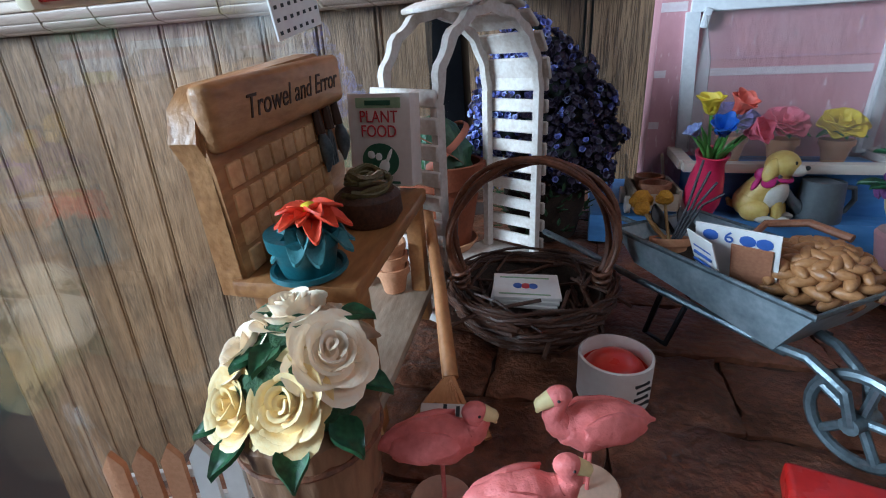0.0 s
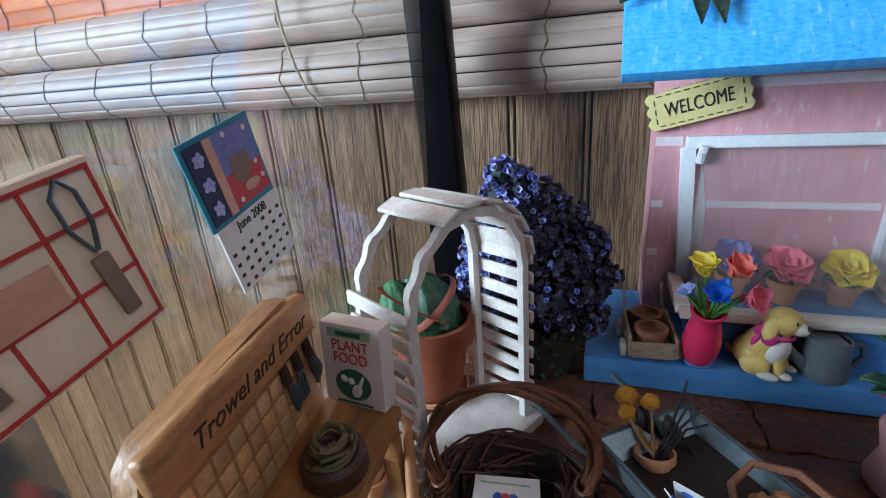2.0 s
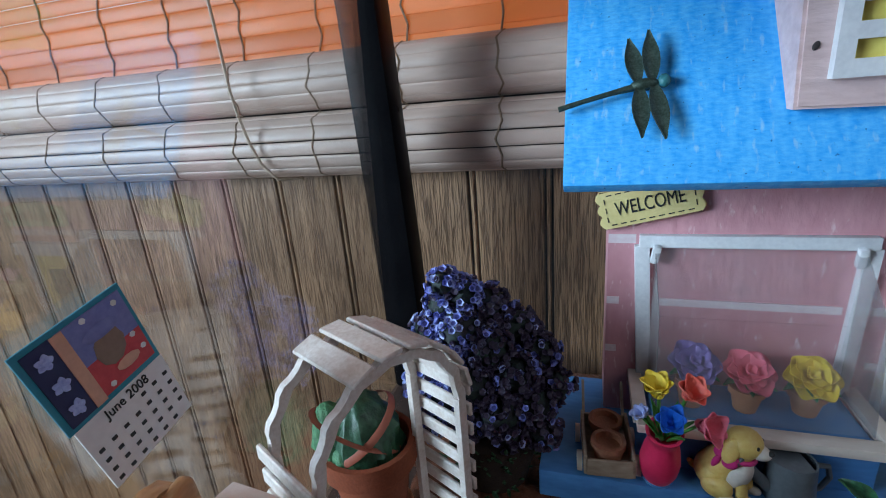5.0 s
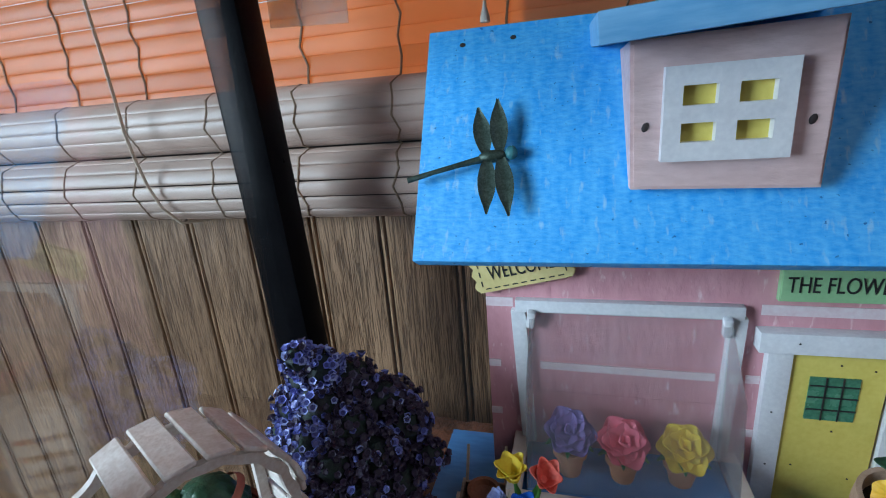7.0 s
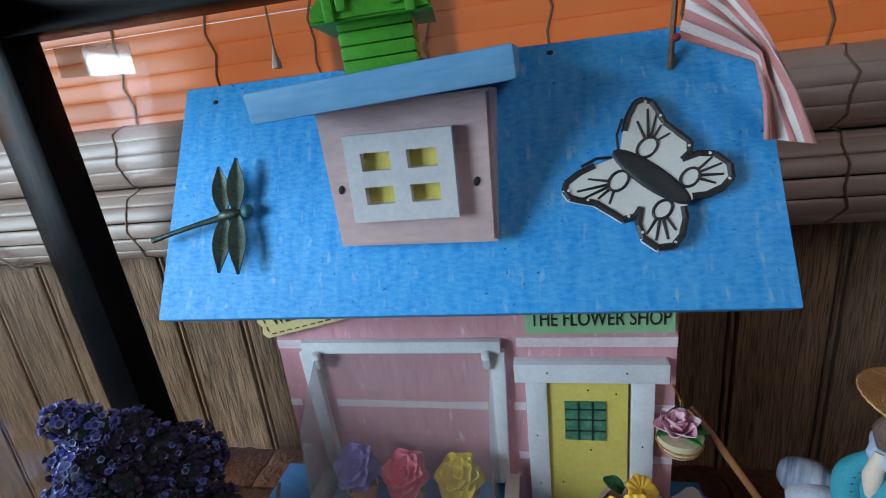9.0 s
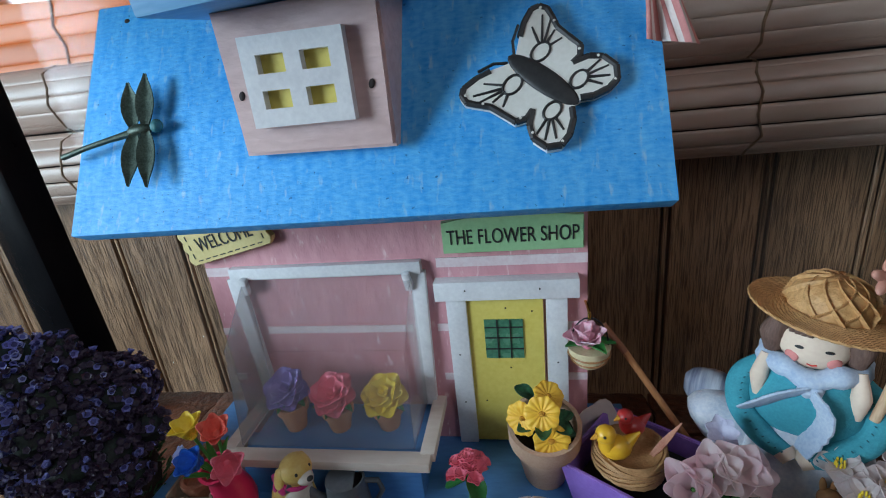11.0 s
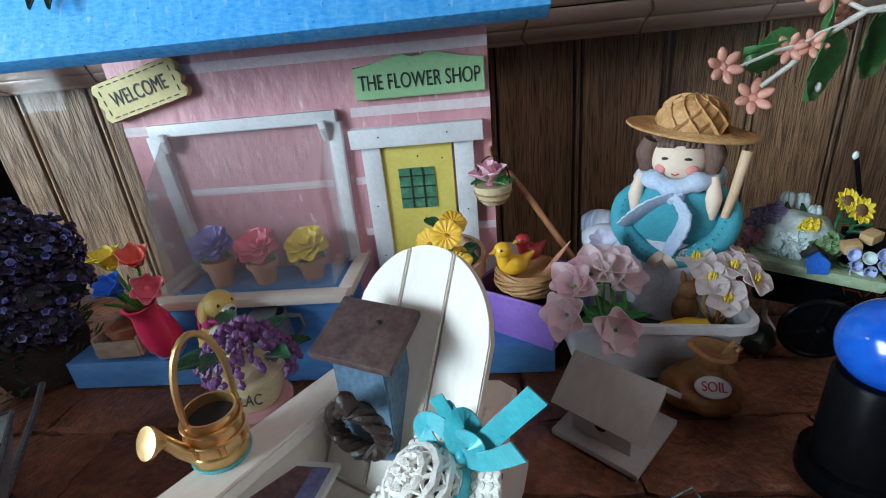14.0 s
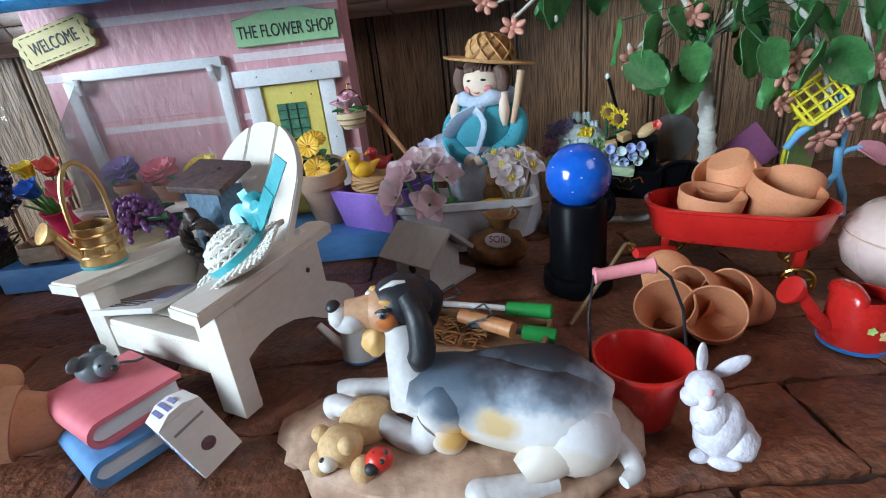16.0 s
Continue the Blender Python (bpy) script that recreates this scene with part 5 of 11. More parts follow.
# ---------------------------------------------------------------- garden arch
# local x across the span, y through the arch
ga = thing("garden_arch", pose(-0.0494, 0.2062, 0.0, 0, 0, 63), "white painted wooden garden arch with slatted sides", "garden arch")
AX, AD, AZ = 0.0335, 0.0148, 0.0880
part("floor_board", add_box(bm_new(), (0, 0, 0.0035), (0.080, 0.044, 0.006), bev=0.0008), M["latt"], ga)
for y in (-AD, AD):
    bm = bm_new()
    for s in (-1, 1):
        add_box(bm, (s * AX, y, AZ / 2 + 0.003), (0.0042, 0.0032, AZ - 0.006))
    pts = arc((0, y, AZ), AX, 0, 180, 15)
    outer = [(math.cos(radians(180 * i / 32)) * (AX + 0.0011 + 0.0012 * (i % 4 < 2)), math.sin(radians(180 * i / 32)) * (AX + 0.0011 + 0.0012 * (i % 4 < 2))) for i in range(33)]
    inner = [(math.cos(radians(180 * i / 16)) * (AX - 0.0016 - 0.0009 * (i % 2)), math.sin(radians(180 * i / 16)) * (AX - 0.0016 - 0.0009 * (i % 2))) for i in range(16, -1, -1)]
    add_prism(bm, outer + inner, 0.0032, pose(0, y + 0.0016, AZ, 90, 0, 0))
    part("arch_frame", bm, M["latt"], ga)
for s in (-1, 1):
    for k in range(9):
        w = 2 * AD + 0.0062
        part("slat", add_box(bm_new(), (s * (AX + 0.0034), rnd.uniform(-.0004, .0004), 0.0125 + k * 0.0098), (0.0020, w, 0.0062), rot=(rnd.uniform(-1.5, 1.5), 0, 0), bev=0.0006, seg=1), M["latt"], ga)
for k in range(6):
    a = radians(15 + 19 * k)
    part("slat", add_box(bm_new(), (math.cos(a) * (AX + 0.0038), 0, AZ + math.sin(a) * (AX + 0.0038)), (0.0020, 2 * AD + 0.0085, 0.0098), rot=(0, -math.degrees(a), 0), bev=0.0006, seg=1), M["latt"], ga)

# cactus in a terracotta pot under the arch
M["cactuslight"] = mat("light_cactus", (0.10, 0.26, 0.11), 0.6, (0.03, 0.11, 0.05), 200, 0.0016, 520)
cx = thing("potted_cactus", pose(-0.0705, 0.2355, 0.0068), "green cactus tied with ribbon in a terracotta pot", "potted plant")
part("saucer", add_lathe(bm_new(), [(0, 0), (0.0150, 0), (0.0185, 0.0050), (0.0176, 0.0054), (0.0145, 0.0020), (0, 0.0020)], 32), M["terra"], cx, "terracotta saucer")
part("pot", pot_bm(0.0230, pose(0, 0, 0.0025), h=1.20), M["terramid"], cx)
part("earth", add_lathe(bm_new(), [(0, 0.0395), (0.0175, 0.0390), (0.0190, 0.0375)], 20), M["soil"], cx)
for x, y, r, h, tl, rib, mname in ((-0.0020, 0.001, 0.0180, 0.041, -4, 12, "cactus"), (-0.0105, -0.0060, 0.0105, 0.040, -10, 9, "cactuslight"), (-0.0040, -0.0120, 0.0085, 0.024, -4, 8, "cactuslight")):
    bm = bm_new()
    mm = pose(x, y, 0.0360, 0, tl, 0)
    h -= 0.006
    prof = [(0.92, 0.0), (1.0, 0.12), (1.0, 0.3), (0.93, 0.5), (0.80, 0.68), (0.60, 0.84), (0.34, 0.95), (0, 1.0)]
    add_lathe(bm, [(a_ * r, b_ * h) for a_, b_ in prof], 48, mm)
    for v in bm.verts:
        q = mm.inverted() @ v.co
        k = 1 + 0.05 * math.cos(rib * math.atan2(q.y, q.x)) + 0.22 * noise.noise(q * 150) + 0.12 * noise.noise(q * 420)
        v.co = mm @ Vector((q.x * k, q.y * k, q.z))
    part("stalk", bm, M[mname], cx)
for ph, rr_ in ((1.0, 0.0184), (3.9, 0.0188)):
    part("ribbon", add_tube(bm_new(), [(rr_ * math.cos(a) - 0.0045, rr_ * math.sin(a) * 0.95 - 0.001, 0.053 + 0.013 * math.sin(a + ph)) for a in (2 * math.pi * i / 28 for i in range(28))], 0.0018, 8, closed=True, flat=0.16), M["ribbonred"], cx, "dark red ribbon")

# ---------------------------------------------------------------- blue flowering bush
hb = thing("flowering_bush", pose(-0.0215, 0.2860, 0.0, 0, 0, 0), "dense bush of blue and purple flowers in a mossy pot", "flowering plant")
part("root_pot", add_lathe(bm_new(), [(0, 0.0005), (0.020, 0.0005), (0.0245, 0.020), (0.0240, 0.030), (0, 0.030)], 24), M["soil"], hb)
part("trunk", add_tube(bm_new(), [(0, 0, 0.02), (0.001, 0.001, 0.055), (-0.004, -0.002, 0.095)], [0.004, 0.0034, 0.002], 8), M["twig"], hb)
bm = bm_new()
hr = random.Random(21)
for i in range(150):
    a, z = hr.uniform(0, 6.28), hr.uniform(0.004, 0.034)
    rad = 0.022 + hr.uniform(-.003, .006)
    add_petal(bm, pose(rad * math.cos(a), rad * math.sin(a), z, 0, hr.uniform(-50, 10), math.degrees(a) + hr.uniform(-40, 40)), 0.006, 0.0022, 0.2, 0.2, 0.0003, 1.0, 3, 2)
tagged(part("moss", bm, M["moss"], hb, "green mossy sprigs"), kind="stuff")
LOBES = [(-0.0160, -0.014, 0.1205, 0.0085), (-0.0080, -0.010, 0.113, 0.0110), (-0.019, -0.008, 0.106, 0.0105), (0.003, -0.002, 0.104, 0.0120), (-0.026, -0.010, 0.092, 0.0115), (-0.010, -0.014, 0.097, 0.0130), (0.014, 0.000, 0.092, 0.0130), (0.004, -0.014, 0.086, 0.0135),
         (-0.030, -0.012, 0.076, 0.0120), (-0.016, -0.019, 0.081, 0.0120), (0.025, 0.002, 0.077, 0.0130), (0.016, -0.014, 0.073, 0.0140), (-0.004, -0.021, 0.069, 0.0130), (0.034, 0.002, 0.058, 0.0105), (-0.034, -0.008, 0.057, 0.0115), (-0.020, -0.021, 0.061, 0.0125),
         (0.024, -0.012, 0.055, 0.0125), (0.009, -0.021, 0.053, 0.0130), (-0.006, -0.021, 0.048, 0.0120), (0.010, 0.014, 0.072, 0.018), (-0.016, 0.012, 0.074, 0.018), (0.028, -0.012, 0.041, 0.011), (-0.026, -0.018, 0.042, 0.011), (0.012, -0.016, 0.040, 0.011)]
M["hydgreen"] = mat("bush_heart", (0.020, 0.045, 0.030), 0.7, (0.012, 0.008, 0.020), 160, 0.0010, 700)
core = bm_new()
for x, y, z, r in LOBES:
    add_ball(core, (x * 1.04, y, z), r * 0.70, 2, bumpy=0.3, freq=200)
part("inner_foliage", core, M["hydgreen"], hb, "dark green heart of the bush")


def floret(material, seed):
    """A cupped floret: a dark tube with a five-lobed paler lip."""
    r = random.Random(seed)
    bm = bm_new()
    n = 10
    rings = []
    for rad, z in ((0.0005, 0.0), (0.0013, 0.0012), (0.0017, 0.0022), (0.0010, 0.0016)):
        rings.append([bm.verts.new((rad * (1 + (0.09 * (-1) ** i if z > 0.0018 else 0)) * math.cos(math.pi * i / 5), rad * (1 + (0.09 * (-1) ** i if z > 0.0018 else 0)) * math.sin(math.pi * i / 5), z + (r.uniform(-0.0003, 0.0003) if z > 0.0018 else 0))) for i in range(n)])
    lip = []
    for k, (p, q) in enumerate(zip(rings, rings[1:])):
        for i in range(n):
            f = bm.faces.new((p[i], p[(i + 1) % n], q[(i + 1) % n], q[i]))
            if k:
                lip.append(f)
    bm.faces.new(rings[-1])
    for f in lip:
        f.material_index = 1
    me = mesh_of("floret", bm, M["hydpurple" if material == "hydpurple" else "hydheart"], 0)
    me.materials.append(M[{"hydpurple": "hydshadelip"}.get(material, material)])
    return me


M["hydshadelip"] = mat("shaded_floret_lip", (0.075, 0.055, 0.105), 0.45, (0.030, 0.022, 0.050), 160, 0.0002, 900)
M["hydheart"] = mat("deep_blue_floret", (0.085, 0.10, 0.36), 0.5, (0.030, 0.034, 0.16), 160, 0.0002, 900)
FLO = {k: [floret(k, s) for s in range(3)] for k in ("hydblue", "hydpurple", "hydpale")}
near, rest = [], {k: bmesh.new() for k in FLO}
LOBES = [(x * 1.04, y, z, r * (0.76 if y < 0.01 else 0.95)) for x, y, z, r in LOBES]
for li, (x, y, z, r) in enumerate(LOBES):
    n = int(340 * (r / 0.015) ** 2)
    for i in range(n):
        u, v = hr.uniform(-1, 1), hr.uniform(0, 6.283)
        d = Vector((math.sqrt(1 - u * u) * math.cos(v), math.sqrt(1 - u * u) * math.sin(v), u))
        p = Vector((x, y, z)) + d * r * hr.uniform(0.82, 1.16)
        if any((p - Vector(q[:3])).length < q[3] * 0.82 for k, q in enumerate(LOBES) if k != li):
            continue
        dd = (d + Vector((0, -0.25, 0.2)) + Vector((hr.uniform(-.4, .4), hr.uniform(-.4, .4), hr.uniform(-.4, .4)))).normalized()
        # right side drawn in shade by near-black florets, left side lit by pale ones
        shade_side = p.x > -0.004 - 0.3 * (0.09 - p.z)
        k = hr.choices(("hydblue", "hydpurple", "hydpale"), (0.14, 0.84, 0.02) if shade_side else (0.44, 0.26, 0.30))[0]
        mm = Matrix.Translation(p) @ dd.to_track_quat("Z", "Y").to_matrix().to_4x4() @ Matrix.Diagonal((*([hr.uniform(0.85, 1.25)] * 3), 1))
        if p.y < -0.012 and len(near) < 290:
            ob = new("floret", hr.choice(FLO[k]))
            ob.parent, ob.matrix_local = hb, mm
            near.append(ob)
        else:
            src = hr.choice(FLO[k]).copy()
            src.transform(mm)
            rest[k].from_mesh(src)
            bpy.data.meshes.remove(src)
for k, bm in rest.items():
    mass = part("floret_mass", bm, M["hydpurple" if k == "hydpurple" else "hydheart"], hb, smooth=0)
    mass.data.materials.append(M[{"hydpurple": "hydshadelip"}.get(k, k)])
    tagged(mass, kind="stuff")

# ---------------------------------------------------------------- things on the shop's base board
# cart-like wooden tray with two pots
tr = thing("wooden_tray", pose(0.0395, 0.2880, BASE_Z + 0.0005, 0, 0, 4), "small wooden planter cart holding two clay pots", "planter")
bm = bm_new()
add_box(bm, (0, 0, 0.0045), (0.0225, 0.036, 0.0015), bev=0.0003)
part("bottom", bm, M["greywood"], tr)
for s in (-1, 1):
    part("side", add_box(bm_new(), (s * 0.0115, 0, 0.0095), (0.0015, 0.036, 0.0115), bev=0.0004), M["greywood"], tr)
    part("end", add_box(bm_new(), (0, s * 0.0178, 0.0085), (0.0215, 0.0015, 0.0095), bev=0.0004), M["greywood"], tr)
    part("shaft", add_box(bm_new(), (s * 0.0105, 0.025, 0.017), (0.0014, 0.002, 0.022), rot=(-40, 0, 0)), M["greywood"], tr)
for s in (-1, 1):
    for y in (-0.010, 0.011):
        part("wheel", add_tube(bm_new(), [(s * 0.0128, y, 0.005), (s * 0.0152, y, 0.005)], 0.0050, 16), M["sill"], tr)
for y in (-0.0080, 0.0090):
    p = thing("clay_pot", tr.matrix_world @ pose(0, y, 0.0056), "shallow dark clay pot sitting in a wooden tray", "flowerpot", "clay pots")
    part("body", add_lathe(bm_new(), [(0, 0), (0.0062, 0), (0.0080, 0.009), (0.0086, 0.0092), (0.0086, 0.0118), (0.0066, 0.0118), (0.0060, 0.0085), (0.0025, 0.0075), (0, 0.0080)], 24), M["terradark"], p)

# pink vase of tulips
vz = thing("tulip_vase", pose(0.0635, 0.2785, BASE_Z + 0.0022, 17, 0, 0), "hot pink vase of yellow, red, blue and pink tulips", "vase")
part("foot", add_lathe(bm_new(), [(0, 0), (0.0074, 0), (0.0078, 0.0014), (0.0070, 0.0022), (0, 0.0022)], 24), M["bluebase"], vz)
part("vase", add_lathe(bm_new(), [(0, 0.001), (0.0072, 0.0015), (0.0088, 0.007), (0.0092, 0.014), (0.0082, 0.022), (0.0068, 0.0285), (0.0066, 0.031), (0.0078, 0.0345), (0.0082, 0.0360), (0.0068, 0.0360), (0.0056, 0.031), (0, 0.030)], 32), M["hotpink"], vz)
for i, (x, y, z, k, tl) in enumerate(((-0.0040, 0.004, 0.0560, "tyellow", (-8, -10, 0)), (0.0075, 0.0050, 0.0560, "tred", (10, 18, 0)), (0.0005, -0.0045, 0.0490, "tblue", (24, -4, 0)), (0.0125, -0.0030, 0.0480, "tpink", (30, 40, 0)), (-0.009, 0.0005, 0.0465, "hydpale", (14, -34, 0)))):
    part("stem", add_tube(bm_new(), [(x * 0.2, y * 0.2, 0.031), (x * 0.6, y * 0.6, 0.040), (x, y, z)], 0.0008, 6), M["stemgreen"], vz)
    s = 0.62 if k == "hydpale" else 1.0
    tul = part("tulip", add_ball(bm_new(), (x, y, z + 0.0005), (0.0024 * s, 0.0024 * s, 0.0020 * s), 2), M[k], vz)
    petal_parts(tul, M[k], (x, y, z - 0.001), 6, 0.0115 * s, 0.0090 * s, 58, 0.42, -0.10, tilt=tl, thick=0.0004, seed=40 + i)
for i in range(6):
    a = i * 1.05
    part("leaf", add_petal(bm_new(), pose(0.003 * math.cos(a), 0.003 * math.sin(a), 0.032, 0, -66, math.degrees(a)), 0.016, 0.0034, 0.3, -0.15, 0.0004, 1.0), M["stemgreen"], vz)

# puppy figurine, one moulding
def pup(c, r, k, rot=(0, 0, 0)):
    return (add_ball(bm_new(), c, r, 3, rot=rot), M[k])


b = [pup((-0.0055, 0, 0.0090), (0.0100, 0.0098, 0.0092), "puppy"), (add_tube(bm_new(), [(-0.0060, 0, 0.0090), (-0.0030, 0, 0.0145), (0.0005, 0, 0.0205), (0.0030, 0, 0.0260)], [0.0092, 0.0088, 0.0074, 0.0062], 20), M["puppy"]),
     pup((0.0030, -0.0010, 0.0135), (0.0062, 0.0074, 0.0090), "pupwhite", (0, 18, 0)), pup((0.0040, 0, 0.0295), (0.0078, 0.0076, 0.0072), "puppy"), pup((0.0100, 0, 0.0275), (0.0050, 0.0040, 0.0034), "pupwhite", (0, 6, 0)),
     pup((0.0146, 0, 0.0288), (0.0013, 0.0016, 0.0012), "ink"), pup((0.0008, -0.0074, 0.0275), (0.0034, 0.0016, 0.0062), "puppy", (-14, 12, 0)), pup((0.0008, 0.0074, 0.0275), (0.0034, 0.0016, 0.0062), "puppy", (14, 12, 0)),
     pup((0.0100, -0.0036, 0.0314), (0.0008, 0.0008, 0.0010), "ink"), pup((0.0100, 0.0036, 0.0314), (0.0008, 0.0008, 0.0010), "ink"),
     (add_tube(bm_new(), [(0.0035, -0.0038, 0.0150), (0.0060, -0.0042, 0.0080), (0.0068, -0.0044, 0.0026)], [0.0034, 0.0028, 0.0026], 12), M["puppy"]), (add_tube(bm_new(), [(0.0035, 0.0038, 0.0150), (0.0060, 0.0042, 0.0080), (0.0068, 0.0044, 0.0026)], [0.0034, 0.0028, 0.0026], 12), M["puppy"]),
     pup((0.0088, -0.0044, 0.0021), (0.0040, 0.0026, 0.0021), "pupwhite"), pup((0.0088, 0.0044, 0.0021), (0.0040, 0.0026, 0.0021), "pupwhite"), pup((-0.0030, -0.0078, 0.0058), (0.0070, 0.0038, 0.0058), "puppy", (0, -12, 0)), pup((0.0030, -0.0092, 0.0022), (0.0052, 0.0026, 0.0022), "pupwhite"),
     (add_tube(bm_new(), [(0.0024 + 0.0068 * math.cos(a), 0.0068 * math.sin(a), 0.0236 - 0.0018 * math.cos(a)) for a in (2 * math.pi * i / 20 for i in range(20))], 0.0011, 8, closed=True), M["magenta"]),
     pup((-0.0030, -0.0072, 0.0252), (0.0030, 0.0012, 0.0034), "magenta", (0, 40, 0)), pup((0.0010, -0.0080, 0.0215), (0.0030, 0.0012, 0.0034), "magenta", (0, 60, 0)), pup((-0.0045, -0.0078, 0.0200), (0.0014, 0.0010, 0.0042), "magenta", (0, 20, 0)),
     (add_tube(bm_new(), [(-0.0130, 0.001, 0.005), (-0.0165, 0.000, 0.006), (-0.0175, -0.002, 0.009)], [0.0022, 0.0018, 0.001], 8), M["puppy"])]
figure("puppy_figure", b, pose(0.0945, 0.2780, BASE_Z, 0, 0, -28), "yellow puppy figurine with a magenta bow", "figurine")

# grey watering can
def watering_can(m, name, label, material, r=0.0088, h=0.019, spout="rose", handle=True, band=None, inner="hole", reach=2.2):
    t = thing(name, m, label, "watering can")
    part("body", add_lathe(bm_new(), [(0, 0), (r * 1.05, 0), (r * 1.08, h * 0.05), (r, h * 0.5), (r * 0.94, h), (r * 0.86, h), (r * 0.86, h * 0.75), (0, h * 0.72)], 32), M[material], t)
    part("hollow", add_lathe(bm_new(), [(0, h * 0.78), (r * 0.855, h * 0.80)], 24), M[inner], t)
    sp = part("spout", add_tube(bm_new(), [(-r * 0.8, 0, h * 0.25), (-r * (0.4 + reach / 2), 0, h * 0.55), (-r * reach, 0, h * 1.02)], [r * 0.34, r * 0.26, r * 0.20], 12), M[material], t)
    if spout == "rose":
        part("rose_head", add_lathe(bm_new(), [(0, 0), (r * 0.22, 0), (r * 0.55, r * 0.45), (r * 0.55, r * 0.58), (0, r * 0.66)], 22, pose(-r * (reach - 0.05), 0, h * 0.98, 0, -58, 0)), M[material], sp)
    if handle:
        part("handle", add_tube(bm_new(), [(r * 0.9, 0, h * 0.85), (r * 1.55, 0, h * 0.80), (r * 1.7, 0, h * 0.5), (r * 1.35, 0, h * 0.2), (r * 0.95, 0, h * 0.15)], r * 0.13, 8), M[material], t)
    if band:
        part("foot_band", add_lathe(bm_new(), [(0, 0.0002), (r * 1.10, 0.0002), (r * 1.12, h * 0.08), (0, h * 0.08)], 30), M[band], t)
    return t


gc = watering_can(pose(0.1195, 0.2800, BASE_Z, 0, 0, 12), "watering_can", "small grey plastic watering can beside a puppy figure", "greyplastic", r=0.0100, h=0.0205)
part("half_cover", add_prism(bm_new(), [(0.0093 * math.cos(radians(a)), 0.0093 * math.sin(radians(a))) for a in range(60, 301, 15)], 0.0008, pose(0, 0, 0.0203)), M["greyplastic"], gc)


# flowers shown in the shop window
for x, y, z0, k, lab in ((0.0820, 0.3110, 0.010, "tpurple", "lavender"), (0.1075, 0.3110, 0.007, "tpink", "pink"), (0.1345, 0.3130, 0.006, "tyellow", "yellow")):
    pp = thing("potted_flower", pose(x, y, 0.0402), lab + " ruffled silk flower in a clay pot behind the shop window", "potted flower", "shop window flowers")
    part("pot", pot_bm(0.0085, h=0.62 + 0.3 * z0 / 0.006), M["terra"], pp)
    zf = 0.0125 + z0
    bl = part("bloom", petals(bm_new(), (0, 0, zf), 6, 0.0135, 0.0125, 8, 0.25, 0.12, tilt=(34, 0, 0), seed=int(x * 1e4)), M[k], pp)
    for ring, (n, l, lift) in enumerate(((6, 0.0112, 30), (4, 0.0060, 62))):
        part("petal_ring", petals(bm_new(), (0, -0.0008 * ring, zf + 0.0010 * (ring + 1)), n, l, l * 0.98, lift, 0.35, -0.08, spin=30 * ring, tilt=(34, 0, 0), seed=int(x * 1e4) + ring + 1), M[k], bl)
    for a in (200, 330, 100, 265):
        part("leaf", add_petal(bm_new(), pose(0, 0, zf - 0.002, 0, -4, a), 0.0125, 0.0065, 0.2, -0.25, 0.0004, 1.0), M["leafgreen"], pp)

# pink geranium head
pg = thing("pink_flower", pose(0.1800, 0.2840, BASE_Z), "ruffled pink artificial flower on the blue base board", "flower")
part("stem", add_tube(bm_new(), [(0, 0, 0.0), (0, 0, 0.022)], 0.0016, 8), M["stemgreen"], pg)
bm = bm_new()
gr = random.Random(5)
for i in range(13):
    a, q = i * 2.4, math.sqrt(i / 13)
    petals(bm, (0.0078 * q * math.cos(a), 0.0078 * q * math.sin(a), 0.0290 - 0.006 * q * q), 5, 0.0045, 0.0046, 22, 0.4, 0.1, tilt=(20 * q * math.sin(a) * -1, 30 * q * math.cos(a), 0), seed=i)
part("bloom", bm, M["tpink"], pg)
for a in (190, 300, 60):
    part("leaf", add_petal(bm_new(), pose(0, 0, 0.020, 0, 10, a), 0.013, 0.009, 0.25, -0.2, 0.0005), M["leafgreen"], pg)

M["golden"] = mat("golden_petal", (0.90, 0.55, 0.05), 0.5, (0.84, 0.44, 0.03), 200, 0.0002, 700)
M["paleclay"] = mat("pale_clay", (0.60, 0.40, 0.29), 0.75, (0.50, 0.31, 0.21), 90, 0.0003, 900)
# clay pot of yellow daisies
yp = pot(pose(0.2150, 0.3060, BASE_Z + 0.0026, 14, 0, 0), 0.0170, "clay pot of yellow fluted flowers on the blue base board", h=1.42, material="paleclay")


def fluted(r, m):
    """A ruffled round flower head with radial flutes."""
    bm = bm_new()
    n = 60
    rows = [[bm.verts.new(m @ Vector((q * r * math.cos(a) * (1 + 0.05 * q * math.sin(7 * a)), q * r * math.sin(a) * (1 + 0.05 * q * math.sin(7 * a)), r * (0.34 * q - 0.16 * q * q * q) + 0.06 * r * q * math.sin(14 * a) + dz * r)))
             for a in (2 * math.pi * i / n for i in range(n))] for q, dz in ((0.12, 0), (0.4, 0), (0.7, 0), (0.92, 0), (1.0, -0.04), (0.9, -0.12), (0.4, -0.2), (0.12, -0.22))]
    for p, q in zip(rows, rows[1:]):
        for i in range(n):
            bm.faces.new((p[i], p[(i + 1) % n], q[(i + 1) % n], q[i]))
    bm.faces.new(rows[0])
    bm.faces.new(rows[-1][::-1])
    return bm


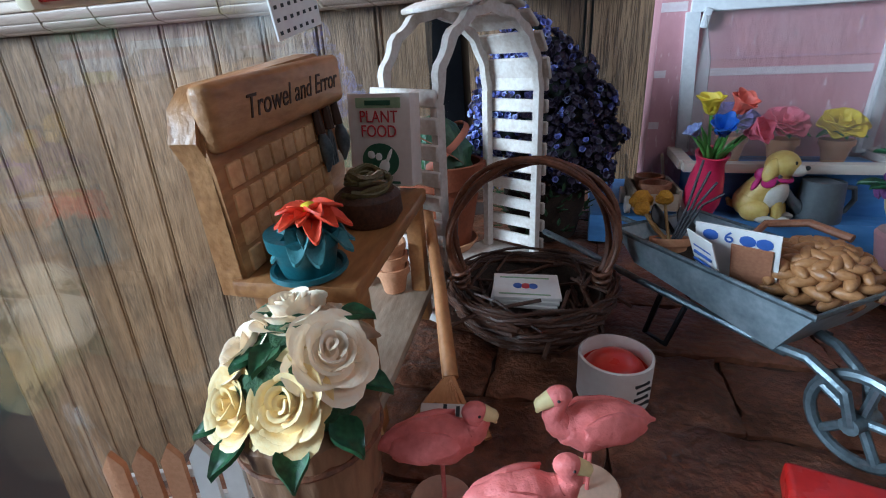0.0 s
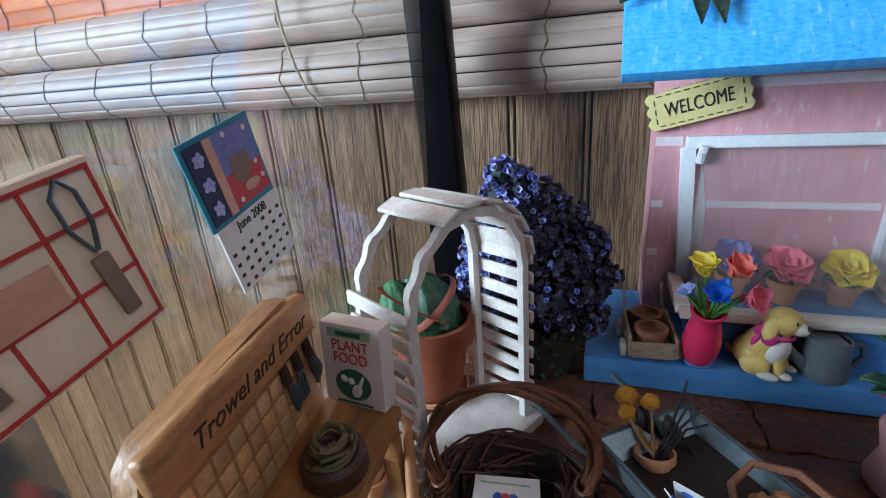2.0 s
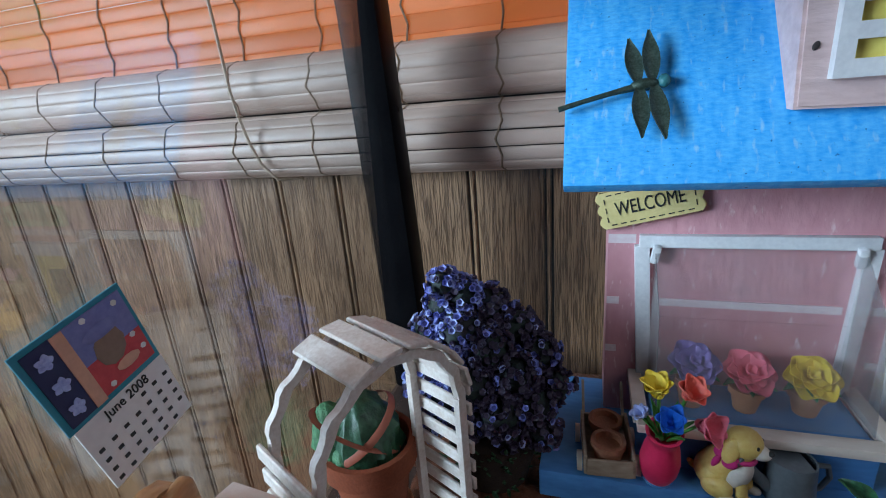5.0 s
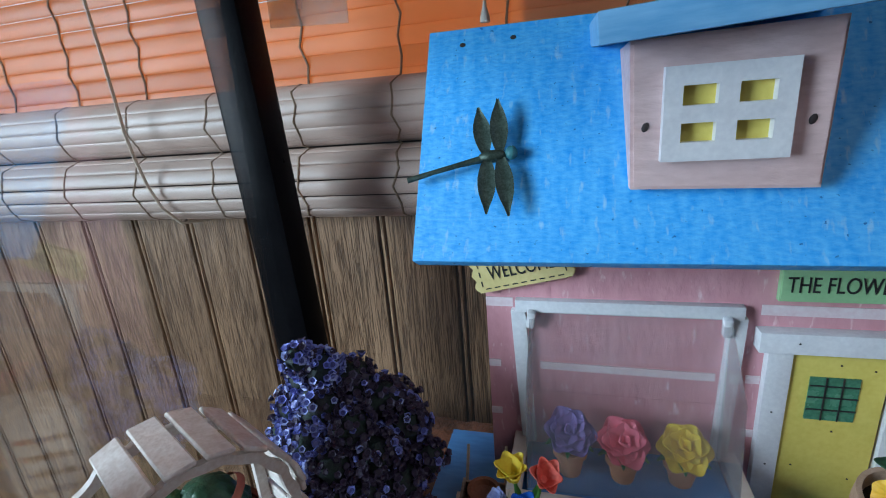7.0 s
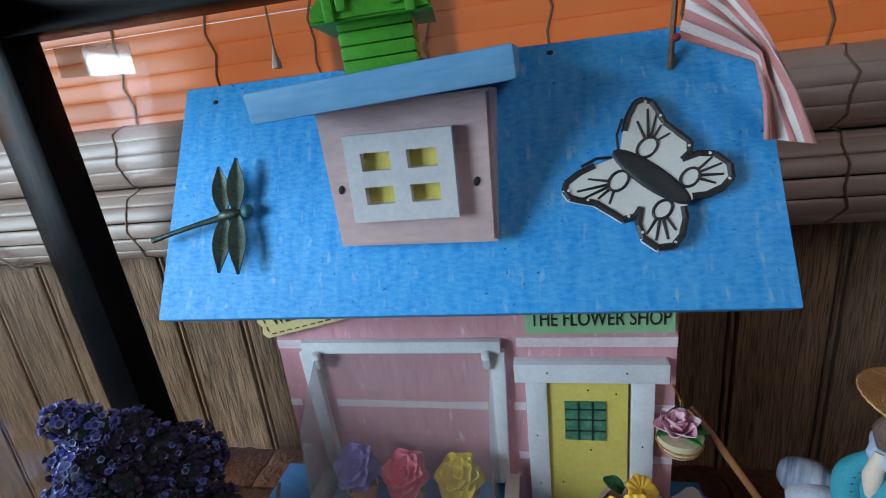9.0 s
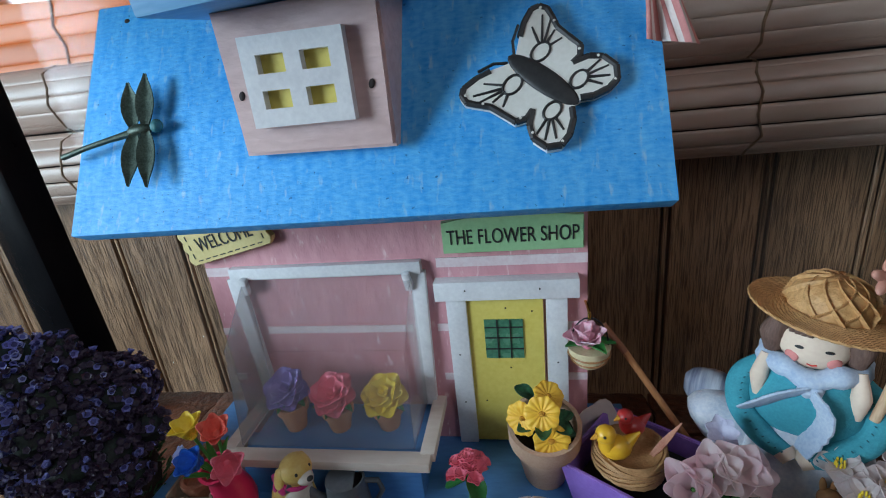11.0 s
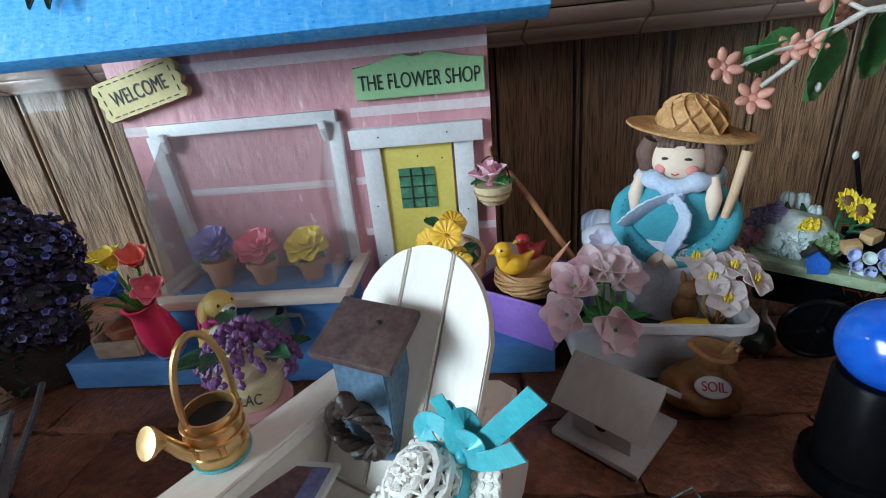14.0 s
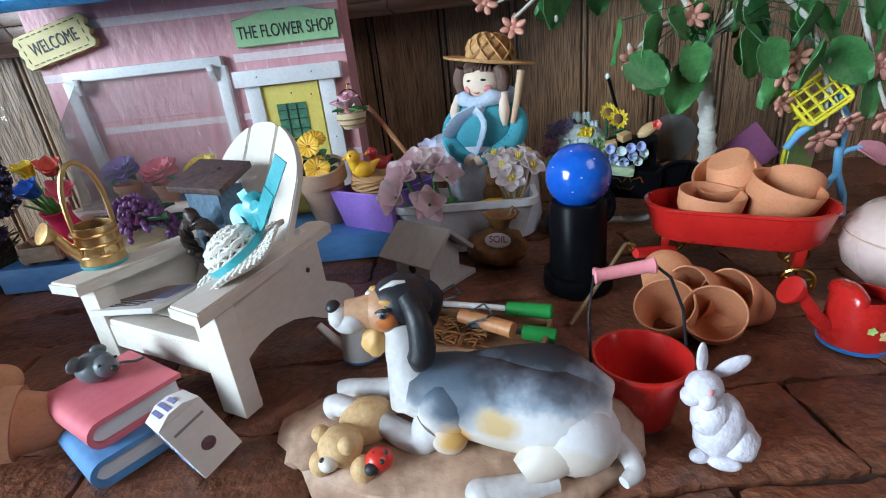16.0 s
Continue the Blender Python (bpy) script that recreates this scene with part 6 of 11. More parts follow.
for x, y, z, tl, r in ((-0.0010, -0.0060, 0.0545, (48, -6, 0), 0.0076), (0.0025, -0.0105, 0.0420, (66, 6, 0), 0.0080), (-0.0095, -0.0045, 0.0490, (46, -38, 0), 0.0076), (0.0020, 0.0020, 0.0560, (20, 18, 0), 0.0068)):
    d = part("flower_head", fluted(r, pose(x, y, z, *tl)), M["golden"], yp, smooth=60)
    part("flower_centre", add_ball(bm_new(), pose(x, y, z, *tl) @ Vector((0, 0, r * 0.10)), (r * 0.20, r * 0.20, r * 0.10), 2, bumpy=0.3, freq=900), M["drygold"], d)
    part("stem", add_tube(bm_new(), [(x * 0.4, y * 0.4, 0.028), (x * 0.8, y * 0.7 + 0.002, z - 0.008), pose(x, y, z, *tl) @ Vector((0, 0, -r * 0.15))], 0.0008, 6), M["leafdark"], d)
for a, z in ((20, 0.036), (80, 0.040), (150, 0.052), (320, 0.044), (345, 0.034), (215, 0.044), (265, 0.048)):
    part("leaf", add_petal(bm_new(), pose(0.006 * math.cos(radians(a)), 0.008 * math.sin(radians(a)), z, 0, -30, a), 0.009, 0.007, 0.25, -0.2, 0.0006), M["leafdark"], yp)

# purple box with a bird's nest
M["purple"] = mat("purple_paint", (0.36, 0.20, 0.66), 0.5, (0.29, 0.15, 0.57), 90, 0.0002, 500)
M["nest"] = mat("nest_straw", (0.50, 0.28, 0.12), 0.6, (0.32, 0.16, 0.06), 200, 0.0006, 1000, stretch=(1, 1, 3))
M["duckyellow"] = mat("duck_yellow", (0.85, 0.50, 0.04), 0.35, (0.78, 0.40, 0.02), 90)
M["birdred"] = mat("bird_red", (0.45, 0.03, 0.03), 0.35)
px = thing("planter_box", pose(0.2560, 0.2950, BASE_Z, 0, 0, 55), "purple painted square wooden planter box", "planter")
PB, PT, PH, PW = 0.0205, 0.0250, 0.0250, 0.0022
for k in range(4):
    bm = bm_new()
    ring = [bm.verts.new(p) for p in ((-PB, -PB, 0), (PB, -PB, 0), (PT, -PT, PH), (-PT, -PT, PH), (-PB + PW, -PB + PW, 0), (PB - PW, -PB + PW, 0), (PT - PW, -PT + PW, PH), (-PT + PW, -PT + PW, PH))]
    for f in ((0, 1, 2, 3), (7, 6, 5, 4), (3, 2, 6, 7), (1, 0, 4, 5), (0, 3, 7, 4), (2, 1, 5, 6)):
        bm.faces.new([ring[i] for i in f])
    bmesh.ops.bevel(bm, geom=[e for e in bm.edges if all(abs(v.co.z - PH) < 1e-6 for v in e.verts)], offset=0.0005, segments=2, affect="EDGES")
    part("side", bm, M["purple"], px).matrix_local = pose(0, 0, 0, 0, 0, 90 * k)
part("bottom", add_box(bm_new(), (0, 0, 0.0012), (0.0365, 0.0365, 0.002)), M["purple"], px)
part("filling", add_box(bm_new(), (0, 0, 0.0105), (0.0370, 0.0370, 0.0160), bev=0.002), M["hole"], px, "dark filling")
part("printed_shape", add_ball(bm_new(), (0.001, -0.0228, 0.0150), (0.0030, 0.0003, 0.0022), 2, rot=(-10, 0, 0)), M["bluebase"], px)
ns = thing("bird_nest", pose(0.2520, 0.2915, BASE_Z + 0.0185, 0, 0, 0) @ Matrix.Scale(1.25, 4), "straw bird nest lying in a purple planter", "nest")
part("bowl", add_lathe(bm_new(), [(0, 0), (0.0085, 0.001), (0.0125, 0.0070), (0.0128, 0.0105), (0.0110, 0.0120), (0.0085, 0.0100), (0, 0.0085)], 28, wob=0.05), M["nest"], ns)
for k in range(9):
    z, r0 = 0.004 + 0.0009 * k, 0.0112 + 0.0016 * math.sin(k * 0.35)
    part("straw", add_tube(bm_new(), [(r0 * math.cos(a), r0 * math.sin(a), z + 0.0013 * math.sin(2 * a + k)) for a in (2 * math.pi * i / 18 for i in range(18))], 0.0007, 5, closed=True), M["nest"], ns)


def chick(m, material, label):
    b = [(add_ball(bm_new(), (0, 0, 0.0050), (0.0062, 0.0046, 0.0046), 2, rot=(0, 12, 0)), M[material]), (add_ball(bm_new(), (-0.0042, 0, 0.0120), (0.0038, 0.0036, 0.0036), 2), M[material]),
         (add_tube(bm_new(), [(-0.0035, 0, 0.006), (-0.0042, 0, 0.011)], 0.0030, 10), M[material]), (add_tube(bm_new(), [(-0.0074, 0, 0.0122), (-0.0100, 0, 0.0114)], [0.0013, 0.0003], 8), M["drygold"]),
         (add_ball(bm_new(), (-0.0060, 0.0027, 0.0132), 0.0006, 1), M["ink"]), (add_ball(bm_new(), (-0.0060, -0.0027, 0.0132), 0.0006, 1), M["ink"]),
         (add_tube(bm_new(), [(0.0045, 0, 0.006), (0.0095, 0, 0.0090)], [0.0026, 0.0005], 8), M[material])]
    return figure("chick_figure", b, m, label, "figurine", "nest birds")


chick(pose(0.2450, 0.2865, BASE_Z + 0.0310, 0, 0, 20) @ Matrix.Scale(1.2, 4), "duckyellow", "yellow chick figurine sitting in a nest")
chick(pose(0.2545, 0.2985, BASE_Z + 0.0330, 0, 0, 25), "birdred", "dark red bird figurine in a nest")
M["feathertan"] = mat("rust_feather", (0.55, 0.30, 0.20), 0.6, (0.40, 0.14, 0.09), 160, 0.0004, 900)
ft = thing("feather_pick", pose(0.2590, 0.2880, BASE_Z + 0.029, 0, 48, 20), "thin tan feather stuck into a nest", "feather")
part("vane", add_petal(bm_new(), pose(0, 0, 0, 0, -90, 0), 0.022, 0.0035, 0.1, 0.05, 0.0004, 1.0), M["feathertan"], ft)

pc = thing("paper_slip", pose(0.2400, 0.3230, BASE_Z + 0.0265, -8, 10, 12), "pale grey crumpled paper slip behind a planter", "paper")
part("sheet", add_petal(bm_new(), pose(0, 0, -0.026, 90, 0, 0) @ pose(0, 0, 0, 0, 0, 80), 0.034, 0.024, 0.06, 0.05, 0.0006), M["cardpaper"], pc)

# hanging flower basket on the shop's corner
M["brass"] = mat("brass", (0.72, 0.46, 0.12), 0.22, (0.60, 0.36, 0.08), 100, 0.0001, 500, metal=1.0)
M["ivory"] = mat("ivory_bowl", (0.72, 0.62, 0.40), 0.45, (0.62, 0.50, 0.30), 150, 0.0003, 600)
M["silkpink"] = mat("pink_white_silk", (0.80, 0.62, 0.66), 0.6, (0.72, 0.24, 0.36), 110, 0.0003, 420, grain=0.3)
hbk = thing("hanging_basket", pose(0.2380, 0.3180, 0.0745), "ivory hanging bowl of pink silk flowers on a brass hook", "hanging basket")
part("bowl", add_lathe(bm_new(), [(0, 0), (0.0060, 0.0008), (0.0092, 0.006), (0.0100, 0.0108), (0.0092, 0.0108), (0, 0.009)], 28), M["ivory"], hbk)
for z, r0 in ((0.0035, 0.0081), (0.0070, 0.0097)):
    part("ridge", add_tube(bm_new(), [(r0 * math.cos(a), r0 * math.sin(a), z) for a in (2 * math.pi * i / 22 for i in range(22))], 0.0005, 5, closed=True), M["caneplait"], hbk)
bl = part("bloom", add_ball(bm_new(), (-0.001, -0.002, 0.0130), (0.0030, 0.0030, 0.0030), 2), M["silkpink"], hbk, "pink and white silk bloom")
petal_parts(bl, M["silkpink"], (-0.001, -0.002, 0.0115), 6, 0.0135, 0.0100, 46, 0.35, -0.05, tilt=(10, -8, 0), seed=3)
petal_parts(bl, M["silkpink"], (-0.001, -0.002, 0.0135), 5, 0.0110, 0.0075, 66, 0.4, 0.0, spin=30, tilt=(10, -8, 0), seed=4)
for a in (-10, 60, 200, 300):
    part("leaf", add_petal(bm_new(), pose(0, 0, 0.0110, 0, -18, a), 0.0120, 0.0070, 0.25, -0.2, 0.0004, 1.0), M["leafgreen"], hbk)
part("hanger", add_tube(bm_new(), arc((0, 0, 0.0105), 0.0088, 0, 180, 13, "xz", 0.0150), 0.0004, 6), M["darkiron"], hbk)
part("hook", add_tube(bm_new(), [(0, 0.0135, 0.0275), (0, 0.006, 0.0285), (0, 0.0, 0.0280), (0, -0.001, 0.0255)], 0.0007, 8), M["brass"], hbk, "bright brass hook")

# stick leaning on the shop's corner
stk = thing("wooden_stick", pose(0, 0, 0), "thin reddish wooden stick leaning on the shop corner", "stick")
part("shaft", add_tube(bm_new(), [(0.2470, 0.3340, 0.0870), (0.2570, 0.3290, 0.0740)], 0.0017, 10), M["terradark"], stk)
part("lower_shaft", add_tube(bm_new(), [(0.2570, 0.3290, 0.0740), (0.3060, 0.3020, 0.0010)], [0.0016, 0.0019], 10), M["tanwood"], stk)

M["rosestand"] = mat("rose_glaze", (0.60, 0.32, 0.34), 0.35, (0.50, 0.25, 0.27), 90, 0.0002, 400)
# lilac basket in front of the base board
lb = thing("lilac_basket", pose(0.1350, 0.2270, 0.0, 0, 0, 6), "yellow basket of purple lilac raised on a pink stand", "flower basket")
part("stand", add_lathe(bm_new(), [(0, 0), (0.0150, 0), (0.0155, 0.003), (0.0120, 0.015), (0.0145, 0.027), (0.0135, 0.0285), (0, 0.0285)], 28), M["rosestand"], lb, "pink glazed stand")
part("basket", add_lathe(bm_new(), [(0, 0.0286), (0.0100, 0.0286), (0.0134, 0.0370), (0.0146, 0.0425), (0.0138, 0.0428), (0, 0.041)], 32), M["ivory"], lb)
lettering("name", "LILAC", 0.0058, M["ink"], lb, pose(0.003, -0.0143, 0.0378, 66, 0, 4), 0.80)
bm = bm_new()
for i in range(210):
    a, u = gr.uniform(0, 6.28), gr.uniform(0, 1)
    rr_ = 0.0200 * math.sqrt(u)
    z = 0.0445 + 0.018 * (1 - u) + gr.uniform(-.002, .002)
    add_ball(bm, (rr_ * math.cos(a) + 0.001, rr_ * math.sin(a) * 0.8, z), (gr.uniform(0.0012, 0.0019), 0.0015, gr.uniform(0.0016, 0.0028)), 1, (gr.uniform(-30, 30), gr.uniform(-30, 30), 0))
M["lilac"] = mat("lilac_floret", (0.20, 0.07, 0.22), 0.5, (0.10, 0.03, 0.12), 200, 0.0002, 900)
tagged(part("lilac_mass", bm, M["lilac"], lb, "tight purple lilac florets"), kind="stuff")
for i, a in enumerate((170, 215, 120, 20, 330, 260, 190, 60)):
    part("leaf", add_petal(bm_new(), pose(0.014 * math.cos(radians(a)), 0.011 * math.sin(radians(a)), 0.0465 + 0.005 * (i % 3), 0, -22, a), 0.012, 0.0085, 0.25, -0.25, 0.0006, 1.0), M["leafdark"], lb)

# ---------------------------------------------------------------- things on the shop's roof
RT = shop.matrix_world @ ROOF


def roof_at(x, z, lift=0.0):
    return RT @ Matrix.Translation((x - 0.139, slope(z), lift))


df = thing("dragonfly", roof_at(0.0505, 0.2020, 0.0015) @ pose(0, 0, 0, 0, 0, 6), "dark green bronze dragonfly ornament on a blue roof", "ornament")
part("abdomen", add_tube(bm_new(), [(-0.004, -0.0004, 0.0022), (-0.014, -0.0022, 0.0035), (-0.025, -0.0042, 0.0042), (-0.0365, -0.0062, 0.0040)], [0.0017, 0.0012, 0.0011, 0.0013], 8), M["dragon"], df)
part("thorax", add_ball(bm_new(), (0, 0, 0.0025), (0.0060, 0.0027, 0.0026), 3), M["dragon"], df)
part("head", add_ball(bm_new(), (0.0080, 0.0004, 0.0025), (0.0027, 0.0031, 0.0024), 2), M["tealleaf"], df)
for rz, off, l in ((95, -0.0026, 0.0225), (88, 0.0032, 0.0250), (-94, -0.0022, 0.0255), (-87, 0.0036, 0.0275)):
    part("wing", add_petal(bm_new(), pose(off, 0.001 if rz > 0 else -0.001, 0.0028, 0, 0, rz) @ pose(0, 0, 0, 12 if rz > 0 else -12, -2, 0), l * 0.95, 0.0076, 0.14, 0.02, 0.0007, 1.0, 8, 4), M["dragon"], df)
for s in (-1, 1):
    part("antenna", add_tube(bm_new(), [(-0.002, s * 0.0018, 0.002), (-0.0045, s * 0.0042, 0.0035)], 0.0003, 5), M["dragon"], df)

M["bfwhite"] = mat("butterfly_white", (0.78, 0.77, 0.72), 0.5, (0.70, 0.69, 0.63), 90, 0.0001, 500)
bfly = thing("wooden_butterfly", RT @ pose(0.0795, 0.0482, 0.0006, 0, 0, -42) @ Matrix.Scale(0.94, 4), "black and white painted wooden butterfly on the roof", "ornament")
# local x along the body (head at -x), y across the wings
UP = [(-0.0144, 0.0023), (-0.0185, 0.0095), (-0.0212, 0.0155), (-0.0226, 0.0219), (-0.0210, 0.0248), (-0.0175, 0.0258), (-0.0135, 0.0240), (-0.0085, 0.0214), (-0.0020, 0.0208), (0.0040, 0.0203), (0.0066, 0.0165), (0.0060, 0.0125), (0.0095, 0.0185), (0.0140, 0.0216), (0.0205, 0.0213), (0.0243, 0.0172), (0.0240, 0.0117), (0.0212, 0.0060), (0.0178, 0.0026), (0.0170, 0.0)]
DN = [(x, -y) for x, y in UP][::-1]
part("board", add_prism(bm_new(), UP + DN + [(-0.012, 0.0)], 0.0042, bev=0.0006), M["bfwhite"], bfly)
part("body", add_ball(bm_new(), (0.0010, 0, 0.0042), (0.0172, 0.0050, 0.0014), 3), M["ink"], bfly)
for s in (-1, 1):
    k = 0
    edge = [(x, y * s) for x, y in UP]
    for (xa, ya), (xb, yb) in zip(edge[1:-2], edge[2:-1]):
        part("painted_edge", add_tube(bm_new(), [(xa * 0.965, ya * 0.965, 0.0038), (xb * 0.965, yb * 0.965, 0.0036)], 0.0014, 6), M["ink"], bfly)
    for cx_, cy_, r_, tips in ((-0.0070, 0.0086, 0.0042, ((-0.0165, 0.0215), (-0.0128, 0.0222), (-0.0085, 0.0190), (-0.0040, 0.0180), (-0.0165, 0.0150))), (0.0122, 0.0080, 0.0038, ((0.0135, 0.0190), (0.0175, 0.0190), (0.0205, 0.0160), (0.0205, 0.0115)))):
        d_ = Vector((cx_, cy_, 0)).normalized()
        part("painted_loop", add_tube(bm_new(), [(cx_ + r_ * math.cos(a) * 0.75, s * (cy_ + r_ * 1.1 * math.sin(a)), 0.0042) for a in (2 * math.pi * i / 16 for i in range(16))], 0.00060, 5, closed=True), M["ink"], bfly)
        for tx_, ty_ in tips:
            v_ = Vector((tx_ - cx_, ty_ - cy_, 0)).normalized()
            part("painted_vein", add_tube(bm_new(), [(cx_ + v_.x * r_ * 0.85, s * (cy_ + v_.y * r_ * 1.05), 0.0042), (tx_, s * ty_, 0.0042)], [0.00065, 0.00045], 5), M["ink"], bfly)
    for x_, y_ in ((-0.0190, 0.0232), (0.0045, 0.0178), (0.0230, 0.0155), (0.0120, 0.0196), (-0.0110, 0.0218)):
        part("painted_dot", add_ball(bm_new(), (x_, s * y_, 0.0049), (0.0007, 0.0007, 0.0003), 1), M["bfwhite"], bfly)
    part("antenna", add_tube(bm_new(), [(-0.015, s * 0.002, 0.003), (-0.019, s * 0.006, 0.004), (-0.0215, s * 0.0125, 0.0045)], 0.0006, 6), M["darkiron"], bfly)

# green birdhouse on the dormer roof
gb = thing("green_birdhouse", pose(0.1265, 0.3060, 0.2530, 0, -2, 8), "bright green plastic log birdhouse on the dormer roof", "birdhouse")
for k in range(4):
    part("log", add_box(bm_new(), (0, 0, 0.0024 + 0.0046 * k), (0.0265, 0.0230, 0.0046), bev=0.0014), M["plastgreen"], gb)
bm = add_prism(bm_new(), [(-0.0205, -0.001), (0.0205, -0.001), (0.0195, 0.004), (0.0, 0.021), (-0.0195, 0.004)], 0.033, pose(0, 0.0165, 0.0176, 90, 0, 0), bev=0.0008)
part("roof", bm, M["plastgreen"], gb)
for k in range(7):
    part("shingle", add_box(bm_new(), (-0.0135 + 0.0045 * k, -0.0170, 0.0200 + 0.003 * (3 - abs(3 - k))), (0.0034, 0.0016, 0.0075), bev=0.0006), M["plastgreen"], gb)
for x in (-0.0125, 0.0125):
    part("foot", add_ball(bm_new(), (x * 1.15, -0.003, 0.0012), (0.0022, 0.0030, 0.0016), 2), M["bluebase"], gb)

# small flag on the ridge
M["flagwhite"] = mat("flag_cloth", (0.74, 0.66, 0.62), 0.8, (0.66, 0.55, 0.52), 120, 0.0003, 900)
M["flagred"] = mat("flag_red", (0.60, 0.26, 0.24), 0.8, (0.52, 0.20, 0.19), 120, 0.0003, 900)
M["calred_knob"] = mat("red_knob", (0.30, 0.03, 0.03), 0.5)
M["flagblue"] = mat("flag_blue", (0.10, 0.13, 0.35), 0.8)
fg = thing("flag", pose(0.2315, 0.3300, 0.2470), "small cloth striped flag drooping over the roof ridge", "flag")
part("pole", add_tube(bm_new(), [(-0.0005, 0.0, -0.004), (0.0005, -0.006, 0.062)], 0.0011, 8), M["brownwood"], fg)


def flag_at(k, u):
    """The hanging cloth: k from its lower edge to its upper edge, u from the staff to the loose end."""
    low = ((0.0, 0.006), (0.012, 0.0005), (0.0225, -0.0045), (0.0235, -0.0160), (0.0235, -0.0300))
    top = ((0.0015, 0.036), (0.0145, 0.021), (0.0250, 0.0040), (0.0350, -0.0150), (0.0430, -0.0335))
    i = min(3, int(u * 4))
    f = u * 4 - i
    p = [low[i][q] * (1 - f) + low[i + 1][q] * f for q in (0, 1)]
    r = [top[i][q] * (1 - f) + top[i + 1][q] * f for q in (0, 1)]
    return Vector((p[0] + (r[0] - p[0]) * k, -0.0085 - 0.0150 * u + 0.0022 * math.sin(9.0 * k + 5.0 * u) + 0.0012 * math.sin(17 * k - 3 * u), p[1] + (r[1] - p[1]) * k))


for q in range(9):
    bm = bm_new()
    sheets = []
    for dy in (0.0, 0.0005):
        sheets.append([[bm.verts.new(flag_at((q + c / 3) / 9, 0.02 + 0.98 * n_ / 24) + Vector((0, dy, 0))) for c in range(4)] for n_ in range(25)])
    for n_ in range(24):
        for c in range(3):
            a_, b_ = sheets
            bm.faces.new((a_[n_][c], a_[n_ + 1][c], a_[n_ + 1][c + 1], a_[n_][c + 1]))
            bm.faces.new((b_[n_][c], b_[n_][c + 1], b_[n_ + 1][c + 1], b_[n_ + 1][c]))
        for c in (0, 3):
            bm.faces.new((a_[n_][c], a_[n_ + 1][c], b_[n_ + 1][c], b_[n_][c]))
    part("stripe", bm, M["flagred" if q % 2 == 0 else "flagwhite"], fg, smooth=80)
part("canton", add_box(bm_new(), (0.012, -0.0135, 0.0270), (0.014, 0.0006, 0.010), rot=(10, 40, 0)), M["flagblue"], fg)
part("knob", add_ball(bm_new(), (-0.0008, -0.008, 0.0065), 0.0016, 2), M["calred_knob"], fg)

# ---------------------------------------------------------------- cards fixed to the side glass
SIDE = Matrix(((0, 0, 1, -0.0955), (1, 0, 0, 0), (0, 1, 0, 0), (0, 0, 0, 1)))   # local x to world y, y to z, z to +x
M["calteal"] = mat("calendar_teal", (0.04, 0.27, 0.36), 0.5)
M["calnavy"] = mat("calendar_navy", (0.025, 0.03, 0.10), 0.5)
M["calblue"] = mat("calendar_blue", (0.22, 0.24, 0.50), 0.5, (0.16, 0.18, 0.42), 200)
M["calred"] = mat("calendar_red", (0.62, 0.08, 0.09), 0.5, (0.50, 0.05, 0.06), 200)
M["calbrown"] = mat("calendar_brown", (0.26, 0.18, 0.13), 0.5)
M["plaid"] = mat("plaid_red", (0.55, 0.06, 0.05), 0.7, (0.42, 0.03, 0.03), 300)
M["cream"] = mat("cream_board", (0.86, 0.76, 0.58), 0.4, (0.78, 0.66, 0.46), 40, 0.0002, 300, coat=0.3)
M["mitt"] = mat("peach_print", (0.70, 0.40, 0.28), 0.5)
cal = thing("wall_calendar", SIDE @ pose(0.1497, 0.1385, 0.0012, 0, 0, 13), "tiny wall calendar with a picture page, June 2008", "calendar")
cw, ch = 0.0300, 0.0470
part("picture_page", add_box(bm_new(), (0, 0.0105, 0), (cw, 0.0265, 0.0006)), M["calteal"], cal)
part("date_page", add_box(bm_new(), (0.0006, -0.0140, 0.0003), (cw - 0.001, 0.0225, 0.0006)), M["paper"], cal)
part("side_strip", add_box(bm_new(), (-0.0098, 0.0105, 0.0005), (0.0072, 0.0235, 0.0005)), M["calnavy"], cal)
part("picture_sky", add_box(bm_new(), (0.0045, 0.0160, 0.0005), (0.0185, 0.0125, 0.0005)), M["calblue"], cal)
part("picture_ground", add_box(bm_new(), (0.0045, 0.0045, 0.0005), (0.0185, 0.0105, 0.0005)), M["calred"], cal)
part("picture_band", add_box(bm_new(), (-0.0048, 0.0105, 0.0009), (0.0032, 0.0235, 0.0003)), M["mitt"], cal)
for k in range(3):
    bm = petals(bm_new(), (-0.0098, 0.0180 - 0.0075 * k, 0.0009), 5, 0.0024, 0.0018, 0, 0.1, 0, thick=0.0002, seed=k)
    part("printed_flower", bm, M["hydpale"], cal)
part("printed_shape", add_ball(bm_new(), (0.0045, 0.0105, 0.0009), (0.0045, 0.0055, 0.0003), 2, rot=(0, 0, -15)), M["calbrown"], cal)
part("printed_shape", add_ball(bm_new(), (0.0045, 0.0160, 0.0010), (0.0055, 0.0022, 0.0003), 2), M["calblue"], cal)
part("printed_shape", add_ball(bm_new(), (0.0065, 0.0035, 0.0010), (0.0038, 0.0018, 0.0003), 2), M["mitt"], cal)
for x, y in ((0.012, 0.004), (0.000, 0.001), (0.011, 0.009), (0.002, 0.021), (0.011, 0.020)):
    part("printed_shape", add_ball(bm_new(), (x, y, 0.0009), (0.0010, 0.0010, 0.0003), 1), M["paper"], cal)
lettering("month", "June 2008", 0.0042, M["ink"], cal, pose(0.001, -0.0052, 0.0008), 0.85)
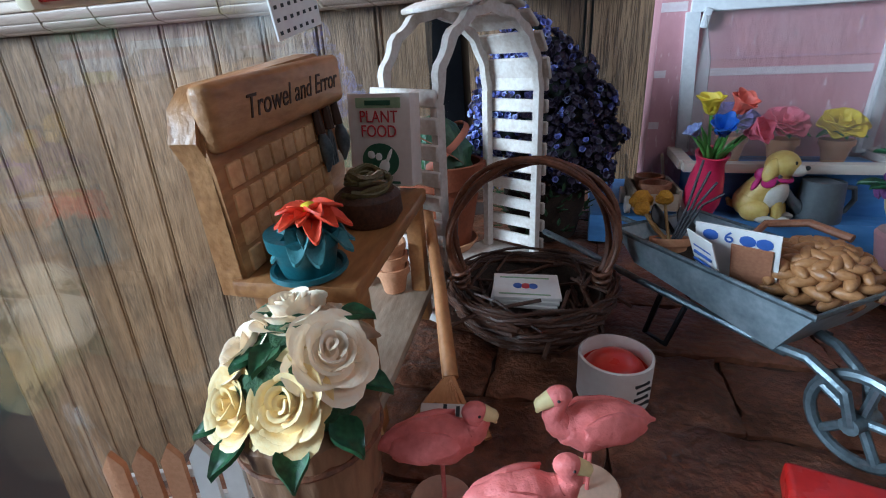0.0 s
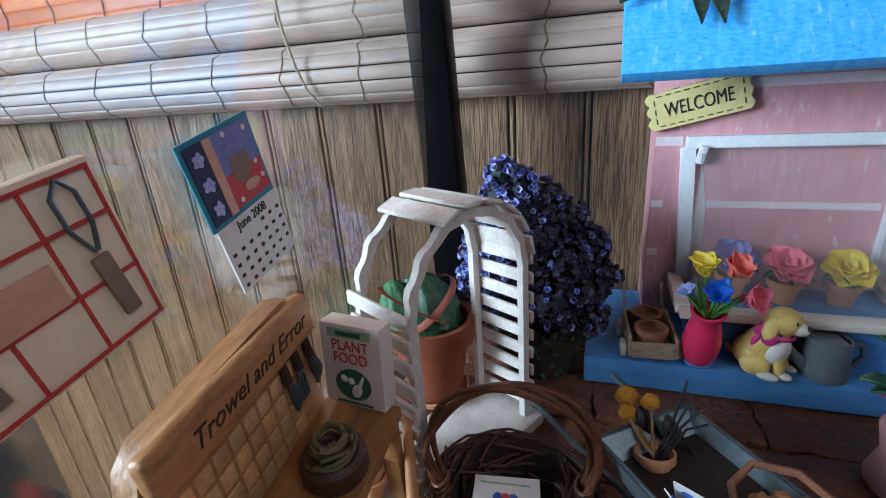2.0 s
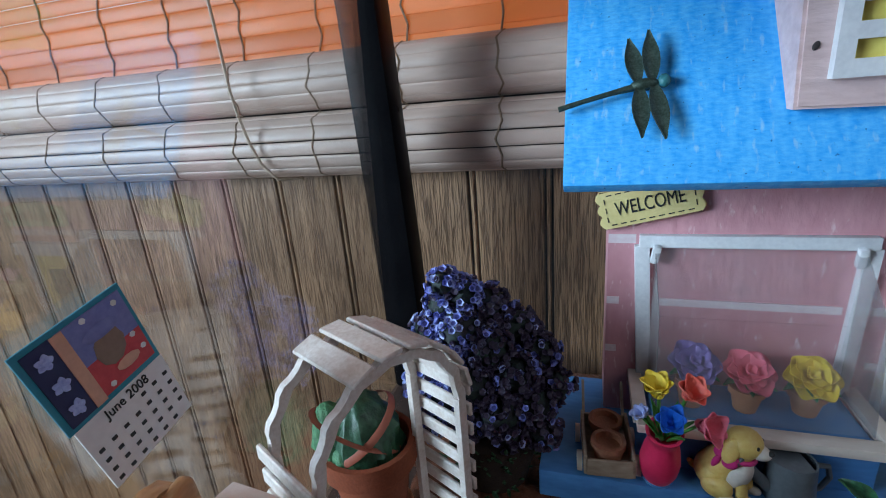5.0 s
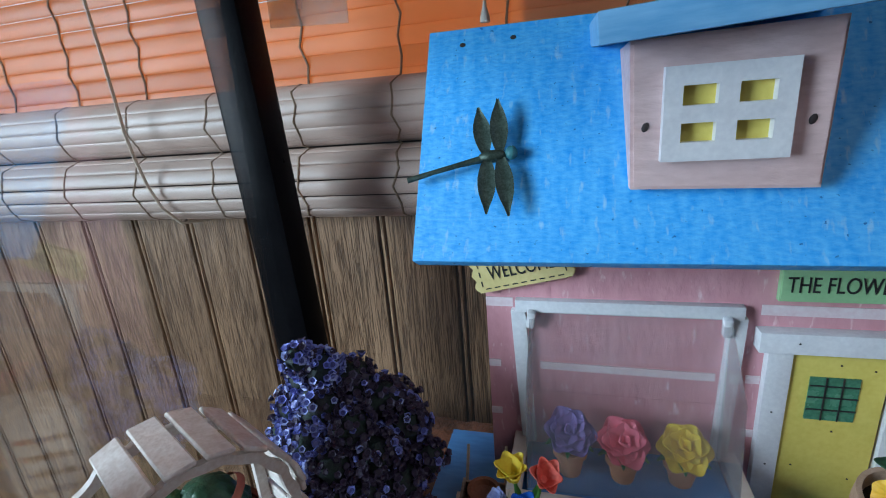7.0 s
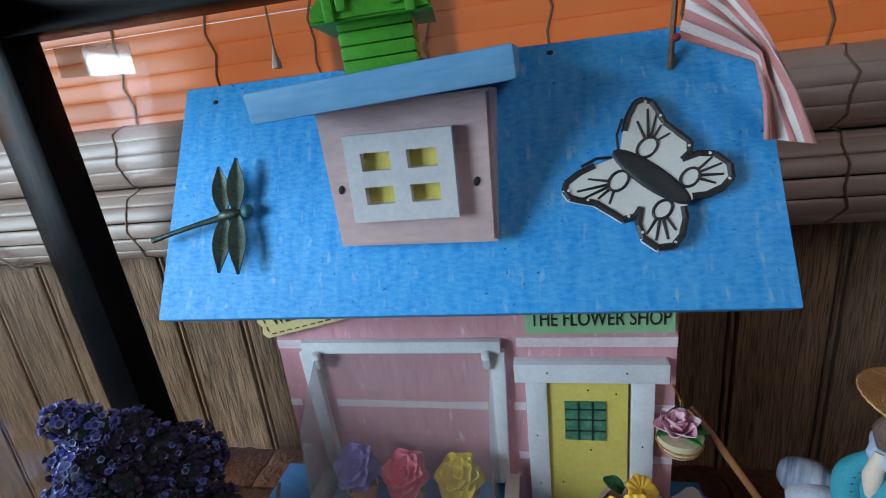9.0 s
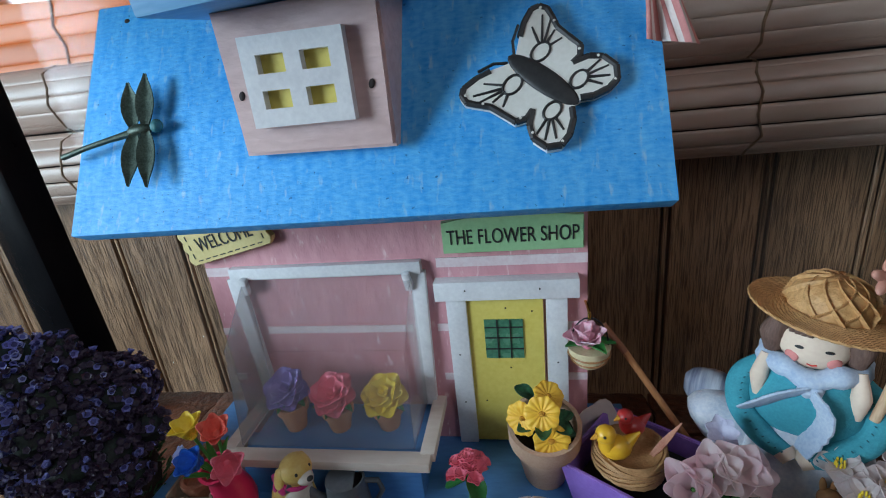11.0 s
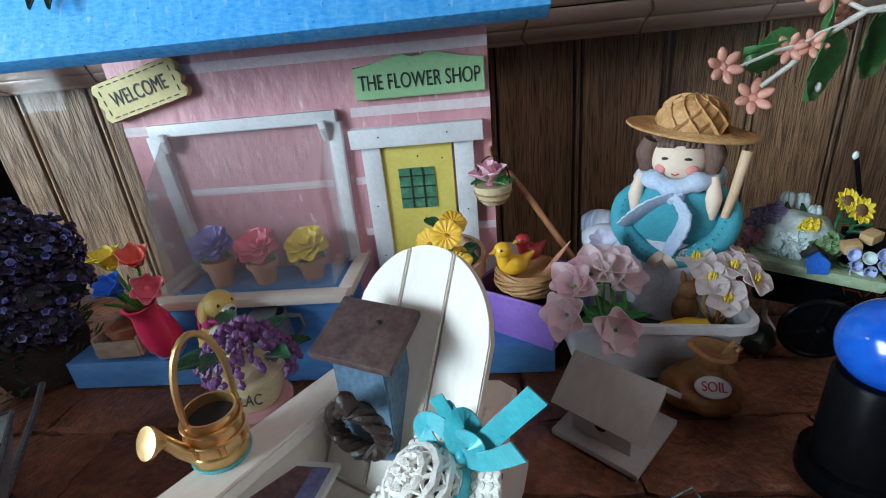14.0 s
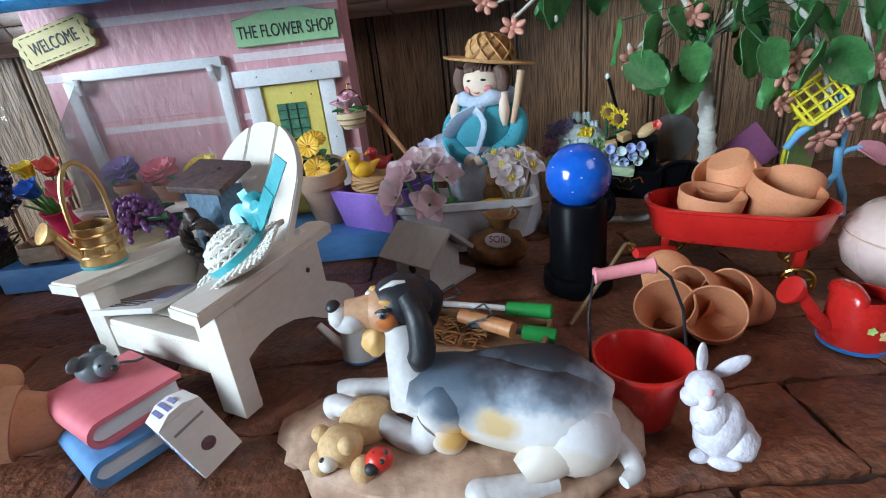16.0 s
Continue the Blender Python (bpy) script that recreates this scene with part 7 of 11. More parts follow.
for r in range(5):
    for c in range(7):
        if (r == 0 and c < 4) or (r == 4 and c > 5):
            continue
        part("date_mark", add_box(bm_new(), (-0.0115 + 0.0041 * c, -0.0085 - 0.0037 * r, 0.0007), (0.0015, 0.0011, 0.0002)), M["ink"], cal)

plq = thing("kitchen_plaque", SIDE @ pose(0.0855, 0.1375, 0.0050, 0, 0, 10), "cream wall plaque with red plaid and a painted whisk", "plaque")
pw, ph = 0.0465, 0.0405
part("board", add_box(bm_new(), (0, 0, -0.001), (pw, ph, 0.0040), bev=0.0014), M["cream"], plq)
for x in (-0.0215, -0.0065, 0.0075, 0.0215):
    part("plaid_line", add_box(bm_new(), (x, 0, 0.0011), (0.0008, ph - 0.003, 0.0005)), M["plaid"], plq)
for y in (-0.0185, -0.0050, 0.0085, 0.0185):
    part("plaid_line", add_box(bm_new(), (0, y, 0.0014), (pw - 0.003, 0.0008, 0.0005)), M["plaid"], plq)
part("painted_mitt", add_box(bm_new(), (-0.004, 0.000, 0.0020), (0.0190, 0.0090, 0.0007), bev=0.0003), M["mitt"], plq)
part("painted_whisk", add_tube(bm_new(), [(0.0145, 0.0020, 0.0020), (0.0118, 0.008, 0.0020), (0.0115, 0.0150, 0.0020), (0.0140, 0.0182, 0.0020), (0.0165, 0.0150, 0.0020), (0.0168, 0.008, 0.0020), (0.0150, 0.0020, 0.0020)], 0.0005, 6), M["iron"], plq)
for x in (0.0150, -0.0140):
    part("painted_handle", add_box(bm_new(), (x, -0.0065, 0.0020), (0.0040, 0.0150, 0.0012), rot=(0, 0, 4), bev=0.0004), M["calbrown"], plq)

# low picket fence by the rose barrel
fence = thing("picket_fence", pose(-0.0870, 0.0620, 0.0, 0, 0, 24), "short white and orange toy picket fence", "fence")
for k in range(7):
    part("picket", add_prism(bm_new(), [(-0.0022, 0), (0.0022, 0), (0.0022, 0.021), (0, 0.025), (-0.0022, 0.021)], 0.0016, pose(-0.012 + 0.0062 * k, 0, 0, 90, 0, 0)), M["paper" if k > 2 else "terra"], fence)
for z in (0.006, 0.015):
    part("rail", add_box(bm_new(), (0.0065, 0.0008, z), (0.042, 0.0014, 0.0024)), M["paper"], fence)

# ---------------------------------------------------------------- white garden chair and what sits on it
M["chairwhite"] = mat("chair_white", (0.80, 0.76, 0.70), 0.5, (0.72, 0.65, 0.56), 45, 0.0003, 420, stretch=(1, 0.4, 1))
M["slateblue"] = mat("slate_blue_paint", (0.13, 0.24, 0.34), 0.6, (0.06, 0.11, 0.17), 90, 0.0004, 500)
M["rustroof"] = mat("weathered_brown_roof", (0.135, 0.085, 0.075), 0.5, (0.050, 0.032, 0.035), 190, 0.0005, 500)
M["wreath"] = mat("dark_vine", (0.040, 0.020, 0.014), 0.45, (0.015, 0.008, 0.006), 200, 0.0006, 900)
M["laceshade"] = mat("crochet_hole_shade", (0.34, 0.31, 0.26), 0.9, (0.24, 0.21, 0.17), 300, 0.0006, 1600)
M["lace"] = mat("crochet_lace", (0.82, 0.80, 0.75), 0.8, (0.72, 0.69, 0.62), 300, 0.0008, 1600)
M["satin"] = mat("turquoise_satin", (0.05, 0.46, 0.52), 0.3, (0.03, 0.34, 0.40), 150, 0.0003, 700, sheen=0.3)
M["photo"] = mat("photo_print", (0.22, 0.11, 0.12), 0.3, (0.10, 0.05, 0.07), 300)
M["photoblue"] = mat("photo_print_blue", (0.22, 0.24, 0.50), 0.3, (0.14, 0.15, 0.34), 300)

CT = pose(0.1728, 0.1544, 0.0, 0, 0, -27.5)
CH = CT @ pose(0.0080, 0.0, 0.0)
chair = thing("garden_chair", CH, "white slatted wooden garden chair with broad arms", "chair")


def plank_part(name, c, s, rot=(0, 0, 0), material="chairwhite", parent=None, label=""):
    return part(name, add_box(bm_new(), c, s, rot, bev=0.0007), M[material], parent or chair, label)


SIDE_BOARD = [(0.0, 0.0), (0.0078, 0.0), (0.0072, 0.0035), (0.0056, 0.0140), (0.0075, 0.0190), (0.0140, 0.0212), (0.0240, 0.0215), (0.0350, 0.0190), (0.0470, 0.0135), (0.0570, 0.0065), (0.0650, 0.0012), (0.0740, 0.0006), (0.0810, 0.0055), (0.0815, 0.0085), (0.0760, 0.0150), (0.0690, 0.0195), (0.0610, 0.0240), (0.0605, 0.0440), (0.0, 0.0440)]
for s in (-1, 1):
    rear = 0.0085 if s < 0 else 0.0
    arm_line = [(s * 0.0440, -0.0080), (s * 0.0275, -0.0065), (s * (0.0150 + rear), 0.0745), (s * (0.0215 + rear), 0.0775), (s * (0.0282 + rear), 0.0755)]
    part("arm", add_prism(bm_new(), arm_line if s < 0 else arm_line[::-1], 0.0046, pose(0, 0, 0.0426), bev=0.0008), M["chairwhite"], chair, "broad rubbed white arm")
    plank_part("front_leg", (s * 0.0350, 0.0030, 0.0212), (0.0125, 0.0080, 0.0424))
    board = part("side_board", add_prism(bm_new(), SIDE_BOARD, 0.0046, Matrix(((0, 0, 1, -0.0023), (1, 0, 0, 0), (0, 1, 0, 0), (0, 0, 0, 1)))), M["chairwhite"], chair, "shaped white side board")
    board.matrix_local = pose(s * 0.0372, 0.001, 0, 0, 0, s * 7.5)
    part("peg_hole", add_tube(bm_new(), [(-0.0028, 0.0500, 0.0345), (0.0028, 0.0500, 0.0345)], 0.0011, 10), M["rustroof"], board)
for k in range(4):
    plank_part("seat_slat", (0, 0.0055 + 0.0115 * k, 0.0268 - 0.0018 * k), (0.0640 - 0.0028 * k, 0.0108, 0.0028), (-9, 0, 0))
plank_part("front_apron", (0, 0.0012, 0.0215), (0.062, 0.0030, 0.0105))
lean = 31
BK = pose(-0.0010, 0.0385, 0.0205, 90 - lean, 0, 0)
xs = (-0.0265, -0.0086, 0.0086, 0.0265)


def back_outline(xa, xb):
    def zt(x):
        return 0.050 + 0.0330 * math.sqrt(max(0.0, 1 - (x / 0.0266) ** 2))
    n = 10
    pts = [(xa, 0.0), (xb, 0.0)]
    return pts + [(xb + (xa - xb) * i / n, zt(xb + (xa - xb) * i / n)) for i in range(n + 1)]


for xa, xb in zip(xs, xs[1:]):
    bp = part("back_board", add_prism(bm_new(), back_outline(xa + 0.0004, xb - 0.0004), 0.0036, bev=0.0005), M["chairwhite"], chair)
    bp.matrix_local = BK
plank_part("back_rail", (0.003, 0.0600, 0.0460), (0.044, 0.0040, 0.0060), (-lean, 0, 0))

# slate-blue birdhouse on the seat
bh = thing("blue_birdhouse", CT @ pose(-0.0005, 0.0480, 0.0240, 0, 0, 10) @ Matrix.Diagonal((0.90, 0.90, 1.0, 1)), "slate blue birdhouse with a worn brown roof", "birdhouse")
part("body", add_prism(bm_new(), [(-0.0100, 0), (0.0100, 0), (0.0100, 0.0465), (-0.0100, 0.0465)], 0.0165, pose(0, 0.0085, 0, 90, 0, 0), bev=0.0006), M["slateblue"], bh)
rf = part("roof", add_box(bm_new(), (0, 0, 0), (0.0300, 0.0255, 0.0030), bev=0.0006), M["rustroof"], bh)
rf.matrix_local = pose(0.0, 0.0005, 0.0515, 16, 4, 0)
part("nail", add_ball(bm_new(), (0.003, 0.004, 0.0016), (0.0012, 0.0012, 0.0005), 2), M["nail"], rf)
part("hole", add_lathe(bm_new(), [(0, 0), (0.0042, 0), (0.0042, 0.0006), (0, 0.0006)], 20, pose(0, -0.0080, 0.0280, 90, 0, 0)), M["hole"], bh)
wr = thing("vine_wreath", CT @ pose(0.0025, 0.0350, 0.0500, 12, 0, 10), "dark twisted vine wreath leaning on a birdhouse", "wreath")
for k in range(3):
    pts = [((0.0085 + 0.0012 * math.sin(5 * a + 2 * k)) * math.cos(a), 0.0016 * math.cos(5 * a + 2 * k), (0.0105 + 0.0014 * math.sin(5 * a + 2 * k)) * math.sin(a)) for a in (2 * math.pi * i / 36 for i in range(36))]
    part("vine", add_tube(bm_new(), pts, 0.0016, 6, closed=True), M["wreath"], wr)
part("knot", add_ball(bm_new(), (0, 0, 0.0130), (0.0034, 0.0028, 0.0040), 2, bumpy=0.4, freq=300), M["wreath"], wr)
part("knot", add_ball(bm_new(), (-0.0070, -0.0020, -0.0030), (0.0018, 0.0018, 0.0020), 2), M["wreath"], wr)

# crochet sun hat
hat = thing("crochet_hat", CT @ pose(0.0345, 0.0265, 0.0500, 20, -24, 0) @ Matrix.Scale(0.85, 4), "white crochet sun hat with a turquoise satin bow", "hat")
bm = bm_new()
add_lathe(bm, [(0.0120, 0.0006), (0.0180, 0.0010), (0.0236, 0.0006), (0.0240, -0.0004), (0.0180, -0.0006), (0.0118, -0.0006), (0.0120, 0.0006)], 60)
for v in bm.verts:
    rr_, a = math.hypot(v.co.x, v.co.y), math.atan2(v.co.y, v.co.x)
    v.co.z += 0.0014 * math.sin(4 * a) * (rr_ - 0.013) / 0.009
part("brim", bm, M["lace"], hat)
CROWN = [(0.0128, 0.0010), (0.0126, 0.0042), (0.0115, 0.0078), (0.0092, 0.0108), (0.0055, 0.0128), (0.0020, 0.0136)]
bm = bm_new()
for q, (r0, z0) in enumerate(CROWN):
    add_tube(bm, [(r0 * math.cos(a), r0 * math.sin(a), z0 + 0.0003 * math.sin(11 * a)) for a in (2 * math.pi * i / 40 for i in range(40))], 0.0016, 6, closed=True)
for q, ((r0, z0), (r1, z1)) in enumerate(zip(CROWN, CROWN[1:])):
    n1 = (13, 12, 11, 9, 6)[q]
    pts = []
    for i in range(2 * n1):
        a = math.pi * i / n1 + 0.4 * q
        r_, z_ = (r0, z0) if i % 2 else (r1, z1)
        pts.append((r_ * math.cos(a) * 1.01, r_ * math.sin(a) * 1.01, z_))
    add_tube(bm, pts, 0.0013, 6, closed=True)
part("crown", bm, M["lace"], hat, "open crochet crown")
# added dome in darkened lace colour, for the shade in the crochet holes
part("lining", add_lathe(bm_new(), [(r0 * 0.90, z0 * 0.90) for r0, z0 in CROWN] + [(0, 0.0124)], 36), M["laceshade"], hat, "darker inner dome painted as shade behind the stitches")
bm = bm_new()
for r0, n1 in ((0.0150, 32), (0.0180, 38), (0.0210, 44), (0.0236, 50)):
    for k in range(n1):
        a = 2 * math.pi * k / n1
        add_ball(bm, (r0 * math.cos(a), r0 * math.sin(a), 0.0010 + 0.0014 * math.sin(4 * a) * (r0 - 0.013) / 0.009), (0.0014, 0.0014, 0.0009), 1, (0, 0, math.degrees(a)))
tagged(part("crochet_stitch", bm, M["lace"], hat, "chunky crochet stitches"), kind="stuff")
part("hat_band", add_lathe(bm_new(), [(0.0130, 0.0012), (0.0146, 0.0016), (0.0142, 0.0050), (0.0126, 0.0054)], 36), M["satin"], hat, "turquoise satin band")
bow = part("bow", add_ball(bm_new(), (0.0122, 0.0090, 0.0062), 0.0026, 2), M["satin"], hat, "large turquoise satin bow")
bc = Vector((0.0122, 0.0090, 0.0062))


def smooth_line(pts, k=5):
    """A soft curve through points."""
    p = [Vector(q) for q in pts]
    p = [p[0] * 2 - p[1]] + p + [p[-1] * 2 - p[-2]]
    out = []
    for i in range(1, len(p) - 2):
        for j in range(k):
            t = j / k
            out.append(0.5 * (2 * p[i] + (p[i + 1] - p[i - 1]) * t + (2 * p[i - 1] - 5 * p[i] + 4 * p[i + 1] - p[i + 2]) * t * t + (3 * p[i] - p[i - 1] - 3 * p[i + 1] + p[i + 2]) * t ** 3))
    return out + [p[-2]]


def ribbon(pts, w, parent):
    """A flat strip of ribbon with a little thickness, along points."""
    bm = bm_new()
    pts = smooth_line(pts)
    rows = []
    for i, p in enumerate(pts):
        d = (pts[min(i + 1, len(pts) - 1)] - pts[max(i - 1, 0)]).normalized()
        side = d.cross(Vector((0.3, -0.8, 0.5))).normalized() * w * 0.5
        nn = d.cross(side).normalized() * 0.00025
        rows.append([bm.verts.new(q) for q in (p - side - nn, p + side - nn, p + side + nn, p - side + nn)])
    for a, b in zip(rows, rows[1:]):
        for j in range(4):
            bm.faces.new((a[j], a[(j + 1) % 4], b[(j + 1) % 4], b[j]))
    bm.faces.new(rows[0][::-1])
    bm.faces.new(rows[-1])
    return part("ribbon", bm, M["satin"], parent)


for dx, dy, dz, l in ((-0.75, 0.35, 0.60, 0.0150), (0.35, 0.45, 0.80, 0.0125), (-0.30, 0.75, 0.60, 0.0135), (0.75, -0.1, 0.55, 0.0120)):
    d = Vector((dx, dy, dz)).normalized()
    o = d.orthogonal().normalized()
    ribbon([bc, bc + d * l * 0.5 + o * l * 0.30, bc + d * l + o * l * 0.10, bc + d * l * 0.9 - o * l * 0.16, bc + d * l * 0.45 - o * l * 0.20, bc], 0.0056, bow)
ribbon([bc, bc + Vector((0.0075, 0.0010, 0.0030)), bc + Vector((0.0180, 0.0030, 0.0090)), bc + Vector((0.0330, 0.0065, 0.0170))], 0.0062, bow)
ribbon([bc, bc + Vector((0.0070, -0.0025, 0.0020)), bc + Vector((0.0150, -0.0040, 0.0055)), bc + Vector((0.0270, -0.0045, 0.0110))], 0.0056, bow)
ribbon([bc, bc + Vector((-0.002, 0.006, 0.006)), bc + Vector((-0.0035, 0.010, 0.015))], 0.0046, bow)

# little open magazine on the seat
mg = thing("magazine", CT @ pose(-0.0175, 0.0160, 0.0292, -9, 0, 22), "small white magazine with a dark cover picture", "magazine")
part("page_block", add_box(bm_new(), (0, 0, 0.0012), (0.0270, 0.0330, 0.0024), bev=0.0003), M["paper"], mg)
part("cover_picture", add_box(bm_new(), (-0.003, 0.004, 0.0025), (0.0170, 0.0190, 0.0003)), M["photo"], mg)
part("cover_picture", add_box(bm_new(), (0.0085, 0.004, 0.0026), (0.0060, 0.0190, 0.0003)), M["photoblue"], mg)
for k in range(3):
    part("print_bar", add_box(bm_new(), (-0.002, -0.0075 - 0.0022 * k, 0.0025), (0.019 - 0.003 * k, 0.0010, 0.0002)), M["ink"], mg)

M["brasspale"] = mat("satin_brass", (0.78, 0.52, 0.24), 0.34, (0.66, 0.40, 0.16), 100, 0.0002, 500, metal=0.9)
# brass watering can on the arm
bw = watering_can(pose(0.1500, 0.1800, 0.0478, 4, 0, 60), "brass_watering_can", "polished brass toy watering can with a tall handle", "brasspale", r=0.0078, h=0.0170, handle=False, band="satin", reach=1.75)
for z in (0.005, 0.0095, 0.014):
    part("ring", add_tube(bm_new(), [(0.0081 * math.cos(a), 0.0081 * math.sin(a), z) for a in (2 * math.pi * i / 26 for i in range(26))], 0.0006, 6, closed=True), M["brasspale"], bw)
part("hoop_handle", add_tube(bm_new(), [(-0.0070, 0, 0.016)] + arc((0.0005, 0, 0.0230), 0.0076, 180, 0, 13, "xz", 0.0190) + [(0.0079, 0, 0.010)], 0.0010, 8), M["brasspale"], bw)
for k in range(8):
    a = radians(45 * k)
    part("panel", add_box(bm_new(), (0.0079 * math.cos(a), 0.0079 * math.sin(a), 0.0072), (0.0006, 0.0050, 0.0034), rot=(0, 0, 45 * k), bev=0.0002), M["brasspale"], bw)

def blob(c, r, material, rot=(0, 0, 0), bumpy=0.0, sub=3):
    return (add_ball(bm_new(), c, r, sub, rot, bumpy, 120), M[material])


def limb(pts, rs, material):
    """A rounded limb through points, swelling and thinning as it goes."""
    if len(pts) < 3:
        return (add_tube(bm_new(), pts, rs, 16), M[material])
    k = 4
    fine = [rs[i] + (rs[i + 1] - rs[i]) * j / k for i in range(len(rs) - 1) for j in range(k)] + [rs[-1]]
    return (add_tube(bm_new(), smooth_line(pts, k), fine, 18), M[material])


# ---------------------------------------------------------------- books, mouse and milk carton
M["bookpink"] = mat("pink_cover", (0.72, 0.18, 0.22), 0.5, (0.64, 0.14, 0.18), 60, 0.0003, 300)
M["bookblue"] = mat("blue_cover", (0.11, 0.30, 0.58), 0.5, (0.08, 0.23, 0.48), 60, 0.0003, 300)
M["pages"] = mat("page_edges", (0.72, 0.72, 0.72), 0.7, (0.58, 0.58, 0.60), 60, 0.0003, 900, stretch=(0.2, 0.2, 3))


def book(m, w, l, t, material, label):
    """Local x from the spine to the fore edge, y along the spine."""
    b = thing("moulded_book", m, label, "book", "stacked books")
    r = t / 2
    out = [(w, 0)] + [(w, t)] + [(r + r * math.cos(radians(a)), r + r * math.sin(radians(a))) for a in range(90, 271, 20)]
    inn = [(w, 0.0016), (w, t - 0.0016)]
    cov = [(w, 0.0), (w, 0.0018)] + [(r + (r - 0.0018) * math.cos(radians(a)), r + (r - 0.0018) * math.sin(radians(a))) for a in range(270, 89, -20)] + [(w, t - 0.0018), (w, t)] + [(r + r * math.cos(radians(a)), r + r * math.sin(radians(a))) for a in range(90, 271, 20)]
    mm = pose(0, l, 0, 90, 0, 0)
    part("cover", add_prism(bm_new(), cov, l, mm), M[material], b)
    pg_ = [(w - 0.0016, 0.0019)] + [(w - 0.0016, t - 0.0019)] + [(r + (r - 0.0020) * math.cos(radians(a)), r + (r - 0.0020) * math.sin(radians(a))) for a in range(90, 271, 20)]
    part("page_block", add_prism(bm_new(), pg_, l - 0.003, pose(0, l - 0.0015, 0, 90, 0, 0)), M["pages"], b)
    return b


book(pose(0.1800, 0.1030, 0.0002, 0, 0, 52), 0.0350, 0.0400, 0.0098, "bookblue", "thick blue moulded book lying at the bottom of a stack")
book(pose(0.1790, 0.1085, 0.0102, 0, 0, 57), 0.0310, 0.0350, 0.0098, "bookpink", "pink moulded book lying on a blue one")
b = [(add_ball(bm_new(), (0, 0, 0.0060), (0.0068, 0.0082, 0.0062), 3), M["greyplastic"]), (add_ball(bm_new(), (0.001, -0.0062, 0.0072), (0.0046, 0.0052, 0.0046), 2), M["greyplastic"]),
     (add_ball(bm_new(), (-0.0062, 0.0000, 0.0108), (0.0036, 0.0014, 0.0028), 2, rot=(0, -10, 25)), M["greyplastic"]), (add_ball(bm_new(), (0.0040, 0.0022, 0.0108), (0.0030, 0.0014, 0.0026), 2, rot=(0, 10, -20)), M["greyplastic"]),
     (add_ball(bm_new(), (0.0015, -0.0112, 0.0070), 0.0013, 2), M["ink"]), (add_tube(bm_new(), [(0.005, 0.004, 0.002), (0.010, 0.001, 0.0012), (0.0125, -0.004, 0.0012), (0.0155, -0.005, 0.0012)], 0.0006, 6), M["greyplastic"]),
     (add_ball(bm_new(), (-0.0020, -0.0090, 0.0098), 0.0007, 1), M["ink"]), (add_ball(bm_new(), (0.0044, -0.0088, 0.0098), 0.0007, 1), M["ink"])]
figure("mouse_figure", b, pose(0.1670, 0.1355, 0.0200, 0, 0, 62) @ Matrix.Scale(0.88, 4), "small grey mouse figurine on a pink book", "figurine")

M["houndgreyink"] = mat("grey_print", (0.30, 0.30, 0.33), 0.5)
mc = thing("milk_carton", pose(0.2040, 0.1120, 0.0, 0, -24, 0) @ pose(0, 0, 0, 0, 0, -41) @ Matrix.Diagonal((0.88, 0.95, 0.80, 1)), "white milk carton with blue print tipped against books", "carton")
part("carton", add_box(bm_new(), (0.0105, 0.0070, 0.0125), (0.0210, 0.0140, 0.0250), bev=0.0005), M["paper"], mc)
part("top_flap", add_prism(bm_new(), [(0.0, 0.0), (0.0140, 0.0), (0.0095, 0.0024), (0.0050, 0.0026)], 0.0206, pose(0.0002, 0.0, 0.0250, 90, 0, 90)), M["paper"], mc, "folded carton top")
part("emblem", add_ball(bm_new(), (0.0105, 0.0, 0.0085), (0.0036, 0.0003, 0.0034), 2), M["photoblue"], mc, "blue printed emblem")
part("emblem", add_ball(bm_new(), (0.0211, 0.0072, 0.0095), (0.0003, 0.0024, 0.0026), 2), M["photo"], mc, "dark printed emblem")
for z, w in ((0.0190, 0.012), (0.0168, 0.007), (0.0150, 0.013), (0.0215, 0.008)):
    part("print_bar", add_box(bm_new(), (0.0100, -0.0001, z), (w, 0.0003, 0.0010)), M["photoblue"], mc)
for x_, z_, w_ in ((0.006, 0.0045, 0.007), (0.015, 0.0045, 0.006), (0.005, 0.0120, 0.005), (0.016, 0.0120, 0.006)):
    part("print_bar", add_box(bm_new(), (x_, -0.0001, z_), (w_, 0.0003, 0.0014)), M["bookblue"], mc)
for y_, w_ in ((0.0035, 0.012), (0.0062, 0.015), (0.0088, 0.009)):
    part("print_bar", add_box(bm_new(), (0.0105, y_, 0.0262 + 0.0016 * min(1.0, min(y_, 0.014 - y_) / 0.005)), (w_, 0.0014, 0.0003)), M["photoblue"], mc)
part("print_bar", add_box(bm_new(), (0.0211, 0.0070, 0.0200), (0.0003, 0.010, 0.0010)), M["houndgreyink"], mc)

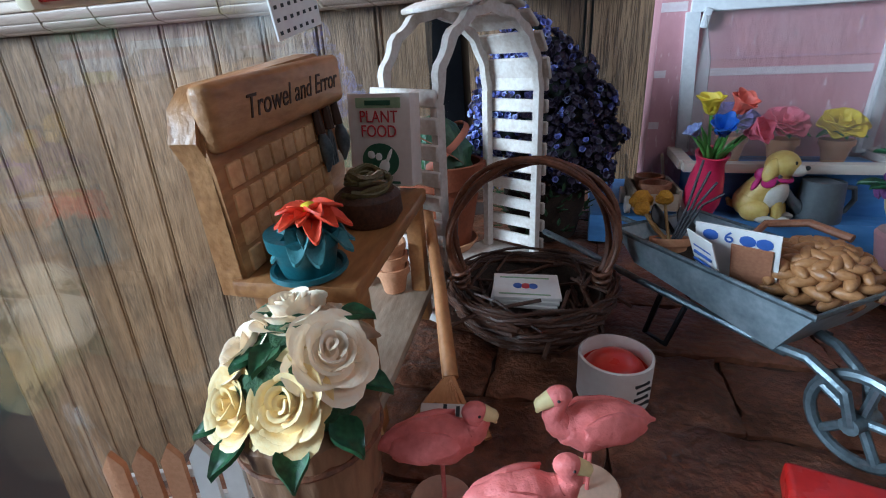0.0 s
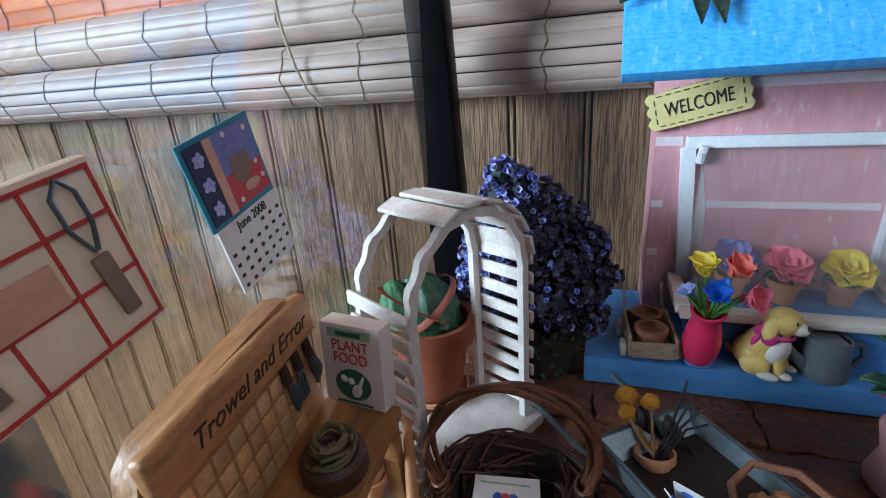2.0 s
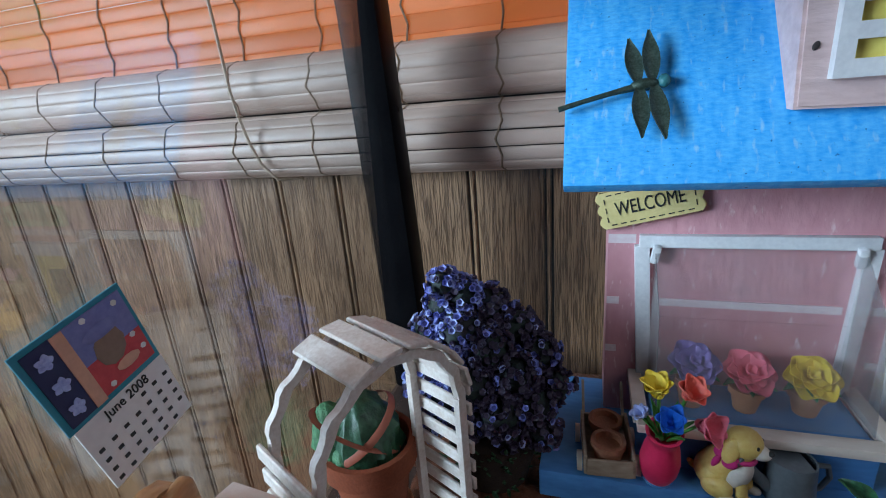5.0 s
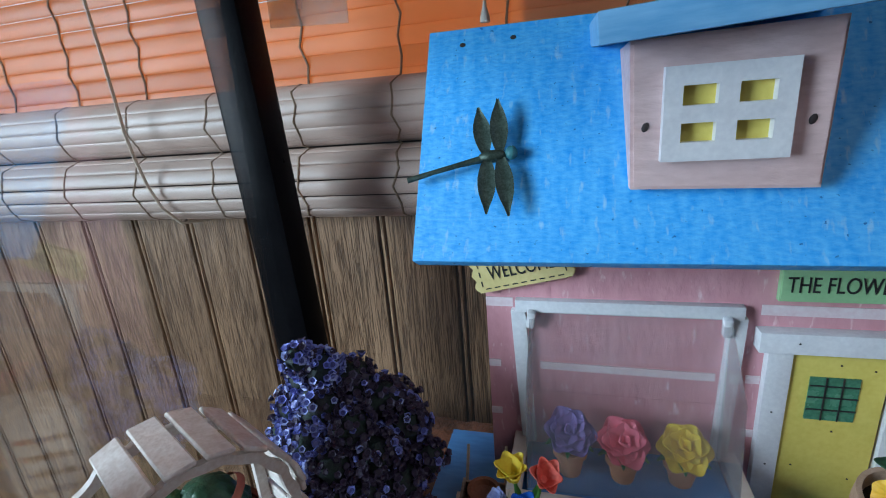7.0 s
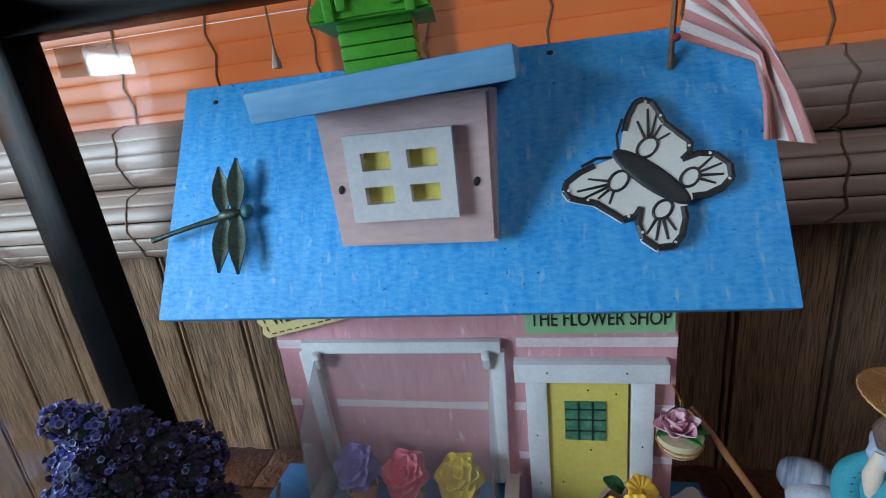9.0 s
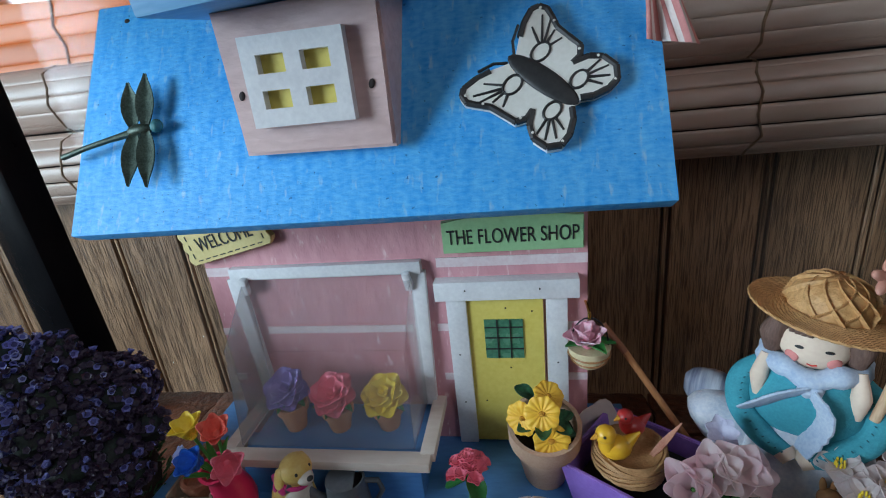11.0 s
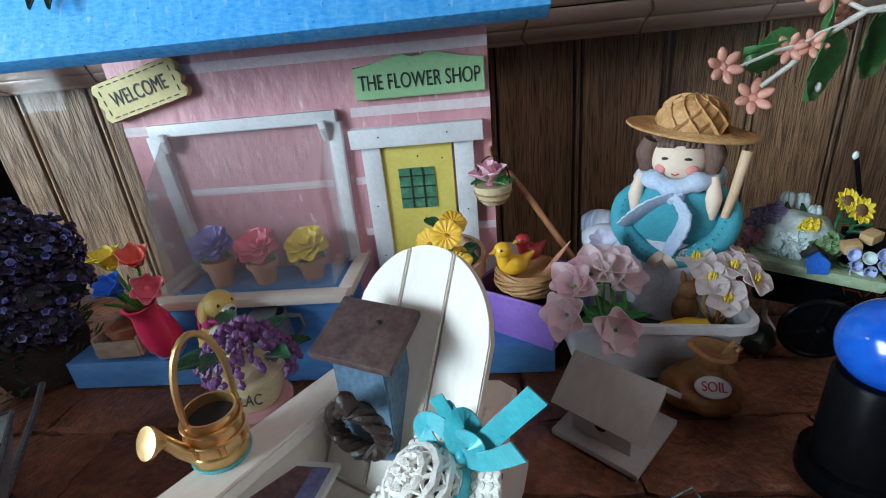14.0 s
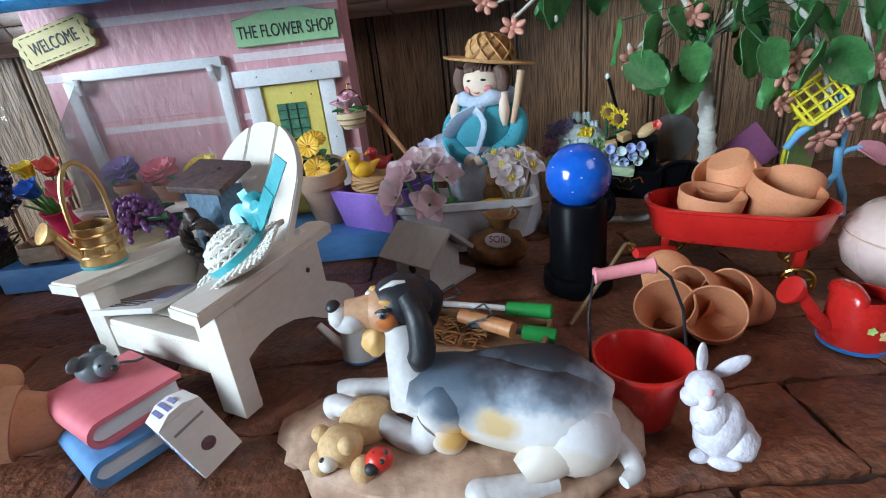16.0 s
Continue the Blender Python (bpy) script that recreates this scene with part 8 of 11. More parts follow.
# bird and pot lying by the books
tp = thing("flowerpot", pose(0.1480, 0.1270, 0.0112, 0, 72, 205), "terracotta flowerpot lying on its side by the books", "flowerpot")
part("body", pot_bm(0.0125, pose(0, 0, -0.010), n=30), M["terra"], tp)
M["plumage"] = mat("mottled_plumage", (0.46, 0.36, 0.28), 0.4, (0.030, 0.022, 0.024), 95, 0.0005, 300, grain=0.25)
M["mint"] = mat("mint_leaf", (0.30, 0.50, 0.40), 0.45, (0.20, 0.38, 0.30), 120, 0.0003, 500)
b = [blob((0, 0, 0.0115), (0.0150, 0.0110, 0.0105), "plumage", (0, -8, 0), 0.12), blob((0.0120, 0.0010, 0.0165), (0.0072, 0.0068, 0.0066), "terra"), blob((0.0080, -0.0010, 0.0170), (0.0068, 0.0072, 0.0060), "plumage"),
     limb([(0.004, 0.001, 0.0225), (0.0055, 0.001, 0.0250)], [0.0026, 0.0010], "houndgreyink"), limb([(-0.010, 0, 0.012), (-0.0175, 0, 0.0100)], [0.0060, 0.0020], "plumage"),
     (add_petal(bm_new(), pose(0.0020, -0.0110, 0.0070, 20, -14, 20), 0.0150, 0.0060, 0.2, 0.1, 0.0008, 1.0), M["mint"]), (add_petal(bm_new(), pose(-0.0100, -0.0090, 0.0060, 10, -6, 210), 0.0110, 0.0060, 0.2, 0.1, 0.0008, 1.0), M["mint"]),
     (add_petal(bm_new(), pose(0.0060, -0.0110, 0.0080, 30, -30, -10), 0.0110, 0.0050, 0.2, 0.1, 0.0008, 1.0), M["mint"]), blob((-0.0050, -0.0110, 0.0050), (0.0066, 0.0036, 0.0030), "terra"), blob((0, 0, 0.0020), (0.0120, 0.0100, 0.0030), "rustroof")]
figure("bird_figure", b, pose(0.1085, 0.1430, 0.0, 0, 0, 6), "mottled brown bird figurine with mint leaves near a pot", "figurine")

# ---------------------------------------------------------------- hound figurine on its rock
M["houndwhite"] = mat("hound_white", (0.66, 0.65, 0.66), 0.5, (0.50, 0.47, 0.46), 60, 0.0004, 400)
M["houndblack"] = mat("hound_black", (0.010, 0.011, 0.014), 0.45, (0.022, 0.025, 0.032), 80, 0.0004, 400)
M["houndtan"] = mat("hound_tan", (0.58, 0.36, 0.22), 0.5, (0.44, 0.20, 0.09), 90, 0.0004, 400)
M["houndgrey"] = mat("hound_bluegrey", (0.06, 0.085, 0.12), 0.5, (0.22, 0.27, 0.33), 70, 0.0004, 400)
M["houndrust"] = mat("hound_rust", (0.60, 0.19, 0.05), 0.5, (0.45, 0.12, 0.03), 120, 0.0004, 500)
M["houndgold"] = mat("hound_ochre", (0.70, 0.44, 0.16), 0.5, (0.60, 0.34, 0.10), 120, 0.0004, 500)
M["rock"] = mat("painted_rock", (0.55, 0.36, 0.25), 0.6, (0.32, 0.19, 0.13), 50, 0.0012, 200)
M["teddy"] = mat("teddy_gold", (0.72, 0.50, 0.26), 0.6, (0.56, 0.34, 0.15), 160, 0.0006, 700)


def coat_material():
    """Painted hound coat: dark back, blue-grey flank, pale belly, by height with ragged borders."""
    m = mat("hound_coat", (0.66, 0.64, 0.63), 0.5, (0.52, 0.48, 0.46), 60, 0.0004, 400)
    nd, ln = m.node_tree.nodes, m.node_tree.links
    tc, sep, noi = nd.new("ShaderNodeTexCoord"), nd.new("ShaderNodeSeparateXYZ"), nd.new("ShaderNodeTexNoise")
    noi.inputs["Scale"].default_value, noi.inputs["Detail"].default_value = 110, 4
    ln.new(tc.outputs["Object"], sep.inputs[0])
    ln.new(tc.outputs["Object"], noi.inputs["Vector"])
    add = nd.new("ShaderNodeMath")
    add.operation = "MULTIPLY_ADD"
    add.inputs[1].default_value = 0.016
    ln.new(noi.outputs["Fac"], add.inputs[0])
    ln.new(sep.outputs["Z"], add.inputs[2])
    rng = nd.new("ShaderNodeMapRange")
    rng.inputs["From Min"].default_value, rng.inputs["From Max"].default_value = 0.0235, 0.0408
    ln.new(add.outputs[0], rng.inputs["Value"])
    ramp = nd.new("ShaderNodeValToRGB")
    cr = ramp.color_ramp
    cr.elements[0].position, cr.elements[0].color = 0.0, (0.62, 0.55, 0.48, 1)
    cr.elements[1].position, cr.elements[1].color = 1.0, (0.018, 0.020, 0.026, 1)
    for p, c in ((0.18, (0.64, 0.62, 0.62, 1)), (0.42, (0.58, 0.57, 0.58, 1)), (0.60, (0.26, 0.31, 0.37, 1)), (0.80, (0.085, 0.10, 0.13, 1))):
        e = cr.elements.new(p)
        e.color = c
    ln.new(rng.outputs["Result"], ramp.inputs["Fac"])
    last = ramp.outputs["Color"]
    jit = nd.new("ShaderNodeVectorMath")
    jit.operation = "MULTIPLY_ADD"
    jit.inputs[1].default_value = (0.006, 0.006, 0.006)
    ln.new(noi.outputs["Color"], jit.inputs[0])
    ln.new(tc.outputs["Object"], jit.inputs[2])
    # painted patches: shoulder, elbow, ribs
    for c, r, col in (((0.2905, 0.1040, 0.0260), (0.0100, 0.016, 0.0095), (0.075, 0.105, 0.145, 1)), ((0.2905, 0.1010, 0.0140), (0.0052, 0.016, 0.0050), (0.62, 0.36, 0.11, 1)), ((0.3025, 0.0990, 0.0212), (0.0055, 0.014, 0.0042), (0.56, 0.40, 0.20, 1))):
        mp, ln_, edge, mix = nd.new("ShaderNodeMapping"), nd.new("ShaderNodeVectorMath"), nd.new("ShaderNodeMapRange"), nd.new("ShaderNodeMix")
        mp.vector_type = "POINT"
        mp.inputs["Scale"].default_value = [1 / q for q in r]
        mp.inputs["Location"].default_value = [-(p + 0.003) / q for p, q in zip(c, r)]
        ln.new(jit.outputs[0], mp.inputs["Vector"])
        ln_.operation = "LENGTH"
        ln.new(mp.outputs[0], ln_.inputs[0])
        edge.inputs["From Min"].default_value, edge.inputs["From Max"].default_value = 1.20, 0.60
        ln.new(ln_.outputs["Value"], edge.inputs["Value"])
        mix.data_type = "RGBA"
        ln.new(edge.outputs["Result"], mix.inputs["Factor"])
        ln.new(last, mix.inputs[6])
        mix.inputs[7].default_value = col
        last = mix.outputs[2]
    ln.new(last, nd["Principled BSDF"].inputs["Base Color"])
    return m


M["houndcoat"] = coat_material()
H = []
H.append(blob((0.288, 0.109, 0.0010), (0.054, 0.026, 0.0070), "rock", (0, 0, -12), 0.25))
H.append(blob((0.250, 0.118, 0.0030), (0.016, 0.017, 0.0060), "rock", (0, 0, 10), 0.3))
H.append(blob((0.333, 0.106, 0.0050), (0.013, 0.012, 0.0100), "rock", (0, 0, 10), 0.2))
# body along the rock, chest to rump
H.append(limb([(0.2790, 0.1125, 0.0230), (0.2900, 0.1105, 0.0205), (0.3050, 0.1060, 0.0190), (0.3200, 0.1010, 0.0180), (0.3310, 0.0985, 0.0150)], [0.0090, 0.0118, 0.0132, 0.0140, 0.0100], "houndcoat"))
H.append(blob((0.3225, 0.0960, 0.0145), (0.0130, 0.0110, 0.0120), "houndcoat", (0, 0, -15)))
H.append(blob((0.2885, 0.1040, 0.0195), (0.0090, 0.0070, 0.0090), "houndcoat", (0, 0, -20), 0.08))
H.append(blob((0.2885, 0.1010, 0.0130), (0.0060, 0.0046, 0.0064), "houndcoat", (0, 0, -15), 0.06))
H.append(limb([(0.2940, 0.1130, 0.0262), (0.3070, 0.1105, 0.0262), (0.3200, 0.1060, 0.0262), (0.3315, 0.1020, 0.0185)], [0.0045, 0.0068, 0.0086, 0.0076], "houndcoat"))
# neck and head
H.append(limb([(0.2815, 0.1115, 0.0190), (0.2795, 0.1140, 0.0300), (0.2785, 0.1172, 0.0420)], [0.0098, 0.0072, 0.0064], "houndwhite"))
H.append(blob((0.2790, 0.1190, 0.0480), (0.0090, 0.0090, 0.0074), "houndblack", (0, 10, 0)))
H.append(blob((0.2742, 0.1172, 0.0462), (0.0074, 0.0072, 0.0066), "houndtan", (0, 10, 0)))
H.append(limb([(0.2725, 0.1170, 0.0462), (0.2675, 0.1164, 0.0466), (0.2625, 0.1160, 0.0472)], [0.0062, 0.0047, 0.0037], "houndtan"))
H.append(blob((0.2640, 0.1160, 0.0450), (0.0058, 0.0054, 0.0040), "houndwhite", (0, -6, 0)))
H.append(blob((0.2612, 0.1160, 0.0462), (0.0038, 0.0048, 0.0036), "houndwhite"))
H.append(blob((0.2594, 0.1158, 0.0496), (0.0021, 0.0025, 0.0018), "houndblack"))
H.append(limb([(0.2810, 0.1165, 0.0548), (0.2775, 0.1160, 0.0546), (0.2735, 0.1158, 0.0532)], [0.0005, 0.0011, 0.0005], "houndwhite"))
H.append(blob((0.2758, 0.1120, 0.0508), (0.0026, 0.0009, 0.0010), "houndgold", (0, 20, 0)))
H.append(blob((0.2748, 0.1112, 0.0460), (0.0034, 0.0016, 0.0030), "houndrust", (0, -10, 0)))
H.append(blob((0.2744, 0.1110, 0.0484), (0.0019, 0.0010, 0.0012), "pupwhite"))
H.append(limb([(0.2722, 0.1106, 0.0490), (0.2744, 0.1098, 0.0499), (0.2766, 0.1104, 0.0490)], [0.0003, 0.0006, 0.0003], "ink"))
H.append(blob((0.2741, 0.1098, 0.0484), (0.0012, 0.0007, 0.0013), "houndgrey"))
H.append(blob((0.2740, 0.1092, 0.0484), (0.0006, 0.0004, 0.0007), "ink"))
H.append(blob((0.2712, 0.1196, 0.0518), (0.0016, 0.0014, 0.0012), "houndgold"))
H.append(blob((0.2700, 0.1184, 0.0510), (0.0014, 0.0014, 0.0013), "pupwhite"))
H.append(limb([(0.2810, 0.1130, 0.0518), (0.2838, 0.1085, 0.0470), (0.2842, 0.1065, 0.0390), (0.2832, 0.1062, 0.0355), (0.2822, 0.1070, 0.0325)], [0.0026, 0.0034, 0.0038, 0.0038, 0.0020], "houndblack"))
H.append(limb([(0.2830, 0.1250, 0.0500), (0.2860, 0.1280, 0.0430), (0.2850, 0.1285, 0.0340)], [0.0030, 0.0050, 0.0030], "houndblack"))
H.append(blob((0.2700, 0.1150, 0.0375), (0.0042, 0.0036, 0.0052), "houndgold", (0, 10, 0), 0.2))
# fore legs over the teddy
H.append(limb([(0.2850, 0.1040, 0.0150), (0.2790, 0.1040, 0.0090), (0.2680, 0.1090, 0.0130), (0.2560, 0.1150, 0.0150), (0.2525, 0.1165, 0.0135)], [0.0062, 0.0044, 0.0034, 0.0034, 0.0040], "houndwhite"))
H.append(limb([(0.2810, 0.1190, 0.0180), (0.2700, 0.1240, 0.0130), (0.2570, 0.1270, 0.0120), (0.2530, 0.1275, 0.0110)], [0.0050, 0.0036, 0.0034, 0.0036], "houndwhite"))
# hind leg, foot and tail
H.append(limb([(0.3225, 0.0960, 0.0145), (0.3140, 0.0915, 0.0115), (0.3075, 0.0890, 0.0088)], [0.0094, 0.0068, 0.0038], "houndcoat"))
H.append(limb([(0.3165, 0.0882, 0.0060), (0.3060, 0.0870, 0.0058), (0.2975, 0.0868, 0.0056)], [0.0030, 0.0034, 0.0036], "houndwhite"))
H.append(blob((0.2965, 0.0868, 0.0056), (0.0046, 0.0040, 0.0036), "houndwhite"))
H.append(limb([(0.3290, 0.0985, 0.0130), (0.3360, 0.0935, 0.0090), (0.3370, 0.0880, 0.0070), (0.3330, 0.0850, 0.0065)], [0.0042, 0.0030, 0.0026, 0.0016], "houndwhite"))
# teddy between the paws and a ladybird
H.append(blob((0.2640, 0.1110, 0.0120), (0.0090, 0.0075, 0.0070), "teddy", (0, 0, 30)))
H.append(blob((0.2575, 0.1010, 0.0125), (0.0066, 0.0062, 0.0058), "teddy"))
H.append(blob((0.2520, 0.1030, 0.0155), (0.0028, 0.0024, 0.0028), "teddy"))
H.append(blob((0.2610, 0.0965, 0.0165), (0.0028, 0.0024, 0.0028), "teddy"))
H.append(blob((0.2550, 0.0955, 0.0118), (0.0028, 0.0026, 0.0024), "pupwhite"))
H.append(blob((0.2515, 0.0990, 0.0085), (0.0034, 0.0034, 0.0040), "teddy"))
H.append(blob((0.2640, 0.0960, 0.0080), (0.0036, 0.0036, 0.0042), "teddy"))
H.append(blob((0.2590, 0.1200, 0.0085), (0.0040, 0.0052, 0.0044), "teddy"))
H.append(blob((0.2537, 0.0950, 0.0135), (0.0009, 0.0009, 0.0007), "ink"))
H.append(blob((0.2690, 0.0960, 0.0110), (0.0040, 0.0036, 0.0034), "wax"))
H.append(blob((0.2672, 0.0930, 0.0108), (0.0020, 0.0018, 0.0018), "ink"))
for dx, dy in ((0.0015, -0.002), (-0.001, 0.001), (0.0022, 0.0012)):
    H.append(blob((0.2690 + dx, 0.0945 + dy, 0.0136), 0.0008, "ink", sub=1))
figure("hound_figure", H, pose(0, 0, 0), "painted resin hound lying on a rock with a teddy", "figurine")

# ---------------------------------------------------------------- small white can, tool box, pens
wc = watering_can(pose(0.2530, 0.1650, 0.0, 0, 0, -8), "white_watering_can", "tiny white watering can on the paved floor", "paper", r=0.0076, h=0.0145, spout="plain", band="bluebase", inner="paper")
tbx = thing("straw_tray", pose(0.3020, 0.1650, 0.0, 0, 0, -22), "shallow wooden tray filled with straw and tools", "tray")
part("bottom", add_box(bm_new(), (0, 0, 0.0010), (0.0560, 0.0290, 0.0016)), M["brownwood"], tbx)
for s in (-1, 1):
    part("side", add_box(bm_new(), (0, s * 0.0145, 0.0036), (0.0560, 0.0018, 0.0062), bev=0.0004), M["brownwood"], tbx)
    part("end", add_box(bm_new(), (s * 0.0280, 0, 0.0036), (0.0018, 0.0285, 0.0062), bev=0.0004), M["brownwood"], tbx)
sr = random.Random(9)
bm = bm_new()
for i in range(120):
    a, x, y = sr.uniform(0, 3.14), sr.uniform(-0.024, 0.004), sr.uniform(-0.011, 0.011)
    d = Vector((math.cos(a), math.sin(a), sr.uniform(-.2, .2))) * 0.0035
    c = Vector((x, y, sr.uniform(0.0025, 0.0050)))
    add_tube(bm, [c - d, c + Vector((0, 0, 0.0006)), c + d], 0.0004, 4)
tagged(part("straw", bm, M["caneplait"], tbx, "loose curled straw"), kind="stuff")
M["penGreen"] = mat("green_grip", (0.02, 0.30, 0.06), 0.35, (0.015, 0.22, 0.045), 90)
for a, b_, lab in (((0.2880, 0.1860, 0.0090), (0.3345, 0.1690, 0.0090), "white"), ((0.3000, 0.1660, 0.0085), (0.3330, 0.1565, 0.0050), "grey")):
    a, b_ = Vector(a), Vector(b_)
    mid = a.lerp(b_, 0.60)
    tt = thing("garden_tool", pose(0, 0, 0), lab + " metal garden hand tool with a green grip", "garden tool", "green tools")
    part("shaft", add_tube(bm_new(), [a, mid], 0.0014, 10), M["paper" if lab == "white" else "iron"], tt)
    part("grip", add_tube(bm_new(), [mid, mid.lerp(b_, 0.04), mid.lerp(b_, 0.96), b_], [0.0024, 0.0031, 0.0033, 0.0026], 14), M["penGreen"], tt)
    for k in (-1, 1):
        part("wire", add_tube(bm_new(), [a, a + Vector((-0.002, 0.004 * k, 0.003)), a + Vector((0.006, 0.006 * k, 0.006)), a + Vector((0.009, 0.001, 0.0035))], 0.0005, 6), M["iron"], tt)
ck = thing("wooden_plug", pose(0, 0, 0), "tan wooden dowel lying across a tray", "dowel")
part("shaft", add_tube(bm_new(), [(0.2960, 0.1730, 0.0095), (0.3160, 0.1580, 0.0088)], [0.0031, 0.0034], 14), M["tanwood"], ck)

# ---------------------------------------------------------------- grey birdhouse, soil bag, gazing ball
M["greypaint"] = mat("pale_grey_wood", (0.47, 0.43, 0.40), 0.65, (0.38, 0.34, 0.31), 60, 0.0003, 400, stretch=(0.4, 1, 1))
gh = thing("grey_birdhouse", pose(0.2810, 0.2330, 0.0, 0, 0, -42) @ Matrix.Scale(1.08, 4), "plain pale grey wooden birdhouse on a square base", "birdhouse")
part("base", add_box(bm_new(), (0, 0, 0.0014), (0.0340, 0.0340, 0.0026), bev=0.0004), M["greypaint"], gh)
part("body", add_prism(bm_new(), [(-0.0110, 0.0), (0.0110, 0.0), (0.0110, 0.0130), (0, 0.0235), (-0.0110, 0.0130)], 0.0230, pose(0, 0, 0, 0, 0, 90) @ pose(0, 0.0115, 0.0026, 90, 0, 0)), M["greypaint"], gh)
for s in (-1, 1):
    rr_ = part("roof_board", add_box(bm_new(), (s * 0.0105, 0, 0), (0.0215, 0.0350, 0.0020), bev=0.0003), M["greypaint"], gh)
    rr_.matrix_local = pose(0, 0, 0, 0, 0, 90) @ pose(0, 0, 0.0285, 0, s * 40, 0)
part("hole", add_lathe(bm_new(), [(0, 0), (0.0022, 0), (0.0022, 0.0005), (0, 0.0005)], 18, pose(0, -0.0109, 0.0098, 90, 0, 0)), M["hole"], gh)

M["sack"] = mat("tan_sack", (0.40, 0.18, 0.065), 0.6, (0.21, 0.095, 0.032), 80, 0.0008, 350)
sbg = thing("soil_bag", pose(0.3205, 0.2470, 0.0, 0, 0, -4) @ pose(0, 0, 0, 0, 6, 0) @ Matrix.Scale(1.10, 4), "small tan moulded sack labelled soil", "sack")
bm = add_ball(bm_new(), (0, 0, 0.0085), (0.0155, 0.0115, 0.0095), 4, bumpy=0.18, freq=40)
for v in bm.verts:
    if v.co.z < 0.002:
        v.co.z = 0.0008
    if v.co.z < 0.007 and abs(v.co.x) > 0.008:
        v.co.x *= 1.06
part("sack", bm, M["sack"], sbg)
part("neck", add_lathe(bm_new(), [(0, 0.014), (0.0085, 0.0150), (0.0046, 0.0190), (0.0056, 0.0225), (0.0088, 0.0260), (0.0070, 0.0265), (0, 0.0225)], 20, wob=0.12), M["sack"], sbg)
part("ear", add_tube(bm_new(), [(0.004, 0, 0.024), (0.0065, 0, 0.0300), (0.0090, 0, 0.0275), (0.0070, 0, 0.0240)], 0.0010, 6), M["sack"], sbg)
lbl = part("label", add_ball(bm_new(), (-0.0010, -0.0086, 0.0150), (0.0066, 0.0012, 0.0042), 3, rot=(-46, 0, 0)), M["paper"], sbg, "white oval label")
lettering("word", "SOIL", 0.0052, M["redink"], lbl, pose(-0.0010, -0.0097, 0.0159, 44, 0, 0), 0.86)

M["glassblue"] = mat("blue_glass", (0.004, 0.07, 0.48), 0.16, (0.012, 0.12, 0.56), 45, 0.0, 300, coat=0.3)
gz = thing("gazing_ball", pose(0.3560, 0.2080, 0.0), "shiny blue glass ball on a black plastic stand", "gazing ball")
part("foot", add_lathe(bm_new(), [(0, 0.0003), (0.0166, 0.0003), (0.0170, 0.002), (0.0166, 0.0085), (0.0150, 0.0090), (0, 0.0090)], 36), M["black"], gz)
part("column", add_lathe(bm_new(), [(0.0135, 0.008), (0.0132, 0.0430), (0.0122, 0.0445), (0, 0.0440)], 36), M["black"], gz)
part("ball", add_ball(bm_new(), (0, 0, 0.0560), 0.0147, 5), M["glassblue"], gz, "blue glass ball with white flecks")
for a, b_ in ((200, 25), (230, 60), (260, 10), (290, 40), (315, -10), (245, -15)):
    d = Vector((math.cos(radians(a)) * math.cos(radians(b_)), math.sin(radians(a)) * math.cos(radians(b_)), math.sin(radians(b_))))
    part("fleck", add_ball(bm_new(), Vector((0, 0, 0.0560)) + d * 0.01465, (0.0006, 0.0006, 0.0004), 1), M["hydpale"], gz)

# ---------------------------------------------------------------- white trough of flowers
M["enamel"] = mat("white_enamel", (0.76, 0.76, 0.77), 0.3, (0.66, 0.66, 0.68), 60, 0.0002, 400)
M["palepetal"] = mat("blush_petal", (0.97, 0.89, 0.88), 0.5, (0.96, 0.74, 0.79), 70, 0.0003, 420, grain=0.25)
M["palelav"] = mat("pale_lavender_petal", (0.62, 0.62, 0.76), 0.6, (0.50, 0.50, 0.66), 160, 0.0003, 700)
M["whitepetal"] = mat("white_petal", (0.86, 0.80, 0.78), 0.55, (0.78, 0.66, 0.66), 160, 0.0004, 700)
for k_ in ("palepetal", "whitepetal"):
    # thin silk lets light through
    nt_ = M[k_].node_tree
    bs_, ou_ = nt_.nodes["Principled BSDF"], nt_.nodes["Material Output"]
    tl_, mx_ = nt_.nodes.new("ShaderNodeBsdfTranslucent"), nt_.nodes.new("ShaderNodeMixShader")
    nt_.links.new(bs_.inputs["Base Color"].links[0].from_socket, tl_.inputs["Color"])
    mx_.inputs[0].default_value = 0.5
    nt_.links.new(bs_.outputs[0], mx_.inputs[1])
    nt_.links.new(tl_.outputs[0], mx_.inputs[2])
    nt_.links.new(mx_.outputs[0], ou_.inputs["Surface"])
tf = thing("trough", pose(0.3060, 0.2780, 0.0, 0, 0, -6), "white enamel trough planted with silk flowers", "trough")


def rounded(w, d, r, n=6):
    out = []
    for cx_, cy_, a0 in ((w / 2 - r, d / 2 - r, 0), (-w / 2 + r, d / 2 - r, 90), (-w / 2 + r, -d / 2 + r, 180), (w / 2 - r, -d / 2 + r, 270)):
        for i in range(n + 1):
            a = radians(a0 + 90 * i / n)
            out.append((cx_ + r * math.cos(a), cy_ + r * math.sin(a)))
    return out


def loft(bm, rings):
    vs = [[bm.verts.new((x, y, z)) for x, y in pts] for pts, z in rings]
    n = len(vs[0])
    for p, q in zip(vs, vs[1:]):
        for i in range(n):
            bm.faces.new((p[i], p[(i + 1) % n], q[(i + 1) % n], q[i]))
    bm.faces.new(vs[0][::-1])
    bm.faces.new(vs[-1])
    return bm


